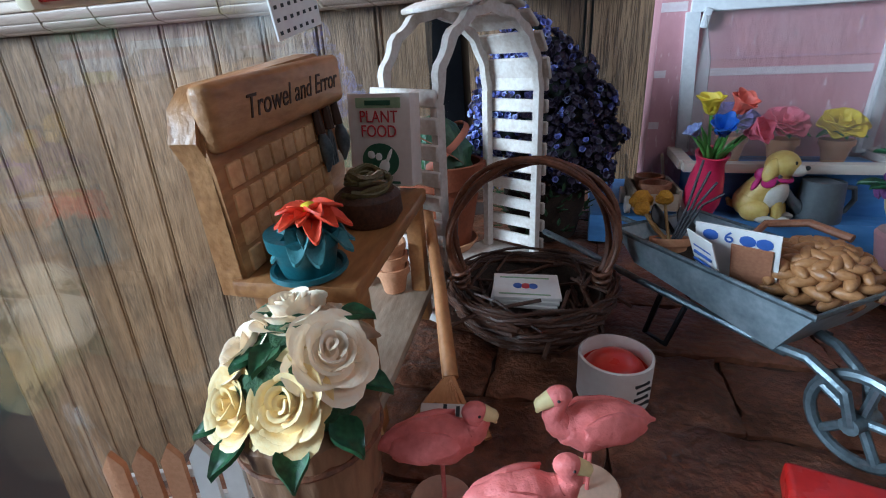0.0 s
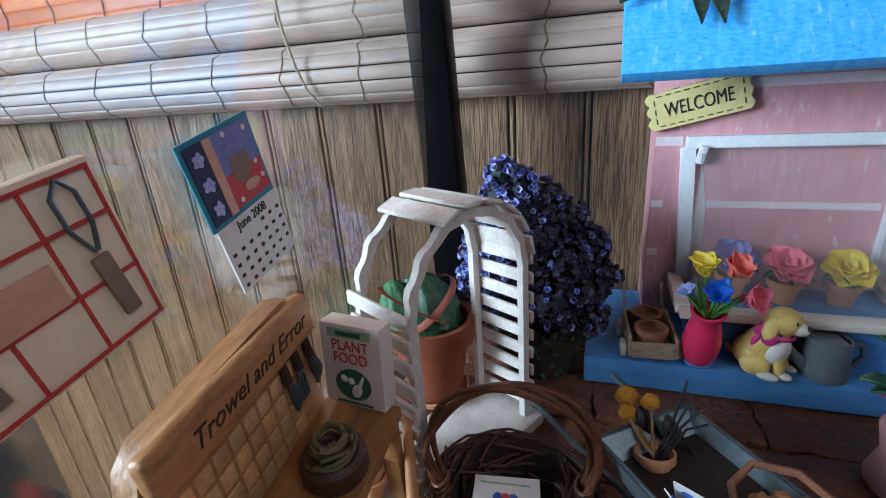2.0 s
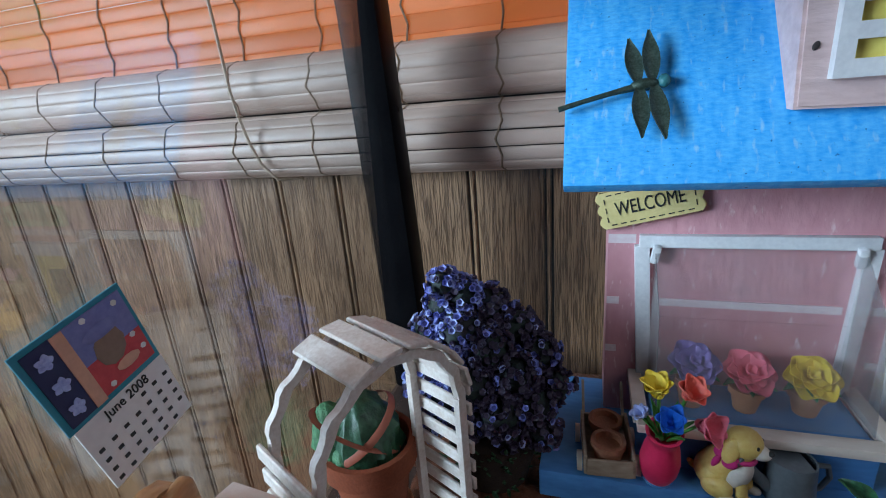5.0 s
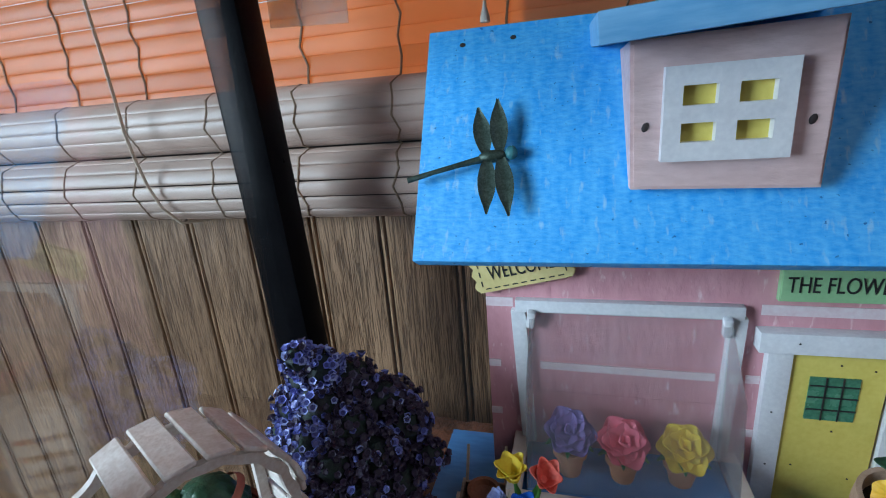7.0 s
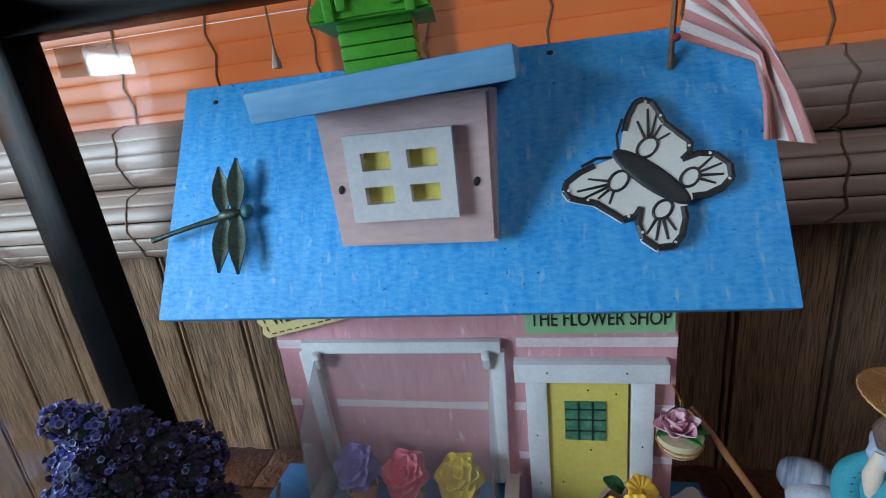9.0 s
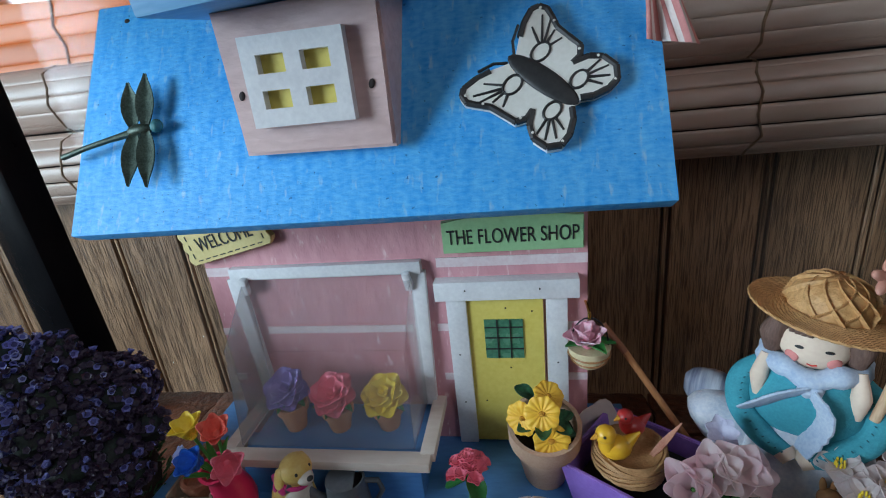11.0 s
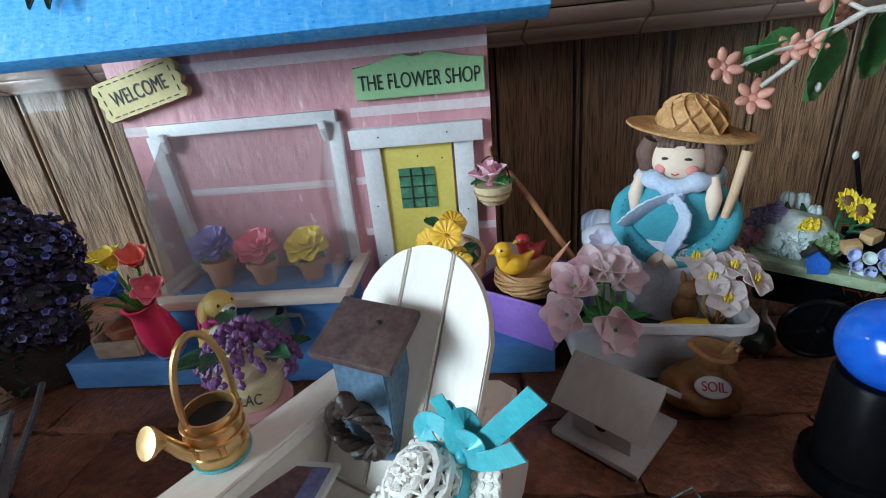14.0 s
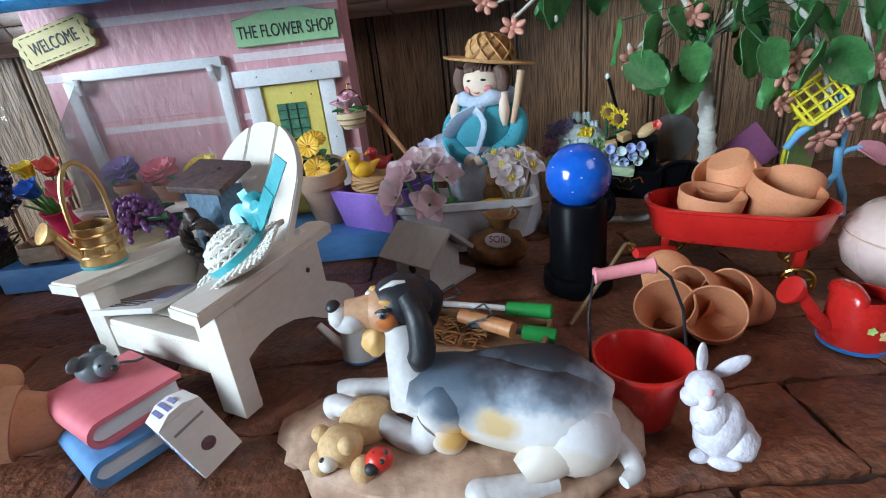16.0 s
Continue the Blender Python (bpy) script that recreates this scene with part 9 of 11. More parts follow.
TW, TD = 0.0880, 0.0400
part("basin", loft(bm_new(), [(rounded(TW * .72, TD * .66, .006), 0.0005), (rounded(TW * .92, TD * .90, .008), 0.0275), (rounded(TW, TD, .010), 0.0290), (rounded(TW, TD, .010), 0.0330), (rounded(TW * .93, TD * .88, .008), 0.0332), (rounded(TW * .88, TD * .80, .007), 0.0200)]), M["enamel"], tf)
part("earth", add_box(bm_new(), (0, 0, 0.0215), (TW * 0.80, TD * 0.70, 0.004)), M["soil"], tf)
ti = tf.matrix_world.inverted()
for i, (x, y, z, tl, sp) in enumerate(((0.2665, 0.2600, 0.0400, (50, -38, 0), 80), (0.2715, 0.2700, 0.0480, (38, -25, 0), 30), (0.2790, 0.2735, 0.0520, (34, -8, 0), 95), (0.2875, 0.2750, 0.0530, (30, 10, 0), 60), (0.2850, 0.2530, 0.0360, (66, 4, 0), 90), (0.2960, 0.2830, 0.0430, (40, 20, 0), 15))):
    p = ti @ Vector((x, y, z))
    st = part("stem", add_tube(bm_new(), [(-0.018, -0.002, 0.022), (p.x * 0.8, p.y * 0.7, 0.030), tuple(p)], 0.0008, 6), M["stemgreen"], tf)
    bloom = part("blush_flower", add_ball(bm_new(), tuple(p), (0.0016, 0.0016, 0.0016), 2), M["stemgreen"], st)
    petal_parts(bloom, M["palepetal"], tuple(p), 5, 0.0136, 0.0112, 38, 0.42, -0.10, spin=sp, tilt=tl, thick=0.0006, jit=9, seed=70 + i)
pl = ti @ Vector((0.2870, 0.2880, 0.0600))
part("lavender_flower", petals(bm_new(), tuple(pl), 7, 0.0085, 0.0060, 35, 0.2, 0.0, tilt=(35, 0, 0), thick=0.0004, seed=99), M["palelav"], part("stem", add_tube(bm_new(), [(-0.018, 0.004, 0.022), tuple(pl)], 0.0008, 6), M["stemgreen"], tf), "pale lavender flower")
for i in range(7):
    part("leaf", add_petal(bm_new(), pose(-0.016, -0.003, 0.0240, 0, -24, i * 51), 0.019, 0.0075, 0.2, -0.2, 0.0004, 1.0), M["leafgreen"], tf)
for i, (x, y, z, tl, r) in enumerate(((0.0240, -0.0080, 0.0500, (40, -10, 0), 0.0092), (0.0330, -0.0040, 0.0535, (25, 15, 0), 0.0092), (0.0285, -0.0140, 0.0440, (55, 0, 0), 0.0094), (0.0405, -0.0080, 0.0490, (35, 35, 0), 0.0086), (0.0200, 0.0010, 0.0555, (15, -15, 0), 0.0088), (0.0390, 0.0050, 0.0540, (0, 30, 0), 0.0086))):
    st = part("stem", add_tube(bm_new(), [(0.030, -0.002, 0.022), (x * 0.95, y * 0.7, 0.038), (x, y, z)], 0.0008, 6), M["stem"], tf)
    fl = part("white_blossom", petals(bm_new(), (x, y, z), 5, r, r * 0.95, 16, 0.28, -0.05, spin=25 * i, tilt=tl, thick=0.0004, seed=80 + i), M["whitepetal"], st)
    bm = bm_new()
    for k in range(7):
        a = k * 0.9
        add_ball(bm, pose(x, y, z, *tl) @ Vector((0.0014 * math.cos(a), 0.0014 * math.sin(a), 0.0020 + 0.0003 * (k % 3))), (0.0005, 0.0005, 0.0016), 1)
    part("stamen_tuft", bm, M["tyellow"], fl, "yellow stamens")
crt = thing("carrot", pose(0.3180, 0.2640, 0.0285, 0, 80, -10), "orange clay carrot lying in a trough", "vegetable")
part("root", add_lathe(bm_new(), [(0, -0.011), (0.0030, -0.009), (0.0044, 0.002), (0.0030, 0.010), (0, 0.011)], 16), M["duckyellow"], crt)
figure("hare_figure", [blob((0, 0, 0.008), (0.0058, 0.0050, 0.0085), "sack"), blob((0, -0.002, 0.0185), (0.0044, 0.0042, 0.0044), "sack"), blob((-0.002, 0, 0.0235), (0.0013, 0.0010, 0.0042), "sack", (0, -10, 0)), blob((0.002, 0, 0.0235), (0.0013, 0.0010, 0.0042), "sack", (0, 10, 0))],
             pose(0.3230, 0.2760, 0.0230), "brown hare figurine among trough flowers", "figurine")

# ---------------------------------------------------------------- cloth doll in a straw hat: one plain shape
M["dollcloth"] = mat("doll_turquoise", (0.06, 0.36, 0.44), 0.8, (0.04, 0.27, 0.34), 120, 0.0004, 900)
M["dollwhite"] = mat("doll_calico", (0.70, 0.70, 0.74), 0.85, (0.48, 0.52, 0.62), 160, 0.0004, 700)
M["dollskin"] = mat("doll_cream", (0.80, 0.64, 0.50), 0.7, (0.74, 0.56, 0.44), 60)
M["dollhair"] = mat("doll_brown", (0.19, 0.11, 0.085), 0.7, (0.10, 0.055, 0.042), 200, 0.0008, 600, stretch=(2, 2, 0.3))
M["scarf"] = mat("doll_scarf", (0.58, 0.66, 0.76), 0.85, (0.36, 0.46, 0.64), 90, 0.0003, 800)
M["straw"] = mat("straw_weave", (0.72, 0.42, 0.18), 0.55, (0.48, 0.25, 0.09), 220, 0.0010, 700)
M["strawpale"] = mat("pale_cane", (0.66, 0.46, 0.30), 0.6, (0.50, 0.32, 0.19), 120, 0.0004, 500, stretch=(3, 3, 0.3))
M["blush"] = mat("doll_rouge", (0.78, 0.28, 0.26), 0.7)
M["dollstripe"] = mat("doll_ticking", (0.62, 0.64, 0.70), 0.85, (0.12, 0.14, 0.22), 55, 0.0003, 260, stretch=(4.0, 0.4, 0.4), grain=0.2)
M["stitch"] = mat("doll_stitch", (0.02, 0.14, 0.18), 0.8)


def face_at(x, z):
    """A point on the front of the head."""
    return (x, -0.0040 - 0.0118 * math.sqrt(max(0.0, 1 - (x / 0.0128) ** 2 - ((z - 0.0965) / 0.0118) ** 2)), z)


D = []
D.append((add_lathe(bm_new(), [(0, 0.0005), (0.030, 0.0005), (0.032, 0.010), (0.030, 0.035), (0.024, 0.052), (0.015, 0.070), (0, 0.072)], 32), M["dollwhite"]))
D.append(blob((-0.024, -0.006, 0.046), (0.0200, 0.0140, 0.0125), "dollwhite", (0, 24, 10), 0.1))
D.append(blob((-0.034, 0.004, 0.052), (0.0150, 0.0100, 0.0110), "dollstripe", (0, 30, 10), 0.1))
D.append(blob((0, -0.0050, 0.0675), (0.0220, 0.0165, 0.0205), "dollcloth"))
D.append(blob((0, -0.0040, 0.0965), (0.0128, 0.0118, 0.0118), "dollskin"))
D.append(blob((0, 0.0015, 0.0990), (0.0152, 0.0128, 0.0130), "dollhair"))
for s in (-1, 1):
    D.append(limb([(s * 0.0120, -0.0075, 0.1050), (s * 0.0142, -0.0070, 0.0985), (s * 0.0136, -0.0065, 0.0905)], [0.0036, 0.0048, 0.0032], "dollhair"))
    arm_line = smooth_line([(s * 0.0150, -0.002, 0.0800), (s * 0.0225, -0.006, 0.0725), (s * 0.0215, -0.0125, 0.0625), (s * 0.0125, -0.0200, 0.0555), (s * 0.0030, -0.0230, 0.0520)], 4)
    D.append(limb(arm_line, [0.0050 + 0.0012 * math.sin(math.pi * i / (len(arm_line) - 1)) - 0.0012 * i / (len(arm_line) - 1) for i in range(len(arm_line))], "dollcloth"))
    for i in range(2, len(arm_line) - 1):
        D.append(blob(arm_line[i] + Vector((s * -0.0010, -0.0062, 0.0034)), (0.0007, 0.0003, 0.0003), "stitch", (0, s * (20 + 40 * i / len(arm_line)), 0), sub=1))
    D.append(limb([(s * 0.0040, -0.0228, 0.0525), (s * 0.0010, -0.0245, 0.0505)], [0.0044, 0.0036], "dollskin"))
    D.append(limb([(s * 0.0150, -0.0095, 0.0890), (s * 0.0165, -0.0130, 0.0800), (s * 0.0160, -0.0135, 0.0710)], [0.0022, 0.0034, 0.0020], "dollskin"))
    D.append(blob(face_at(s * 0.0068, 0.0925), (0.0027, 0.0012, 0.0024), "blush", (0, 0, s * 32)))
    D.append(blob(face_at(s * 0.0048, 0.0978), (0.0017, 0.0006, 0.0007), "ink", (0, s * 6, s * 22), sub=2))
# neck scarf with two frayed tails
D.append((add_tube(bm_new(), [(0.0150 * math.cos(a), 0.0125 * math.sin(a) - 0.003, 0.0850 + 0.0022 * abs(math.cos(a)) + 0.0010 * math.sin(5 * a)) for a in (2 * math.pi * i / 32 for i in range(32))], [0.0044 + 0.0008 * math.sin(i * 1.9) for i in range(32)], 9, closed=True), M["scarf"]))
D.append(blob((0.0010, -0.0170, 0.0810), (0.0045, 0.0034, 0.0040), "scarf", bumpy=0.3))
for pts in (((0.001, -0.0180, 0.0815), (-0.0075, -0.0200, 0.0770), (-0.0140, -0.0205, 0.0715), (-0.0200, -0.0190, 0.0655)), ((0.001, -0.0185, 0.0805), (0.0060, -0.0210, 0.0740), (0.0050, -0.0225, 0.0660), (0.0015, -0.0245, 0.0560))):
    ln_ = smooth_line(pts, 5)
    D.append((add_tube(bm_new(), ln_, [0.0026 + 0.0038 * math.sin(math.pi * min(1.0, 0.15 + 0.75 * i / len(ln_))) + 0.0005 * math.sin(2.7 * i) for i in range(len(ln_))], 10, flat=0.22), M["scarf"]))
D.append((add_tube(bm_new(), [tuple(Vector(face_at(x, z)) + Vector((0, -0.0003, 0))) for x, z in ((-0.0016, 0.0908), (0.0, 0.0902), (0.0016, 0.0910))], 0.0003, 6), M["wax"]))
for k in range(13):
    x = -0.0118 + 0.00197 * k
    zt = 0.1026 + (0.0022 if k in (6, 7) else 0.0) - 0.00003 * (k - 6) ** 2
    D.append(limb([tuple(Vector(face_at(x * 0.92, 0.1070)) + Vector((0, 0.0006, 0))), tuple(Vector(face_at(x, 0.1040)) + Vector((0, -0.0008, 0))), tuple(Vector(face_at(x * 1.02, zt)) + Vector((0, -0.0006, 0)))], [0.0012, 0.0014, 0.0009], "dollhair"))
HB = pose(0.002, 0.002, 0.1076, -2, 9, 0) @ Matrix.Diagonal((0.96, 0.96, 0.78, 1))
DOME = [(0.0148, 0.0012), (0.0147, 0.0060), (0.0136, 0.0110), (0.0112, 0.0152), (0.0074, 0.0182), (0.0030, 0.0196)]
hatbm = add_lathe(bm_new(), [(0, 0.0197)] + DOME[::-1] + [(0.0215, -0.0008), (0.0286, -0.0002), (0.0288, 0.0008), (0.0215, 0.0004), (0.0150, 0.0010)], 44, HB)
D.append((hatbm, M["straw"]))
for rr_, z_ in ((0.0284, 0.0006), (0.0270, 0.0005), (0.0255, 0.0004), (0.0240, 0.0003), (0.0225, 0.0003), (0.0210, 0.0003), (0.0195, 0.0005), (0.0180, 0.0007), (0.0165, 0.0010)):
    for ph in (0, math.pi):
        D.append((add_tube(bm_new(), [HB @ Vector(((rr_ + 0.0006 * math.sin(22 * a + ph)) * math.cos(a), (rr_ + 0.0006 * math.sin(22 * a + ph)) * math.sin(a), z_ + 0.0002 * math.cos(22 * a + ph))) for a in (2 * math.pi * i / 100 for i in range(100))], 0.00055, 5, closed=True), M["straw"]))
for turn in (-1, 1):
    for k in range(10):
        line = []
        for i in range(16):
            u = i / 15 * 4.99
            q = int(u)
            r_ = DOME[q][0] + (DOME[q + 1][0] - DOME[q][0]) * (u - q)
            z_ = DOME[q][1] + (DOME[q + 1][1] - DOME[q][1]) * (u - q)
            a = 2 * math.pi * k / 10 + turn * 1.25 * i / 15
            lift = 1.0 + 0.008 * math.sin(i * 1.9 + turn)
            line.append(HB @ Vector((r_ * lift * math.cos(a), r_ * lift * math.sin(a), z_ * lift)))
        D.append((add_tube(bm_new(), line, [0.0023 - 0.0013 * i / 15 for i in range(16)], 8, flat=0.20), M["straw"]))
D.append(limb([(0.0215, -0.0130, 0.0720), (0.0240, -0.0110, 0.0850), (0.0262, -0.0085, 0.1010)], [0.0017, 0.0020, 0.0023], "strawpale"))
figure("cloth_doll", D, pose(0.3265, 0.3055, 0.0, 0, 0, -30), "sitting cloth doll in turquoise with a straw hat", "doll")

# ---------------------------------------------------------------- red wagon, clay pots, bucket, rabbit, red can
M["redenamel"] = mat("red_enamel", (0.62, 0.022, 0.018), 0.28, (0.50, 0.014, 0.012), 60, 0.0002, 300, coat=0.3)
M["reddark"] = mat("dark_red_hollow", (0.16, 0.008, 0.008), 0.5)
M["terrabright"] = mat("bright_terracotta", (0.70, 0.30, 0.15), 0.75, (0.58, 0.23, 0.105), 90, 0.0003, 900, vary=0.08)
M["pinkgrip"] = mat("pink_grip", (0.80, 0.30, 0.32), 0.4, (0.70, 0.22, 0.25), 120, 0.0001, 500)
M["bluefoot"] = mat("blue_foot", (0.03, 0.22, 0.62), 0.4)
M["bisque"] = mat("white_bisque", (0.74, 0.72, 0.76), 0.7, (0.55, 0.52, 0.60), 160, 0.0008, 620)
M["tanrod"] = mat("tan_cord", (0.26, 0.17, 0.08), 0.6, (0.16, 0.10, 0.05), 200, 0.0002, 600)
M["wrap"] = mat("wrapped_tape", (0.68, 0.66, 0.60), 0.75, (0.50, 0.47, 0.42), 90, 0.0006, 500, stretch=(1, 1, 3))
M["blossom"] = mat("dusty_pink_clay", (0.66, 0.33, 0.25), 0.4, (0.52, 0.22, 0.16), 160, 0.0004, 500, vary=0.12)
M["resinwhite"] = mat("resin_white", (0.70, 0.76, 0.76), 0.5, (0.50, 0.62, 0.60), 130, 0.0008, 600)
M["resingreen"] = mat("resin_green", (0.26, 0.38, 0.18), 0.6, (0.10, 0.20, 0.08), 110, 0.0010, 500)
M["resinmint"] = mat("resin_mint", (0.50, 0.60, 0.42), 0.6, (0.28, 0.40, 0.22), 110, 0.0010, 500)
M["resinpink"] = mat("resin_pink", (0.66, 0.36, 0.40), 0.55, (0.48, 0.26, 0.34), 170, 0.0006, 700)
M["resinlilac"] = mat("resin_lilac", (0.42, 0.36, 0.52), 0.55, (0.30, 0.24, 0.42), 170, 0.0006, 700)
M["resintan"] = mat("resin_tan", (0.62, 0.43, 0.22), 0.6, (0.48, 0.30, 0.14), 120, 0.0006, 500)
M["sunbrown"] = mat("sunflower_heart", (0.24, 0.12, 0.06), 0.7, (0.14, 0.07, 0.035), 400, 0.0006, 1500)
M["skyblue"] = mat("sky_blue_enamel", (0.20, 0.50, 0.78), 0.35, (0.15, 0.42, 0.70), 90, 0.0001, 500)
M["lemon"] = mat("lemon_wire", (0.78, 0.70, 0.04), 0.4, (0.70, 0.58, 0.03), 100, 0.0001, 500)
M["plum"] = mat("plum_card", (0.30, 0.10, 0.22), 0.5, (0.24, 0.07, 0.18), 60, 0.0001, 400)
M["shellpink"] = mat("shell_pink_glaze", (0.76, 0.60, 0.55), 0.28, (0.70, 0.53, 0.48), 40, 0.0001, 300, coat=0.3)
M["lime"] = mat("lime_paint", (0.45, 0.66, 0.22), 0.45, (0.38, 0.58, 0.17), 90, 0.0002, 400)
M["rosepaint"] = mat("rose_paint", (0.78, 0.36, 0.42), 0.4, (0.70, 0.28, 0.34), 90, 0.0002, 400)
M["smoke"] = glass("smoked_disc", (0.42, 0.43, 0.40), 0.12, 0.10)

wagon = thing("toy_wagon", pose(0.4300, 0.2075, 0.0, 0, 0, -33), "red enamelled oval toy wagon loaded with clay pots", "toy wagon")
WL, WD = 0.0790, 0.0430
part("tray", loft(bm_new(), [(rounded(WL * .86, WD * .82, .0170, 10), 0.0195), (rounded(WL * .90, WD * .87, .0180, 10), 0.0210), (rounded(WL * .985, WD * .97, .0205, 10), 0.0345), (rounded(WL * 1.01, WD * 1.02, .0212, 10), 0.0352), (rounded(WL * 1.01, WD * 1.02, .0212, 10), 0.0362),
     (rounded(WL * .97, WD * .95, .0205, 10), 0.0364), (rounded(WL * .88, WD * .84, .0175, 10), 0.0225)]), M["redenamel"], wagon)
for sx in (-0.027, 0.027):
    part("bolster", add_prism(bm_new(), [(-0.014, 0.0200), (0.014, 0.0200), (0.010, 0.0075), (-0.010, 0.0075)], 0.004, pose(sx - 0.002, 0, 0, 90, 0, 90), bev=0.0005), M["redenamel"], wagon)
    part("axle", add_tube(bm_new(), [(sx, -0.0185, 0.0065), (sx, 0.0185, 0.0065)], 0.0008, 8), M["darkiron"], wagon)
    for sy in (-0.0175, 0.0175):
        wh = part("wheel", add_tube(bm_new(), arc((sx, sy, 0.0065), 0.0058, 0, 345, 24, "xz"), 0.0010, 8, closed=True), M["brass"], wagon, "brass spoked wheel")
        for k in range(5):
            a = radians(72 * k + 20)
            part("spoke", add_tube(bm_new(), [(sx, sy, 0.0065), (sx + 0.0055 * math.cos(a), sy, 0.0065 + 0.0055 * math.sin(a))], 0.0006, 6), M["brass"], wh)
        part("hub", add_lathe(bm_new(), [(0, -0.001), (0.0016, -0.001), (0.0016, 0.001), (0, 0.001)], 12, pose(sx, sy, 0.0065, 90, 0, 0)), M["brass"], wh)
wi = wagon.matrix_world.inverted()
tongue = part("tongue", add_tube(bm_new(), [wi @ Vector(p) for p in ((0.4020, 0.2060, 0.0140), (0.3900, 0.2020, 0.0165), (0.3795, 0.1965, 0.0195))], [0.0030, 0.0028, 0.0026], 10, flat=0.7), M["redenamel"], wagon)
part("eye", add_tube(bm_new(), arc(tuple(wi @ Vector((0.3785, 0.1985, 0.0215))), 0.0017, 0, 330, 14, "xz"), 0.0005, 8, closed=True), M["brass"], tongue, "brass ring")
part("pull_rod", add_tube(bm_new(), [wi @ Vector(p) for p in ((0.3800, 0.2000, 0.0190), (0.3785, 0.2020, 0.0225), (0.3755, 0.2000, 0.0225), (0.3700, 0.1950, 0.0185), (0.3550, 0.1820, 0.0085), (0.3420, 0.1700, 0.0010))], 0.0009, 8), M["tanrod"], tongue, "thin tan pull rod")


def lying(c, d, r, label, group, h=1.0):
    """A clay pot with the middle of its rim at c, opening towards d."""
    d = Vector(d).normalized()
    m = Matrix.Translation(Vector(c) - d * 1.62 * r * h) @ d.to_track_quat("Z", "Y").to_matrix().to_4x4()
    t = thing("flowerpot", m, label, "flowerpot", group)
    prof = [(0, 0), (0.60, 0), (0.63, 0.03), (0.92, 1.04), (0.95, 1.08), (1.0, 1.58), (0.985, 1.62), (0.93, 1.60), (0.88, 1.08), (0.57, 0.10), (0, 0.10)]
    part("body", add_lathe(bm_new(), [(a * r, b * r * h) for a, b in prof], 36), M["terrabright"], t)
    return t


for c, d, r, lab in (((0.4185, 0.2070, 0.0420), (0.10, -0.10, 1), 0.0145, "terracotta pot standing in the red wagon"), ((0.4300, 0.2200, 0.0470), (-0.45, -0.35, 0.8), 0.0140, "terracotta pot leaning back in the red wagon"),
                     ((0.4480, 0.1990, 0.0450), (0.22, -0.22, 0.9), 0.0155, "large terracotta pot tipped in the red wagon"), ((0.4440, 0.2260, 0.0310), (0.35, 0.1, -0.7), 0.0150, "terracotta pot upturned at the back of the wagon"),
                     ((0.4600, 0.2130, 0.0420), (0.5, 0.5, 0.7), 0.0130, "terracotta pot wedged against the wagon's rim")):
    lying(c, d, r, lab, "wagon pots")
for c, d, r, lab in (((0.3930, 0.1920, 0.0108), (0.55, 0.8, 0.05), 0.0110, "terracotta pot lying with its base outward"), ((0.3760, 0.1590, 0.0135), (-0.45, -0.35, 0.75), 0.0118, "terracotta pot tipped back in a heap"),
                     ((0.3900, 0.1690, 0.0115), (-0.85, -0.30, 0.25), 0.0118, "terracotta pot nested on its side in a heap"), ((0.4010, 0.1610, 0.0125), (-0.80, -0.20, 0.40), 0.0122, "terracotta pot holding another in its mouth"),
                     ((0.3890, 0.1470, 0.0150), (-0.35, -0.50, 0.70), 0.0112, "terracotta pot lying across the front of a heap")):
    lying(c, d, r, lab, "heap of clay pots")

bk = thing("toy_bucket", pose(0.3488, 0.1150, 0.0) @ Matrix.Diagonal((0.96, 0.96, 1.17, 1)), "red enamelled toy bucket with a pink handle grip", "bucket")
part("body", add_lathe(bm_new(), [(0, 0.0012), (0.0098, 0.0012), (0.0104, 0.0020), (0.0138, 0.0178), (0.0152, 0.0184), (0.0154, 0.0192), (0.0150, 0.0199), (0.0140, 0.0198), (0.0132, 0.0176), (0.0098, 0.0032), (0, 0.0030)], 48), M["redenamel"], bk)
part("foot", add_lathe(bm_new(), [(0, 0), (0.0088, 0), (0.0092, 0.0013), (0, 0.0013)], 32), M["bluefoot"], bk, "blue foot ring")
wire = part("wire_handle", add_tube(bm_new(), [(-0.0148, 0.001, 0.0165), (-0.0156, 0.001, 0.0185), (-0.0150, 0.006, 0.030), (-0.0123, 0.0100, 0.0396), (0.0060, 0.0085, 0.0418), (0.0105, 0.0065, 0.0385), (0.0140, 0.004, 0.0300), (0.0152, 0.002, 0.0190), (0.0142, 0.002, 0.0165)], 0.0005, 8), M["darkiron"], bk)
part("grip", add_tube(bm_new(), [(-0.0123, 0.0100, 0.0396), (-0.0118, 0.00995, 0.03966), (-0.0100, 0.0098, 0.0399), (0.0040, 0.0087, 0.0415), (0.0058, 0.0085, 0.0417), (0.0063, 0.0085, 0.0418)], [0.0020, 0.0024, 0.0018, 0.0018, 0.0024, 0.0020], 14), M["pinkgrip"], wire, "pink plastic grip")
for s in (-1, 1):
    part("ear_rivet", add_ball(bm_new(), (s * 0.0140, 0.0015, 0.0160), 0.0009, 1), M["darkiron"], bk)

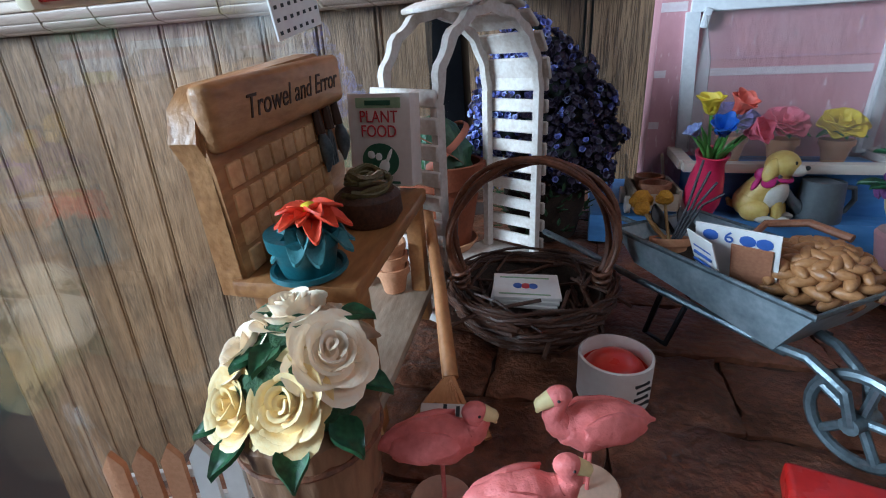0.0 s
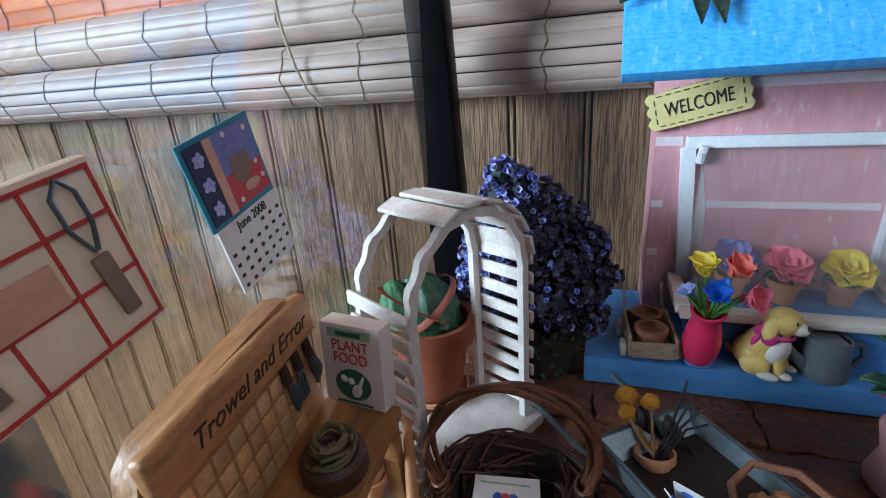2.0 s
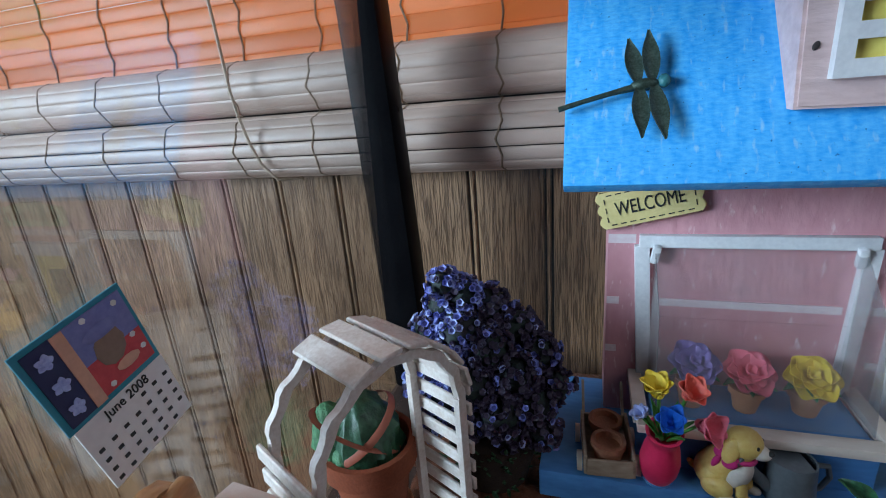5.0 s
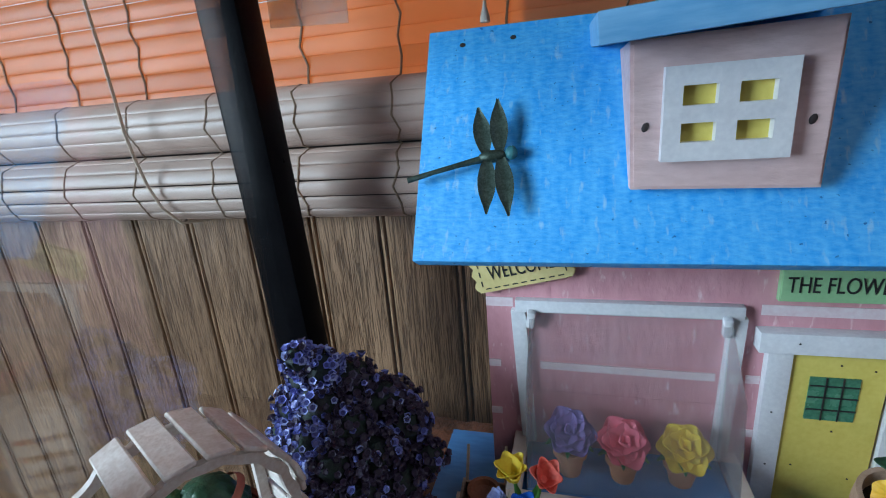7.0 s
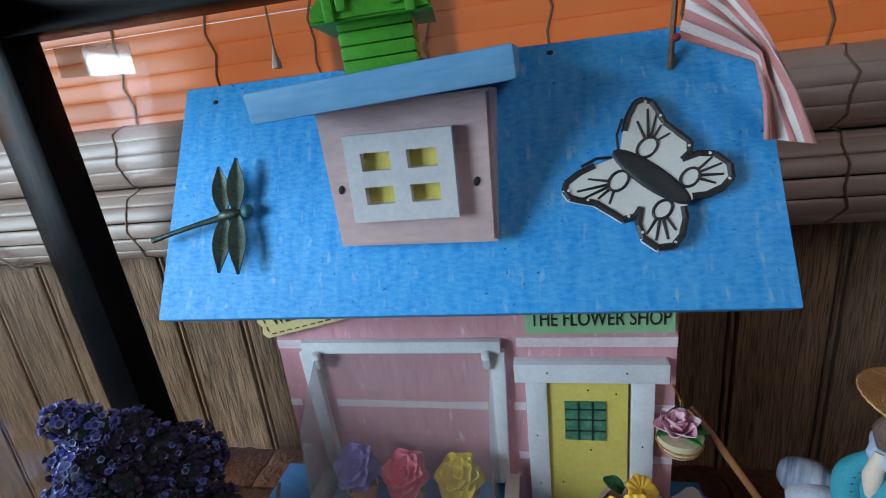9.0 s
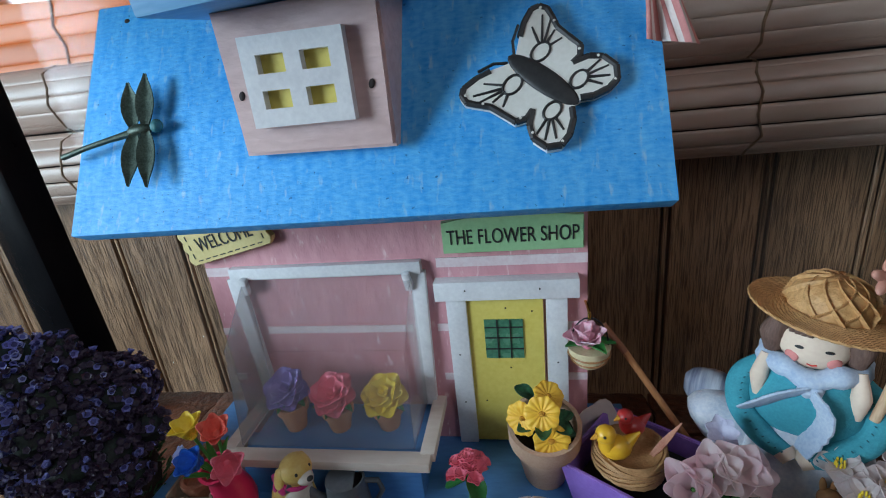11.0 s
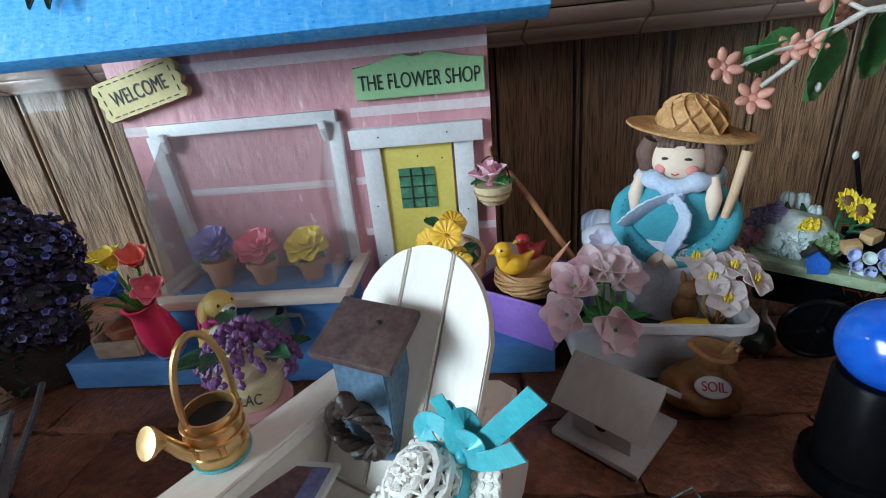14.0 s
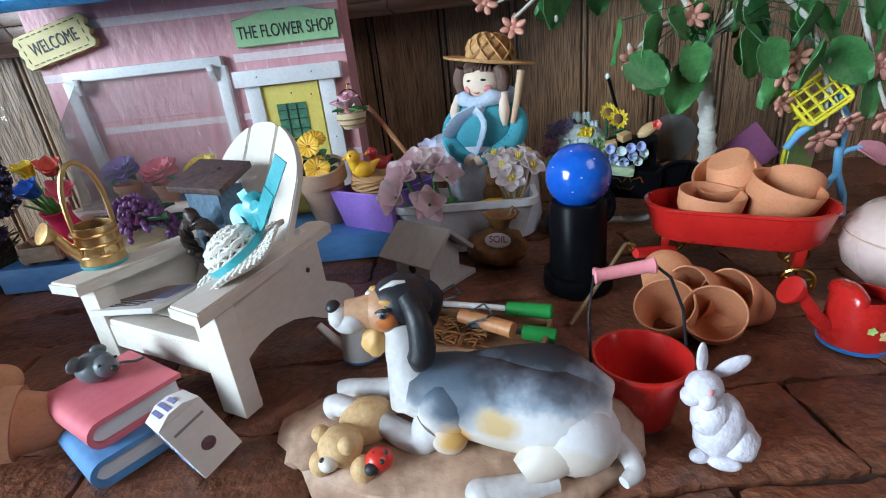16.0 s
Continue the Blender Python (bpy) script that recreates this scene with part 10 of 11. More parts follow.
figure("rabbit_figure", [blob((0, 0, 0.0105), (0.0084, 0.0072, 0.0108), "bisque", (0, 12, 0), 0.12), blob((0.0058, -0.001, 0.0062), (0.0074, 0.0078, 0.0066), "bisque", (0, 0, 0), 0.12), blob((-0.004, 0.000, 0.0155), (0.0062, 0.0060, 0.0075), "bisque", (0, -8, 0), 0.1),
       blob((-0.0062, 0.0015, 0.0245), (0.0066, 0.0050, 0.0052), "bisque", (0, 18, 0)), blob((-0.0105, 0.0016, 0.0222), (0.0036, 0.0034, 0.0030), "bisque"), blob((-0.0076, -0.0030, 0.0228), (0.0030, 0.0022, 0.0028), "bisque"),
       blob((-0.0062, 0.0042, 0.0325), (0.0024, 0.0013, 0.0056), "bisque", (0, -10, 20)), blob((0.0045, 0.0040, 0.0285), (0.0068, 0.0016, 0.0026), "bisque", (0, -24, -8)),
       blob((-0.0070, -0.0020, 0.0025), (0.0040, 0.0026, 0.0022), "bisque"), blob((-0.0010, -0.0060, 0.0022), (0.0055, 0.0024, 0.0022), "bisque", (0, 0, -25)), blob((-0.0075, -0.0022, 0.0130), (0.0036, 0.0020, 0.0020), "bisque", (0, 30, 0)),
       blob((0.0118, 0.0020, 0.0060), (0.0032, 0.0032, 0.0032), "bisque"), blob((-0.0072, -0.0034, 0.0260), (0.0009, 0.0005, 0.0009), "pinkgrip")],
       pose(0.3635, 0.0970, 0.0, 0, 0, 4) @ Matrix.Diagonal((0.78, 0.82, 0.96, 1)), "white bisque rabbit figurine beside a red bucket", "figurine")

rc = watering_can(pose(0.4385, 0.1420, 0.0, 0, 0, -8), "watering_can", "shiny red toy watering can with a blue foot", "redenamel", r=0.0098, h=0.0200, band="bluefoot", inner="reddark", reach=2.05)
part("hood", add_lathe(bm_new(), [(0.0094, 0.0), (0.0090, 0.0030), (0.0062, 0.0055), (0.0, 0.0065)], 28, pose(-0.0048, 0, 0.0190) @ Matrix.Diagonal((0.45, 0.95, 0.8, 1))), M["redenamel"], rc)
for a, z, s in ((-75, 0.0085, 0.0022), (-100, 0.0105, 0.0016), (-60, 0.0060, 0.0014)):
    part("painted_motif", petals(bm_new(), (0, 0, 0), 5, s, s * 0.8, 4, 0.1, 0.0, thick=0.0002, seed=int(z * 1e4)), M["beak"] if a > -90 else M["lime"], rc).matrix_local = pose(0.01025 * math.cos(radians(a)), 0.01025 * math.sin(radians(a)), z, 90, 0, a + 90)

# ---------------------------------------------------------------- flowering tree
def broad_leaf(L, W, m=Matrix.Identity(4), n=12):
    """Rounded leaf with a toothed edge and sunken midrib, along local +x."""
    bm = bm_new()
    top, low = [], []
    for i in range(n + 1):
        u = i / n
        w = W * 0.5 * (max(0.0, math.sin(math.pi * (0.04 + 0.94 * u ** 0.85))) ** 0.62) * (1 + 0.045 * (-1) ** i)
        for rows, dz in ((top, 0.00025), (low, -0.00025)):
            rows.append([bm.verts.new(m @ Vector((L * (u - 0.10 * abs(s) * (1 - u)), w * s, L * (0.10 * abs(s) ** 1.5 - 0.16 * u * u) + 0.0006 * math.sin(9 * u + 5 * abs(s)) + dz))) for s in (-1, -0.5, 0, 0.5, 1)])
    for i in range(n):
        for j in range(4):
            bm.faces.new((top[i][j], top[i][j + 1], top[i + 1][j + 1], top[i + 1][j]))
            bm.faces.new((low[i][j], low[i + 1][j], low[i + 1][j + 1], low[i][j + 1]))
        for j in (0, 4):
            bm.faces.new((top[i][j], top[i + 1][j], low[i + 1][j], low[i][j]))
    for i in (0, n):
        for j in range(4):
            bm.faces.new((top[i][j], top[i][j + 1], low[i][j + 1], low[i][j]))
    return bm


def clay_blossom(r, m):
    bm = bm_new()
    for k in range(6):
        a = 2 * math.pi * k / 6
        p = m @ Vector((r * 0.58 * math.cos(a), r * 0.58 * math.sin(a), r * 0.20))
        q = (m.to_3x3() @ Matrix.Rotation(a, 3, "Z") @ Matrix.Rotation(-0.38, 3, "Y")).to_euler()
        add_ball(bm, p, (r * 0.50, r * 0.27, r * 0.17), 2, tuple(math.degrees(e) for e in q))
    add_ball(bm, m @ Vector((0, 0, -r * 0.10)), r * 0.36, 2)
    add_ball(bm, m @ Vector((0, 0, r * 0.12)), r * 0.16, 1)
    return bm


TX, TY = 0.4510, 0.2720
tree = thing("flowering_tree", pose(TX, TY, 0.0), "wired flowering tree with a white wrapped trunk and dusty pink blossoms", "tree")
tp = lambda x, y, z: (x - TX, y - TY, z)
trunk_pts, trunk_r = [], []
for i in range(46):
    u = i / 45
    trunk_pts.append((0.0018 * math.sin(6 * u) - 0.006 * u, 0.0015 * math.cos(5 * u), 0.004 + 0.108 * u))
    trunk_r.append((0.0052 - 0.0020 * u) * (1 + (0.20 if i % 3 == 0 else -0.05 * (i % 2))))
part("trunk", add_tube(bm_new(), trunk_pts, trunk_r, 14), M["wrap"], tree, "trunk wrapped in white tape", smooth=60)
part("foot", add_lathe(bm_new(), [(0, 0), (0.016, 0), (0.0165, 0.004), (0.013, 0.007), (0.006, 0.009), (0, 0.009)], 28, wob=0.04), M["moss"], tree, "mossy foot")
BR = [[(0.4460, 0.2720, 0.104), (0.420, 0.270, 0.140), (0.395, 0.273, 0.152), (0.373, 0.276, 0.151), (0.3597, 0.278, 0.1426), (0.3500, 0.276, 0.1345), (0.341, 0.276, 0.128)],
      [(0.4455, 0.2720, 0.109), (0.420, 0.272, 0.162), (0.395, 0.274, 0.170), (0.366, 0.275, 0.180), (0.352, 0.275, 0.187), (0.343, 0.275, 0.198), (0.338, 0.275, 0.207)],
      [(0.4465, 0.2720, 0.100), (0.430, 0.268, 0.119), (0.412, 0.262, 0.115), (0.398, 0.258, 0.104)],
      [(0.4460, 0.2720, 0.106), (0.470, 0.268, 0.131), (0.492, 0.262, 0.110), (0.503, 0.258, 0.078), (0.505, 0.256, 0.056)],
      [(0.4455, 0.2720, 0.108), (0.480, 0.265, 0.145), (0.515, 0.262, 0.118), (0.530, 0.260, 0.080), (0.538, 0.258, 0.062)],
      [(0.4450, 0.2720, 0.110), (0.430, 0.290, 0.165), (0.405, 0.305, 0.162), (0.382, 0.306, 0.156)]]
limbs = []
for pts in BR:
    fine = []
    for a, b in zip(pts, pts[1:]):
        for k in range(4):
            fine.append(Vector(tp(*a)).lerp(Vector(tp(*b)), k / 4))
    fine.append(Vector(tp(*pts[-1])))
    limbs.append(part("branch", add_tube(bm_new(), fine, [(0.0016 - 0.0008 * i / len(fine)) * (1.12 if i % 2 else 0.95) for i in range(len(fine))], 8), M["wrap"], tree))
for a, b, br in (((0.3597, 0.278, 0.1426), (0.3300, 0.2755, 0.1355), 0), ((0.3660, 0.277, 0.147), (0.3520, 0.277, 0.1405), 0), ((0.373, 0.276, 0.151), (0.3640, 0.284, 0.1560), 0), ((0.366, 0.275, 0.180), (0.3570, 0.276, 0.1765), 1),
                 ((0.352, 0.275, 0.187), (0.3480, 0.274, 0.1780), 1), ((0.343, 0.275, 0.196), (0.3395, 0.275, 0.1880), 1), ((0.492, 0.262, 0.110), (0.482, 0.258, 0.088), 3), ((0.503, 0.258, 0.078), (0.513, 0.254, 0.060), 3), ((0.412, 0.262, 0.115), (0.402, 0.258, 0.094), 2)):
    part("twig", add_tube(bm_new(), [tp(*a), tuple((Vector(tp(*a)) + Vector(tp(*b))) / 2 + Vector((0, 0, 0.0012))), tp(*b)], [0.0009, 0.0007, 0.0006], 6), M["wrap"], limbs[br])
# blossoms: place, facing, size
for x, y, z, rx, ry, r, br in ((0.3252, 0.2749, 0.1362, 70, 20, 0.0078, 0), (0.3406, 0.2800, 0.1232, 62, -15, 0.0082, 0), (0.3653, 0.2848, 0.1590, 55, -80, 0.0088, 0), (0.3801, 0.2978, 0.1505, 78, 10, 0.0078, 5),
                               (0.3500, 0.2780, 0.1405, 70, -70, 0.0062, 0), (0.3570, 0.2770, 0.1410, 60, -40, 0.0062, 0), (0.3390, 0.2750, 0.1870, 60, -60, 0.0080, 1), (0.3475, 0.2740, 0.1765, 130, -40, 0.0082, 1), (0.3560, 0.2760, 0.1762, 95, -70, 0.0076, 1),
                               (0.3980, 0.2580, 0.1010, 80, -40, 0.0080, 2), (0.4020, 0.2570, 0.0925, 100, 0, 0.0078, 2), (0.4790, 0.2580, 0.0855, 95, -40, 0.0088, 3), (0.4830, 0.2560, 0.0930, 60, -20, 0.0080, 3), (0.4780, 0.2560, 0.0710, 110, -80, 0.0075, 3),
                               (0.5040, 0.2560, 0.0500, 130, 20, 0.0095, 3), (0.5140, 0.2540, 0.0580, 120, -20, 0.0085, 3), (0.5390, 0.2580, 0.0570, 110, 20, 0.0090, 4), (0.5280, 0.2570, 0.0850, 90, 10, 0.0085, 4), (0.4300, 0.2620, 0.1180, 60, 10, 0.0085, 2)):
    part("blossom", clay_blossom(r * 0.88, pose(*tp(x, y, z), rx, ry, 0)), M["blossom"], limbs[br])
for x, y, z, br in ((0.3640, 0.2790, 0.1255, 0), (0.3960, 0.2570, 0.1075, 2), (0.5000, 0.2560, 0.0900, 3)):
    part("bud", add_ball(bm_new(), tp(x, y, z), (0.0011, 0.0011, 0.0020), 2), M["wrap"], limbs[br])
# leaves: stalk end, length, width, turns
M["silkleaf"] = mat("silk_leaf", (0.085, 0.27, 0.075), 0.45, (0.035, 0.15, 0.045), 90, 0.0004, 500, vary=0.3)
for x, y, z, L, W, rx, ry, rz, br in ((0.3860, 0.3350, 0.1390, 0.0270, 0.0230, 62, 18, 178, 5), (0.3700, 0.2860, 0.1560, 0.0200, 0.0190, 65, 52, 215, 0), (0.3640, 0.2790, 0.1440, 0.0270, 0.0220, 78, 92, 20, 0), (0.3560, 0.2800, 0.1395, 0.0240, 0.0100, 20, -8, 176, 0),
                                      (0.3890, 0.2920, 0.1480, 0.0260, 0.0230, 75, 80, 10, 5), (0.3520, 0.2800, 0.1850, 0.0240, 0.0220, 70, -30, 160, 1), (0.3520, 0.2810, 0.1860, 0.0230, 0.0180, 75, 95, 10, 1), (0.3720, 0.2790, 0.1790, 0.0250, 0.0220, 60, -40, 200, 1),
                                      (0.4270, 0.2570, 0.0960, 0.0290, 0.0260, 78, 100, 0, 2), (0.4520, 0.2550, 0.1080, 0.0300, 0.0250, 70, 60, 15, 2), (0.4120, 0.2560, 0.1180, 0.0280, 0.0240, 65, 60, 200, 2), (0.4860, 0.2570, 0.0960, 0.0360, 0.0200, 60, 58, 158, 3),
                                      (0.5010, 0.2590, 0.0960, 0.0300, 0.0240, 65, 40, 330, 3), (0.4950, 0.2600, 0.1120, 0.0280, 0.0240, 60, 30, 200, 3), (0.5250, 0.2590, 0.0760, 0.0230, 0.0180, 75, 70, 0, 4), (0.4620, 0.2640, 0.1260, 0.0300, 0.0240, 50, -30, 60, 3),
                                      (0.4000, 0.2760, 0.1690, 0.0270, 0.0230, 60, 70, 30, 1), (0.4250, 0.2880, 0.1640, 0.0280, 0.0230, 60, 20, 170, 5)):
    part("leaf", broad_leaf(L * 0.88, W * 0.92, pose(*tp(x, y, z), 0, 0, rz) @ pose(0, 0, 0, 0, ry, 0) @ pose(0, 0, 0, rx, 0, 0)), M["silkleaf"], limbs[br], smooth=50)

lr = random.Random(31)
for i in range(26):
    x, z = 0.398 + 0.118 * (i % 13) / 12 + lr.uniform(-.005, .005), 0.106 + 0.020 * (i // 13) + lr.uniform(-.008, .010)
    y = 0.250 + 0.018 * (i % 3) + lr.uniform(-.004, .004)
    L = lr.uniform(0.0175, 0.0235)
    leaf_part = part("leaf", broad_leaf(L, L * 0.88, pose(*tp(x, y, z), 0, 0, lr.uniform(-40, 40)) @ pose(0, 0, 0, 0, lr.uniform(20, 110), 0) @ pose(0, 0, 0, lr.uniform(50, 85), 0, 0)), M["silkleaf"], tree, smooth=50)
    part("leaf_stalk", add_tube(bm_new(), [tp(x, y, z), tuple((Vector(tp(x, y, z)) + Vector(tp(0.446, 0.272, 0.108))) / 2 + Vector((0, 0, 0.010))), tp(0.446, 0.272, 0.108)], 0.00035, 5), M["leafdark"], leaf_part)

# ---------------------------------------------------------------- resin flower cart
CX, CY = 0.3950, 0.2920
cart = thing("flower_cart", pose(CX, CY, 0.0), "black toy flower cart piled with painted resin blooms", "flower cart")
cp = lambda x, y, z: (x - CX, y - CY, z)
bed = part("bed", add_box(bm_new(), cp(0.4000, 0.2960, 0.0290), (0.064, 0.026, 0.018), (0, 4, -22), bev=0.0015), M["black"], cart, "black cart body with gold script")
part("plank", add_box(bm_new(), cp(0.3900, 0.2990, 0.0395), (0.054, 0.030, 0.006), (0, 8, -22), bev=0.0020), M["resinmint"], cart, "pale mint deck")
for i, (dx, dz, w, ry) in enumerate(((-0.0095, 0.0016, 0.0042, 70), (-0.0072, 0.0025, 0.0060, 6), (-0.0035, 0.0010, 0.0036, 60), (-0.0006, 0.0014, 0.0034, -60), (0.0026, 0.0014, 0.0036, 75), (0.0056, 0.0020, 0.0050, -20), (0.0090, 0.0012, 0.0040, 62),
                                 (-0.0075, -0.0040, 0.0050, -28), (-0.0040, -0.0036, 0.0034, 55), (-0.0005, -0.0042, 0.0040, 10), (0.0035, -0.0038, 0.0036, -40))):
    part("script_bar", add_box(bm_new(), (0, 0, 0), (w, 0.0006, 0.0008), (0, ry, 0)), M["brass"], bed).matrix_local = pose(*cp(0.4060, 0.2795, 0.0300), 0, 0, -22) @ pose(dx, 0, dz)
for x, y, z, r, k in ((0.4360, 0.2720, 0.0235, 0.0172, 0), (0.3800, 0.2700, 0.0200, 0.0142, 1)):
    wh = part("wheel", add_tube(bm_new(), [cp(x + r * math.cos(a), y - 0.25 * r * math.cos(a), z + r * math.sin(a)) for a in (i * math.pi / 18 for i in range(36))], 0.0014, 8, closed=True), M["black"], cart, "black spoked wheel")
    for i in range(6):
        a = i * math.pi / 3 + 0.3
        part("spoke", add_tube(bm_new(), [cp(x, y, z), cp(x + r * math.cos(a), y - 0.25 * r * math.cos(a), z + r * math.sin(a))], 0.0008, 6), M["black"], wh)
    part("web", add_lathe(bm_new(), [(0, 0), (r, 0), (r, 0.0012), (0, 0.0012)], 36, pose(*cp(x, y + 0.0015, z), 90, 0, -14)), M["black"], wh)
    part("hub", add_ball(bm_new(), cp(x, y - 0.001, z), 0.0032, 2), M["black"], wh)
part("shaft", add_tube(bm_new(), [cp(*p) for p in ((0.3770, 0.3050, 0.022), (0.3760, 0.3020, 0.008), (0.3780, 0.2960, 0.0022), (0.3840, 0.2930, 0.0022), (0.4220, 0.2870, 0.0022), (0.4310, 0.2880, 0.0050), (0.4340, 0.2900, 0.012))], [0.0012, 0.0015, 0.0020, 0.0020, 0.0020, 0.0018, 0.0014], 10), M["wrap"], cart, "white bent shaft")
part("mound", add_ball(bm_new(), cp(0.3860, 0.3080, 0.0480), (0.0190, 0.0120, 0.0140), 4, (0, 0, -20), 0.25, 60), M["resinwhite"], cart, "pale green and white resin mound")
mr = random.Random(12)
for k, (c, n, rr, sz) in enumerate((((0.3745, 0.3130, 0.0590), 26, 0.0095, 0.0030), ((0.3690, 0.3100, 0.0490), 18, 0.0070, 0.0032), ((0.3870, 0.3010, 0.0580), 9, 0.0050, 0.0026), ((0.3800, 0.3000, 0.0480), 16, 0.0110, 0.0034), ((0.3930, 0.2960, 0.0490), 14, 0.0080, 0.0030))):
    bm = bm_new()
    for i in range(n):
        a, q = i * 2.4, math.sqrt((i + 0.5) / n)
        p = cp(c[0] + rr * q * math.cos(a), c[1] - rr * 0.5 * (1 - q), c[2] + rr * 0.75 * q * math.sin(a))
        petals(bm, p, 4, sz, sz, 20, 0.4, 0.0, spin=mr.uniform(0, 90), tilt=(70 + mr.uniform(-25, 25), mr.uniform(-30, 30), 0), thick=0.0006, seed=200 + i)
        add_ball(bm, p, sz * 0.35, 1)
    part("bloom_head", bm, M[("resinlilac", "resinpink", "tyellow", "resinwhite", "resingreen")[k]], cart, ("lilac", "pink", "small yellow", "white", "pale green")[k] + " painted flower cluster")
for x, y, z in ((0.3855, 0.3170, 0.0665), (0.3925, 0.3160, 0.0655), (0.3965, 0.3120, 0.0600)):
    bm = bm_new()
    for k in range(5):
        add_ball(bm, cp(x + 0.0016 * math.cos(k * 1.257), y + 0.0016 * math.sin(k * 1.257), z), (0.0021, 0.0017, 0.0042), 2, (0, 0, k * 72))
    tu = part("tulip_head", bm, M["resinwhite"], cart, "white tulip")
    part("tulip_leaf", add_petal(bm_new(), pose(*cp(x, y - 0.002, z - 0.010), 0, -70, 200), 0.010, 0.004, 0.3, 0.1, 0.0006, 1.0), M["leafdark"], tu)
for x, y, z, r in ((0.4010, 0.3000, 0.0700, 0.0062), (0.4065, 0.2980, 0.0655, 0.0068)):
    sf = part("sunflower", petals(bm_new(), cp(x, y, z), 12, r, r * 0.42, 8, 0.2, 0.1, tilt=(66, 12, 0), thick=0.0006, seed=int(r * 1e5)), M["tyellow"], cart, "yellow sunflower head")
    part("heart", add_ball(bm_new(), cp(x, y - 0.0006, z + 0.0003), (r * 0.50, r * 0.50, r * 0.20), 2, (66, 12, 0)), M["sunbrown"], sf, "brown seed heart")
    part("stalk", add_tube(bm_new(), [cp(x, y + 0.001, z - 0.001), cp(x - 0.001, y + 0.002, 0.045)], 0.0009, 6), M["leafdark"], sf)
for i in range(8):
    part("leaf", add_petal(bm_new(), pose(*cp(0.4010 + 0.0015 * (i % 4), 0.3000 - 0.001 * (i % 3), 0.0500 + 0.0022 * i), 0, -25, 200 + 37 * i), 0.0085, 0.0048, 0.25, -0.1, 0.0006, 1.0), M["leafdark"], cart)
bh = part("birdhouse", add_prism(bm_new(), [(-0.004, 0), (0.004, 0), (0.004, 0.006), (0, 0.0095), (-0.004, 0.006)], 0.006, pose(*cp(0.3865, 0.2900, 0.0405), 90, 0, -18)), M["tblue"], cart, "tiny blue birdhouse")
for s in (-1, 1):
    part("roof", add_box(bm_new(), cp(0.3865 + s * 0.0026, 0.2928, 0.0490), (0.0072, 0.0080, 0.0010), (0, s * 40, -18)), M["ink"], bh)
part("hole", add_lathe(bm_new(), [(0, 0), (0.0011, 0), (0.0011, 0.0004), (0, 0.0004)], 12, pose(*cp(0.3863, 0.2898, 0.0455), 90, 0, -18)), M["hole"], bh)
for i, (x, z) in enumerate(((0.4040, 0.0470), (0.4090, 0.0490), (0.4145, 0.0500), (0.4160, 0.0450), (0.4105, 0.0440), (0.4050, 0.0410), (0.4130, 0.0400), (0.3985, 0.0440), (0.3970, 0.0500), (0.4000, 0.0395))):
    y = 0.2850 - 0.12 * (x - 0.405)
    fb = part("cup_flower", add_lathe(bm_new(), [(0, 0), (0.0012, 0.0004), (0.0026, 0.0034), (0.0031, 0.0040), (0.0027, 0.0041), (0.0012, 0.0018), (0, 0.0014)], 14, pose(*cp(x, y, z), 62 + 9 * (i % 3), 14 * (i % 4 - 1.5), 0)), M["hydpale"] if i % 3 else M["resinwhite"], cart, "pale blue cup flower")
for i in range(14):
    part("leaf", add_petal(bm_new(), pose(*cp(0.3960 + 0.0016 * i, 0.2870 - 0.0002 * i, 0.0395 + 0.003 * (i % 3)), 0, -30, 180 + 45 * i), 0.0065, 0.0038, 0.25, -0.1, 0.0006, 1.0), M["leafdark"] if i % 2 else M["resingreen"], cart)
for x, y, z, rz in ((0.4075, 0.2890, 0.0560, 20), (0.3990, 0.2880, 0.0520, -15)):
    part("tan_block", add_box(bm_new(), cp(x, y, z), (0.0070, 0.0060, 0.0048), (8, -12, rz), bev=0.0006), M["resintan"], cart, "tan painted block")
part("seat_block", add_box(bm_new(), cp(0.4170, 0.2960, 0.0450), (0.026, 0.018, 0.018), (0, 0, -22), bev=0.0015), M["black"], cart, "black cart seat")
shell_part = part("shell", add_ball(bm_new(), cp(0.4220, 0.2880, 0.0590), (0.0075, 0.0042, 0.0036), 3, (10, -28, 0), 0.12, 90), M["resintan"], cart, "cream shell with a red flower")
part("red_flower", petals(bm_new(), cp(0.4250, 0.2850, 0.0615), 5, 0.0036, 0.0032, 20, 0.3, 0.0, tilt=(60, 0, 0), thick=0.0005, seed=77), M["tred"], shell_part, "red and pink painted flower")
rod = part("rod", add_tube(bm_new(), [cp(0.4110, 0.3000, 0.0560), cp(0.4060, 0.3000, 0.0730), cp(0.4005, 0.3000, 0.0905)], 0.0010, 8), M["black"], cart, "thin black upright rod")
part("tip", add_ball(bm_new(), cp(0.4000, 0.3000, 0.0915), (0.0013, 0.0013, 0.0020), 2), M["resinwhite"], rod, "pale tip")
part("disc", add_lathe(bm_new(), [(0, -0.0006), (0.0150, -0.0006), (0.0154, 0), (0.0150, 0.0006), (0, 0.0006)], 40, pose(*cp(0.4420, 0.3000, 0.0500), 90, 0, -10)), M["smoke"], cart, "smoky translucent disc")
part("disc_post", add_tube(bm_new(), [cp(0.4420, 0.3010, 0.036), cp(0.4300, 0.2980, 0.034)], 0.0012, 8), M["black"], cart)
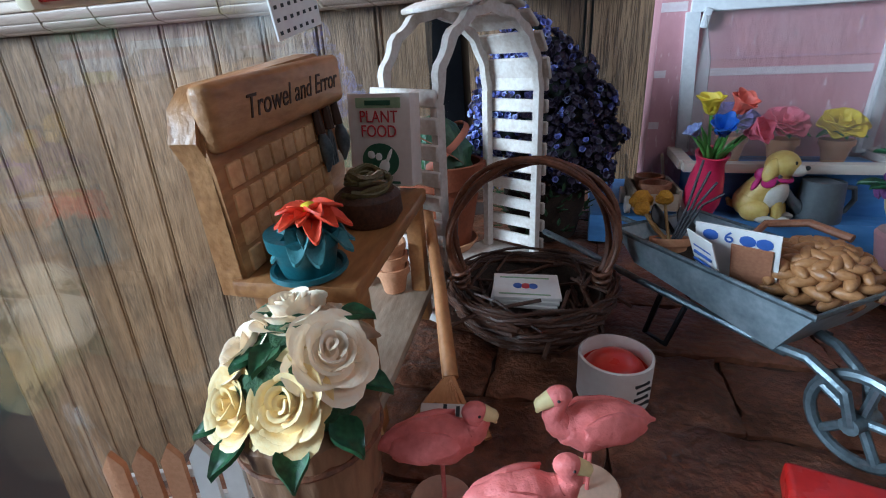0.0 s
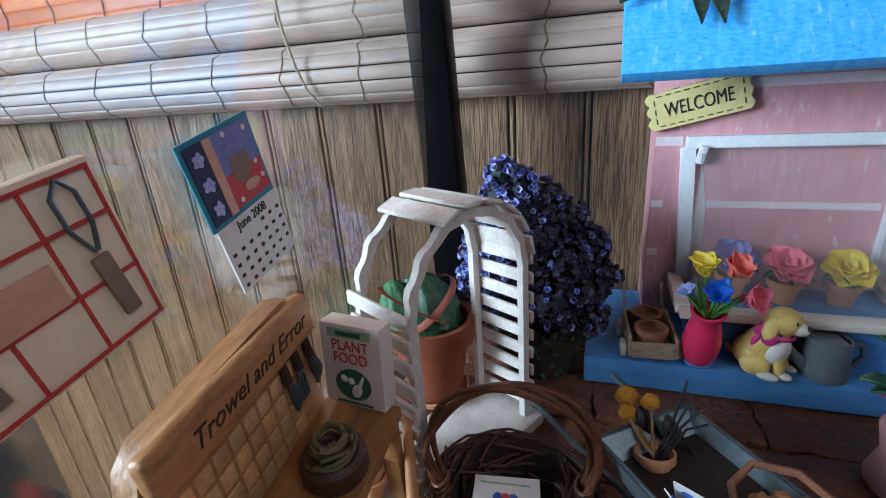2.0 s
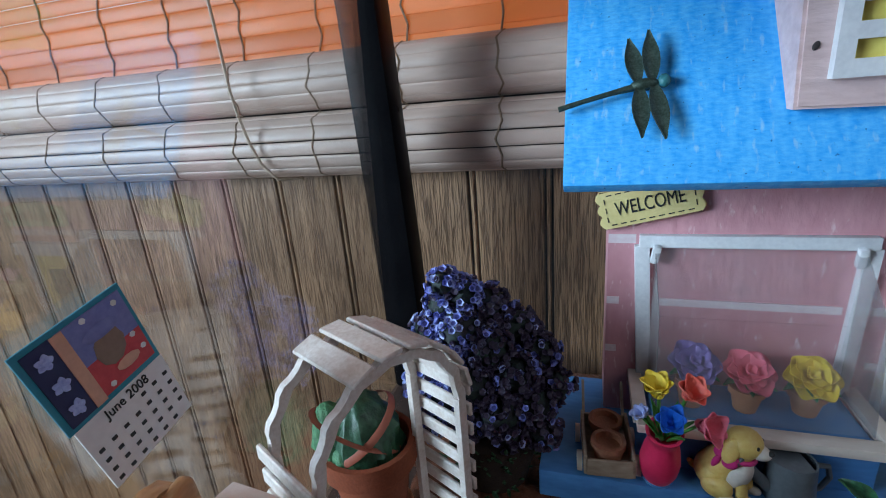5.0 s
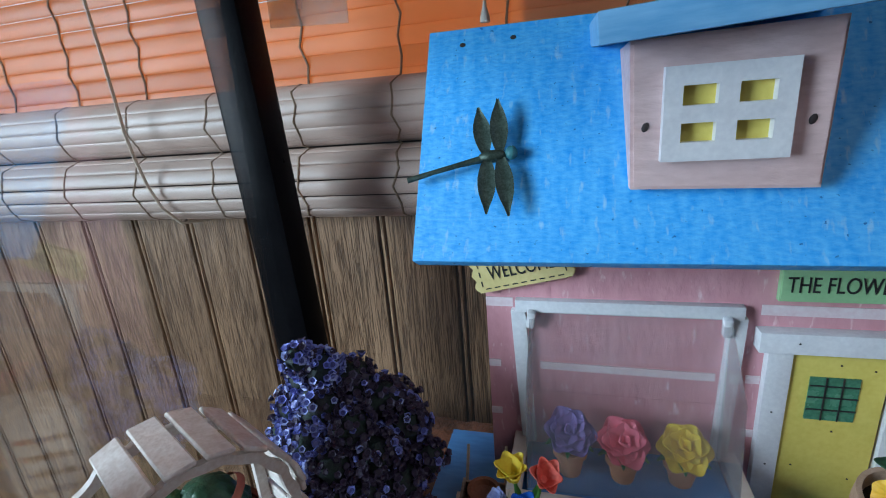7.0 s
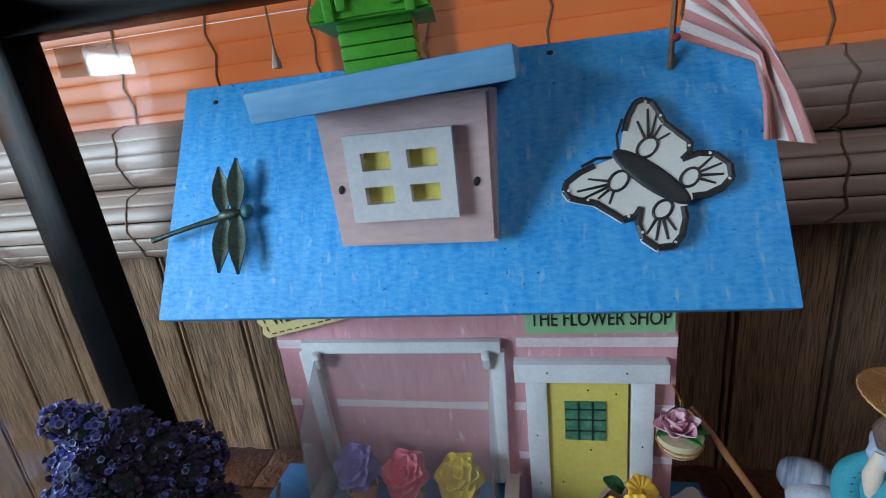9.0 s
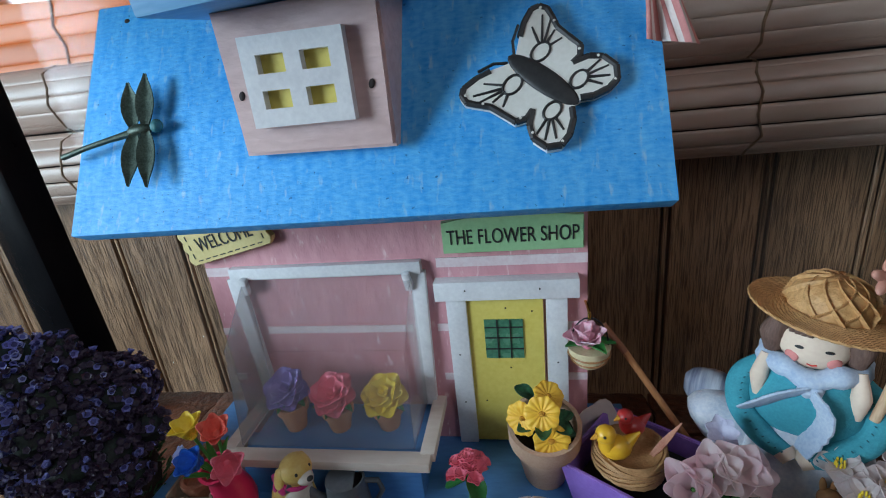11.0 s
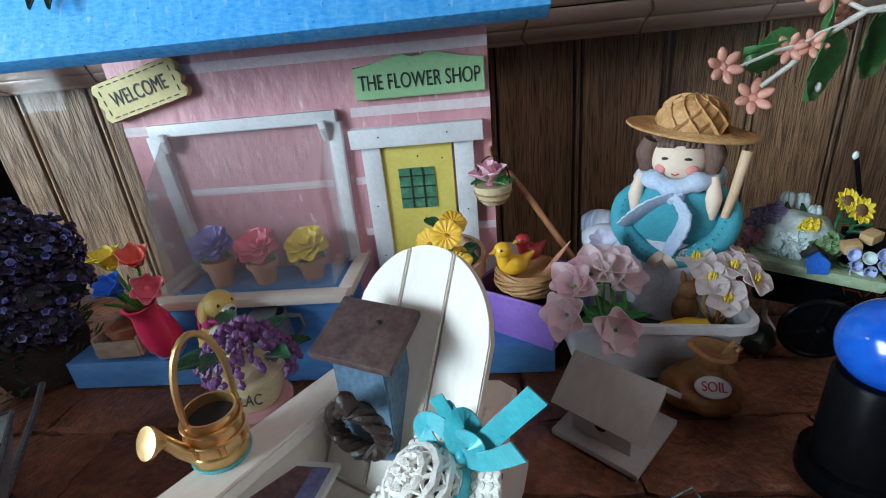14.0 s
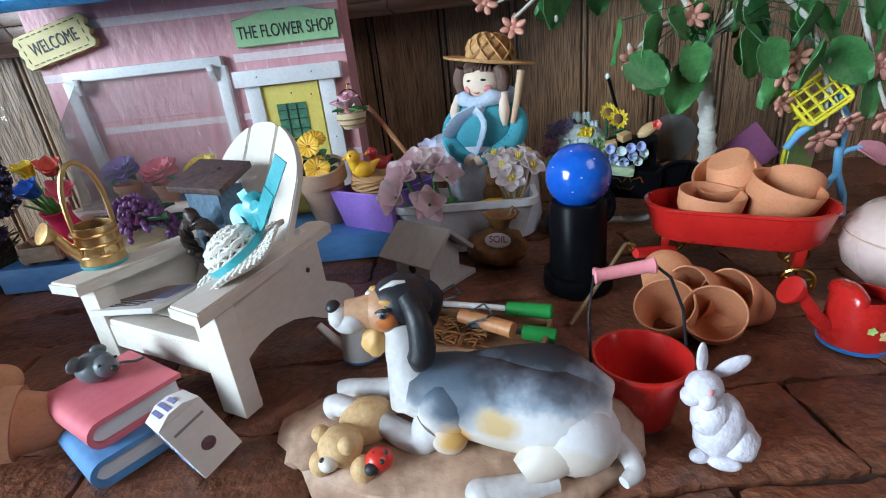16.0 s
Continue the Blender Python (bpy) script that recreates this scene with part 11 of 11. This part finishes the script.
solid("stone", add_ball(bm_new(), (0, 0, 0), (0.0082, 0.0070, 0.0080), 3, (0, 0, 0), 0.2, 80), mat("dark_stone", (0.045, 0.055, 0.055), 0.4, (0.015, 0.02, 0.02), 90, 0.0006, 400), pose(0.3630, 0.2830, 0.0075), "dark grey polished pebble behind the trough", "stone")

# ---------------------------------------------------------------- card, painted wheel bicycle, pink pot
cd = thing("card", pose(0.4800, 0.2780, 0.0), "plum coloured square card leaning against the wall side", "card")
part("sheet", add_box(bm_new(), (0, 0, 0), (0.0300, 0.0012, 0.0240), (0, 0, 0), bev=0.0003), M["plum"], cd).matrix_local = pose(-0.0030, 0.0, 0.0400, -12, -36, 0)
part("prop", add_box(bm_new(), (0.0, 0.004, 0.0180), (0.010, 0.004, 0.036), bev=0.0006), M["black"], cd, "dark block behind the card")

bike = thing("toy_bicycle", pose(0.5150, 0.2600, 0.0), "sky blue toy bicycle with a yellow wire basket and leaf pedals", "toy bicycle")
bp_ = lambda x, y, z: (x - 0.5150, y - 0.2600, z)
fr = part("frame", add_tube(bm_new(), [bp_(*p) for p in ((0.5310, 0.258, 0.0850), (0.5250, 0.258, 0.0800), (0.5160, 0.259, 0.0760), (0.5100, 0.260, 0.0680), (0.5050, 0.261, 0.0600), (0.4950, 0.262, 0.0520), (0.4900, 0.263, 0.0440))], 0.0022, 12), M["skyblue"], bike)
part("front_fork", add_tube(bm_new(), [bp_(*p) for p in ((0.5080, 0.2600, 0.0630), (0.5150, 0.2600, 0.0650), (0.5200, 0.2600, 0.0580), (0.5185, 0.2600, 0.0400), (0.5200, 0.2600, 0.0280), (0.5260, 0.2600, 0.0140), (0.5280, 0.2600, 0.0010))], 0.0022, 12), M["skyblue"], bike)
part("side_stand", add_tube(bm_new(), [bp_(0.5200, 0.2600, 0.0280), bp_(0.5120, 0.2600, 0.0160), bp_(0.5080, 0.2620, 0.0010)], 0.0018, 10), M["skyblue"], bike)
arm = part("crank", add_tube(bm_new(), [bp_(0.5190, 0.2600, 0.0380), bp_(0.5230, 0.2590, 0.0410), bp_(0.5290, 0.2580, 0.0420)], 0.0015, 8), M["skyblue"], bike)
part("pedal", add_petal(bm_new(), pose(*bp_(0.5270, 0.2580, 0.0425), 60, 28, 0), 0.0240, 0.0120, 0.3, -0.1, 0.0012), M["rosepaint"], arm, "pink leaf-shaped pedal")
part("pedal", add_petal(bm_new(), pose(*bp_(0.5270, 0.2580, 0.0830), 70, -12, 0), 0.0200, 0.0110, 0.3, -0.1, 0.0012), M["rosepaint"], fr, "pink leaf-shaped handle")
pw = part("wheel", add_lathe(bm_new(), [(0, -0.0010), (0.0200, -0.0010), (0.0210, 0), (0.0200, 0.0010), (0, 0.0010)], 48, pose(*bp_(0.5060, 0.2740, 0.0360), 90, 0, 24) @ Matrix.Diagonal((0.72, 1.05, 1, 1))), M["lemon"], bike, "painted flower wheel")
part("green_face", add_lathe(bm_new(), [(0, 0.0), (0.0180, 0.0), (0.0180, 0.0008), (0, 0.0008)], 40, pose(*bp_(0.5065, 0.2728, 0.0360), 90, 0, 24) @ Matrix.Diagonal((0.72, 1.05, 1, 1))), M["lime"], pw, "lime green painted face")
for a in (20, 110, 200, 290):
    part("painted_petal", add_ball(bm_new(), tuple(Vector(bp_(0.5067, 0.2722, 0.0360)) + Vector((0.0088 * math.cos(radians(a)), 0.0036 * math.cos(radians(a)), 0.0135 * math.sin(radians(a))))), (0.0040, 0.0006, 0.0065), 2, (0, 0, 24)), M["rosepaint"], pw, "pink painted petal")
bkt = part("basket", add_tube(bm_new(), [(x, y, 0) for x, y in rounded(0.0250, 0.0200, 0.003, 3)], 0.0010, 8, closed=True), M["lemon"], bike, "yellow wire basket")
bkt.matrix_local = pose(*bp_(0.4990, 0.2560, 0.0720), 66, -33, 0)
for i in range(4):
    for k, (a, b) in enumerate((((-0.0125, -0.0080 + 0.0053 * i), (0.0125, -0.0080 + 0.0053 * i)), ((-0.0095 + 0.0063 * i, -0.010), (-0.0095 + 0.0063 * i, 0.010)))):
        part("wire", add_tube(bm_new(), [(*a, 0.0), (a[0] * 0.92, a[1] * 0.92, -0.010), (b[0] * 0.92, b[1] * 0.92, -0.010), (*b, 0.0)], 0.0007, 6), M["lemon"], bkt)
        part("wire", add_tube(bm_new(), [(*a, 0.0), (*b, 0.0)], 0.0007, 6), M["lemon"], bkt)
bkt_rim = part("basket_bracket", add_tube(bm_new(), [bp_(0.5030, 0.2585, 0.0640), bp_(0.5060, 0.2600, 0.0615)], 0.0012, 8), M["lemon"], bike)

pk = thing("ceramic_pot", pose(0.4950, 0.1730, 0.0), "pale pink glazed round pot with a purple flower motif", "pot")
part("body", add_lathe(bm_new(), [(0, 0), (0.018, 0), (0.021, 0.0015), (0.0300, 0.0100), (0.0325, 0.0190), (0.0310, 0.0280), (0.0250, 0.0345), (0.0150, 0.0380), (0.0060, 0.0392), (0, 0.0394)], 56), M["shellpink"], pk)
part("rim_line", add_tube(bm_new(), [(0.0318 * math.cos(a), 0.0318 * math.sin(a), 0.0250) for a in (i * math.pi / 24 for i in range(48))], 0.0004, 6, closed=True), M["plinth"], pk)
for a, z, k in ((232, 0.0225, "tpurple"), (238, 0.0205, "lime"), (240, 0.0235, "tpurple"), (246, 0.0210, "tpurple")):
    q = 0.0325
    part("painted_flower", petals(bm_new(), (0, 0, 0), 5, 0.0022, 0.0019, 2, 0.0, 0.0, thick=0.0002, seed=a), M[k], pk).matrix_local = pose(q * math.cos(radians(a)), q * math.sin(radians(a)), z, 90, 0, a + 90)

# shiny red lacquer box with a pale green piece, at the near edge of the floor
lb = thing("lacquer_box", pose(0.0640, 0.0980, 0.0, 0, 0, -12), "shiny red lacquered box on the brown stone floor", "box")
part("body", add_box(bm_new(), (0, 0, 0.0035), (0.026, 0.016, 0.007), bev=0.0016, seg=3), M["redenamel"], lb)
part("clasp", add_box(bm_new(), (0.0150, 0.002, 0.0035), (0.006, 0.008, 0.006), bev=0.001), M["palegreen"], lb, "pale green end piece")
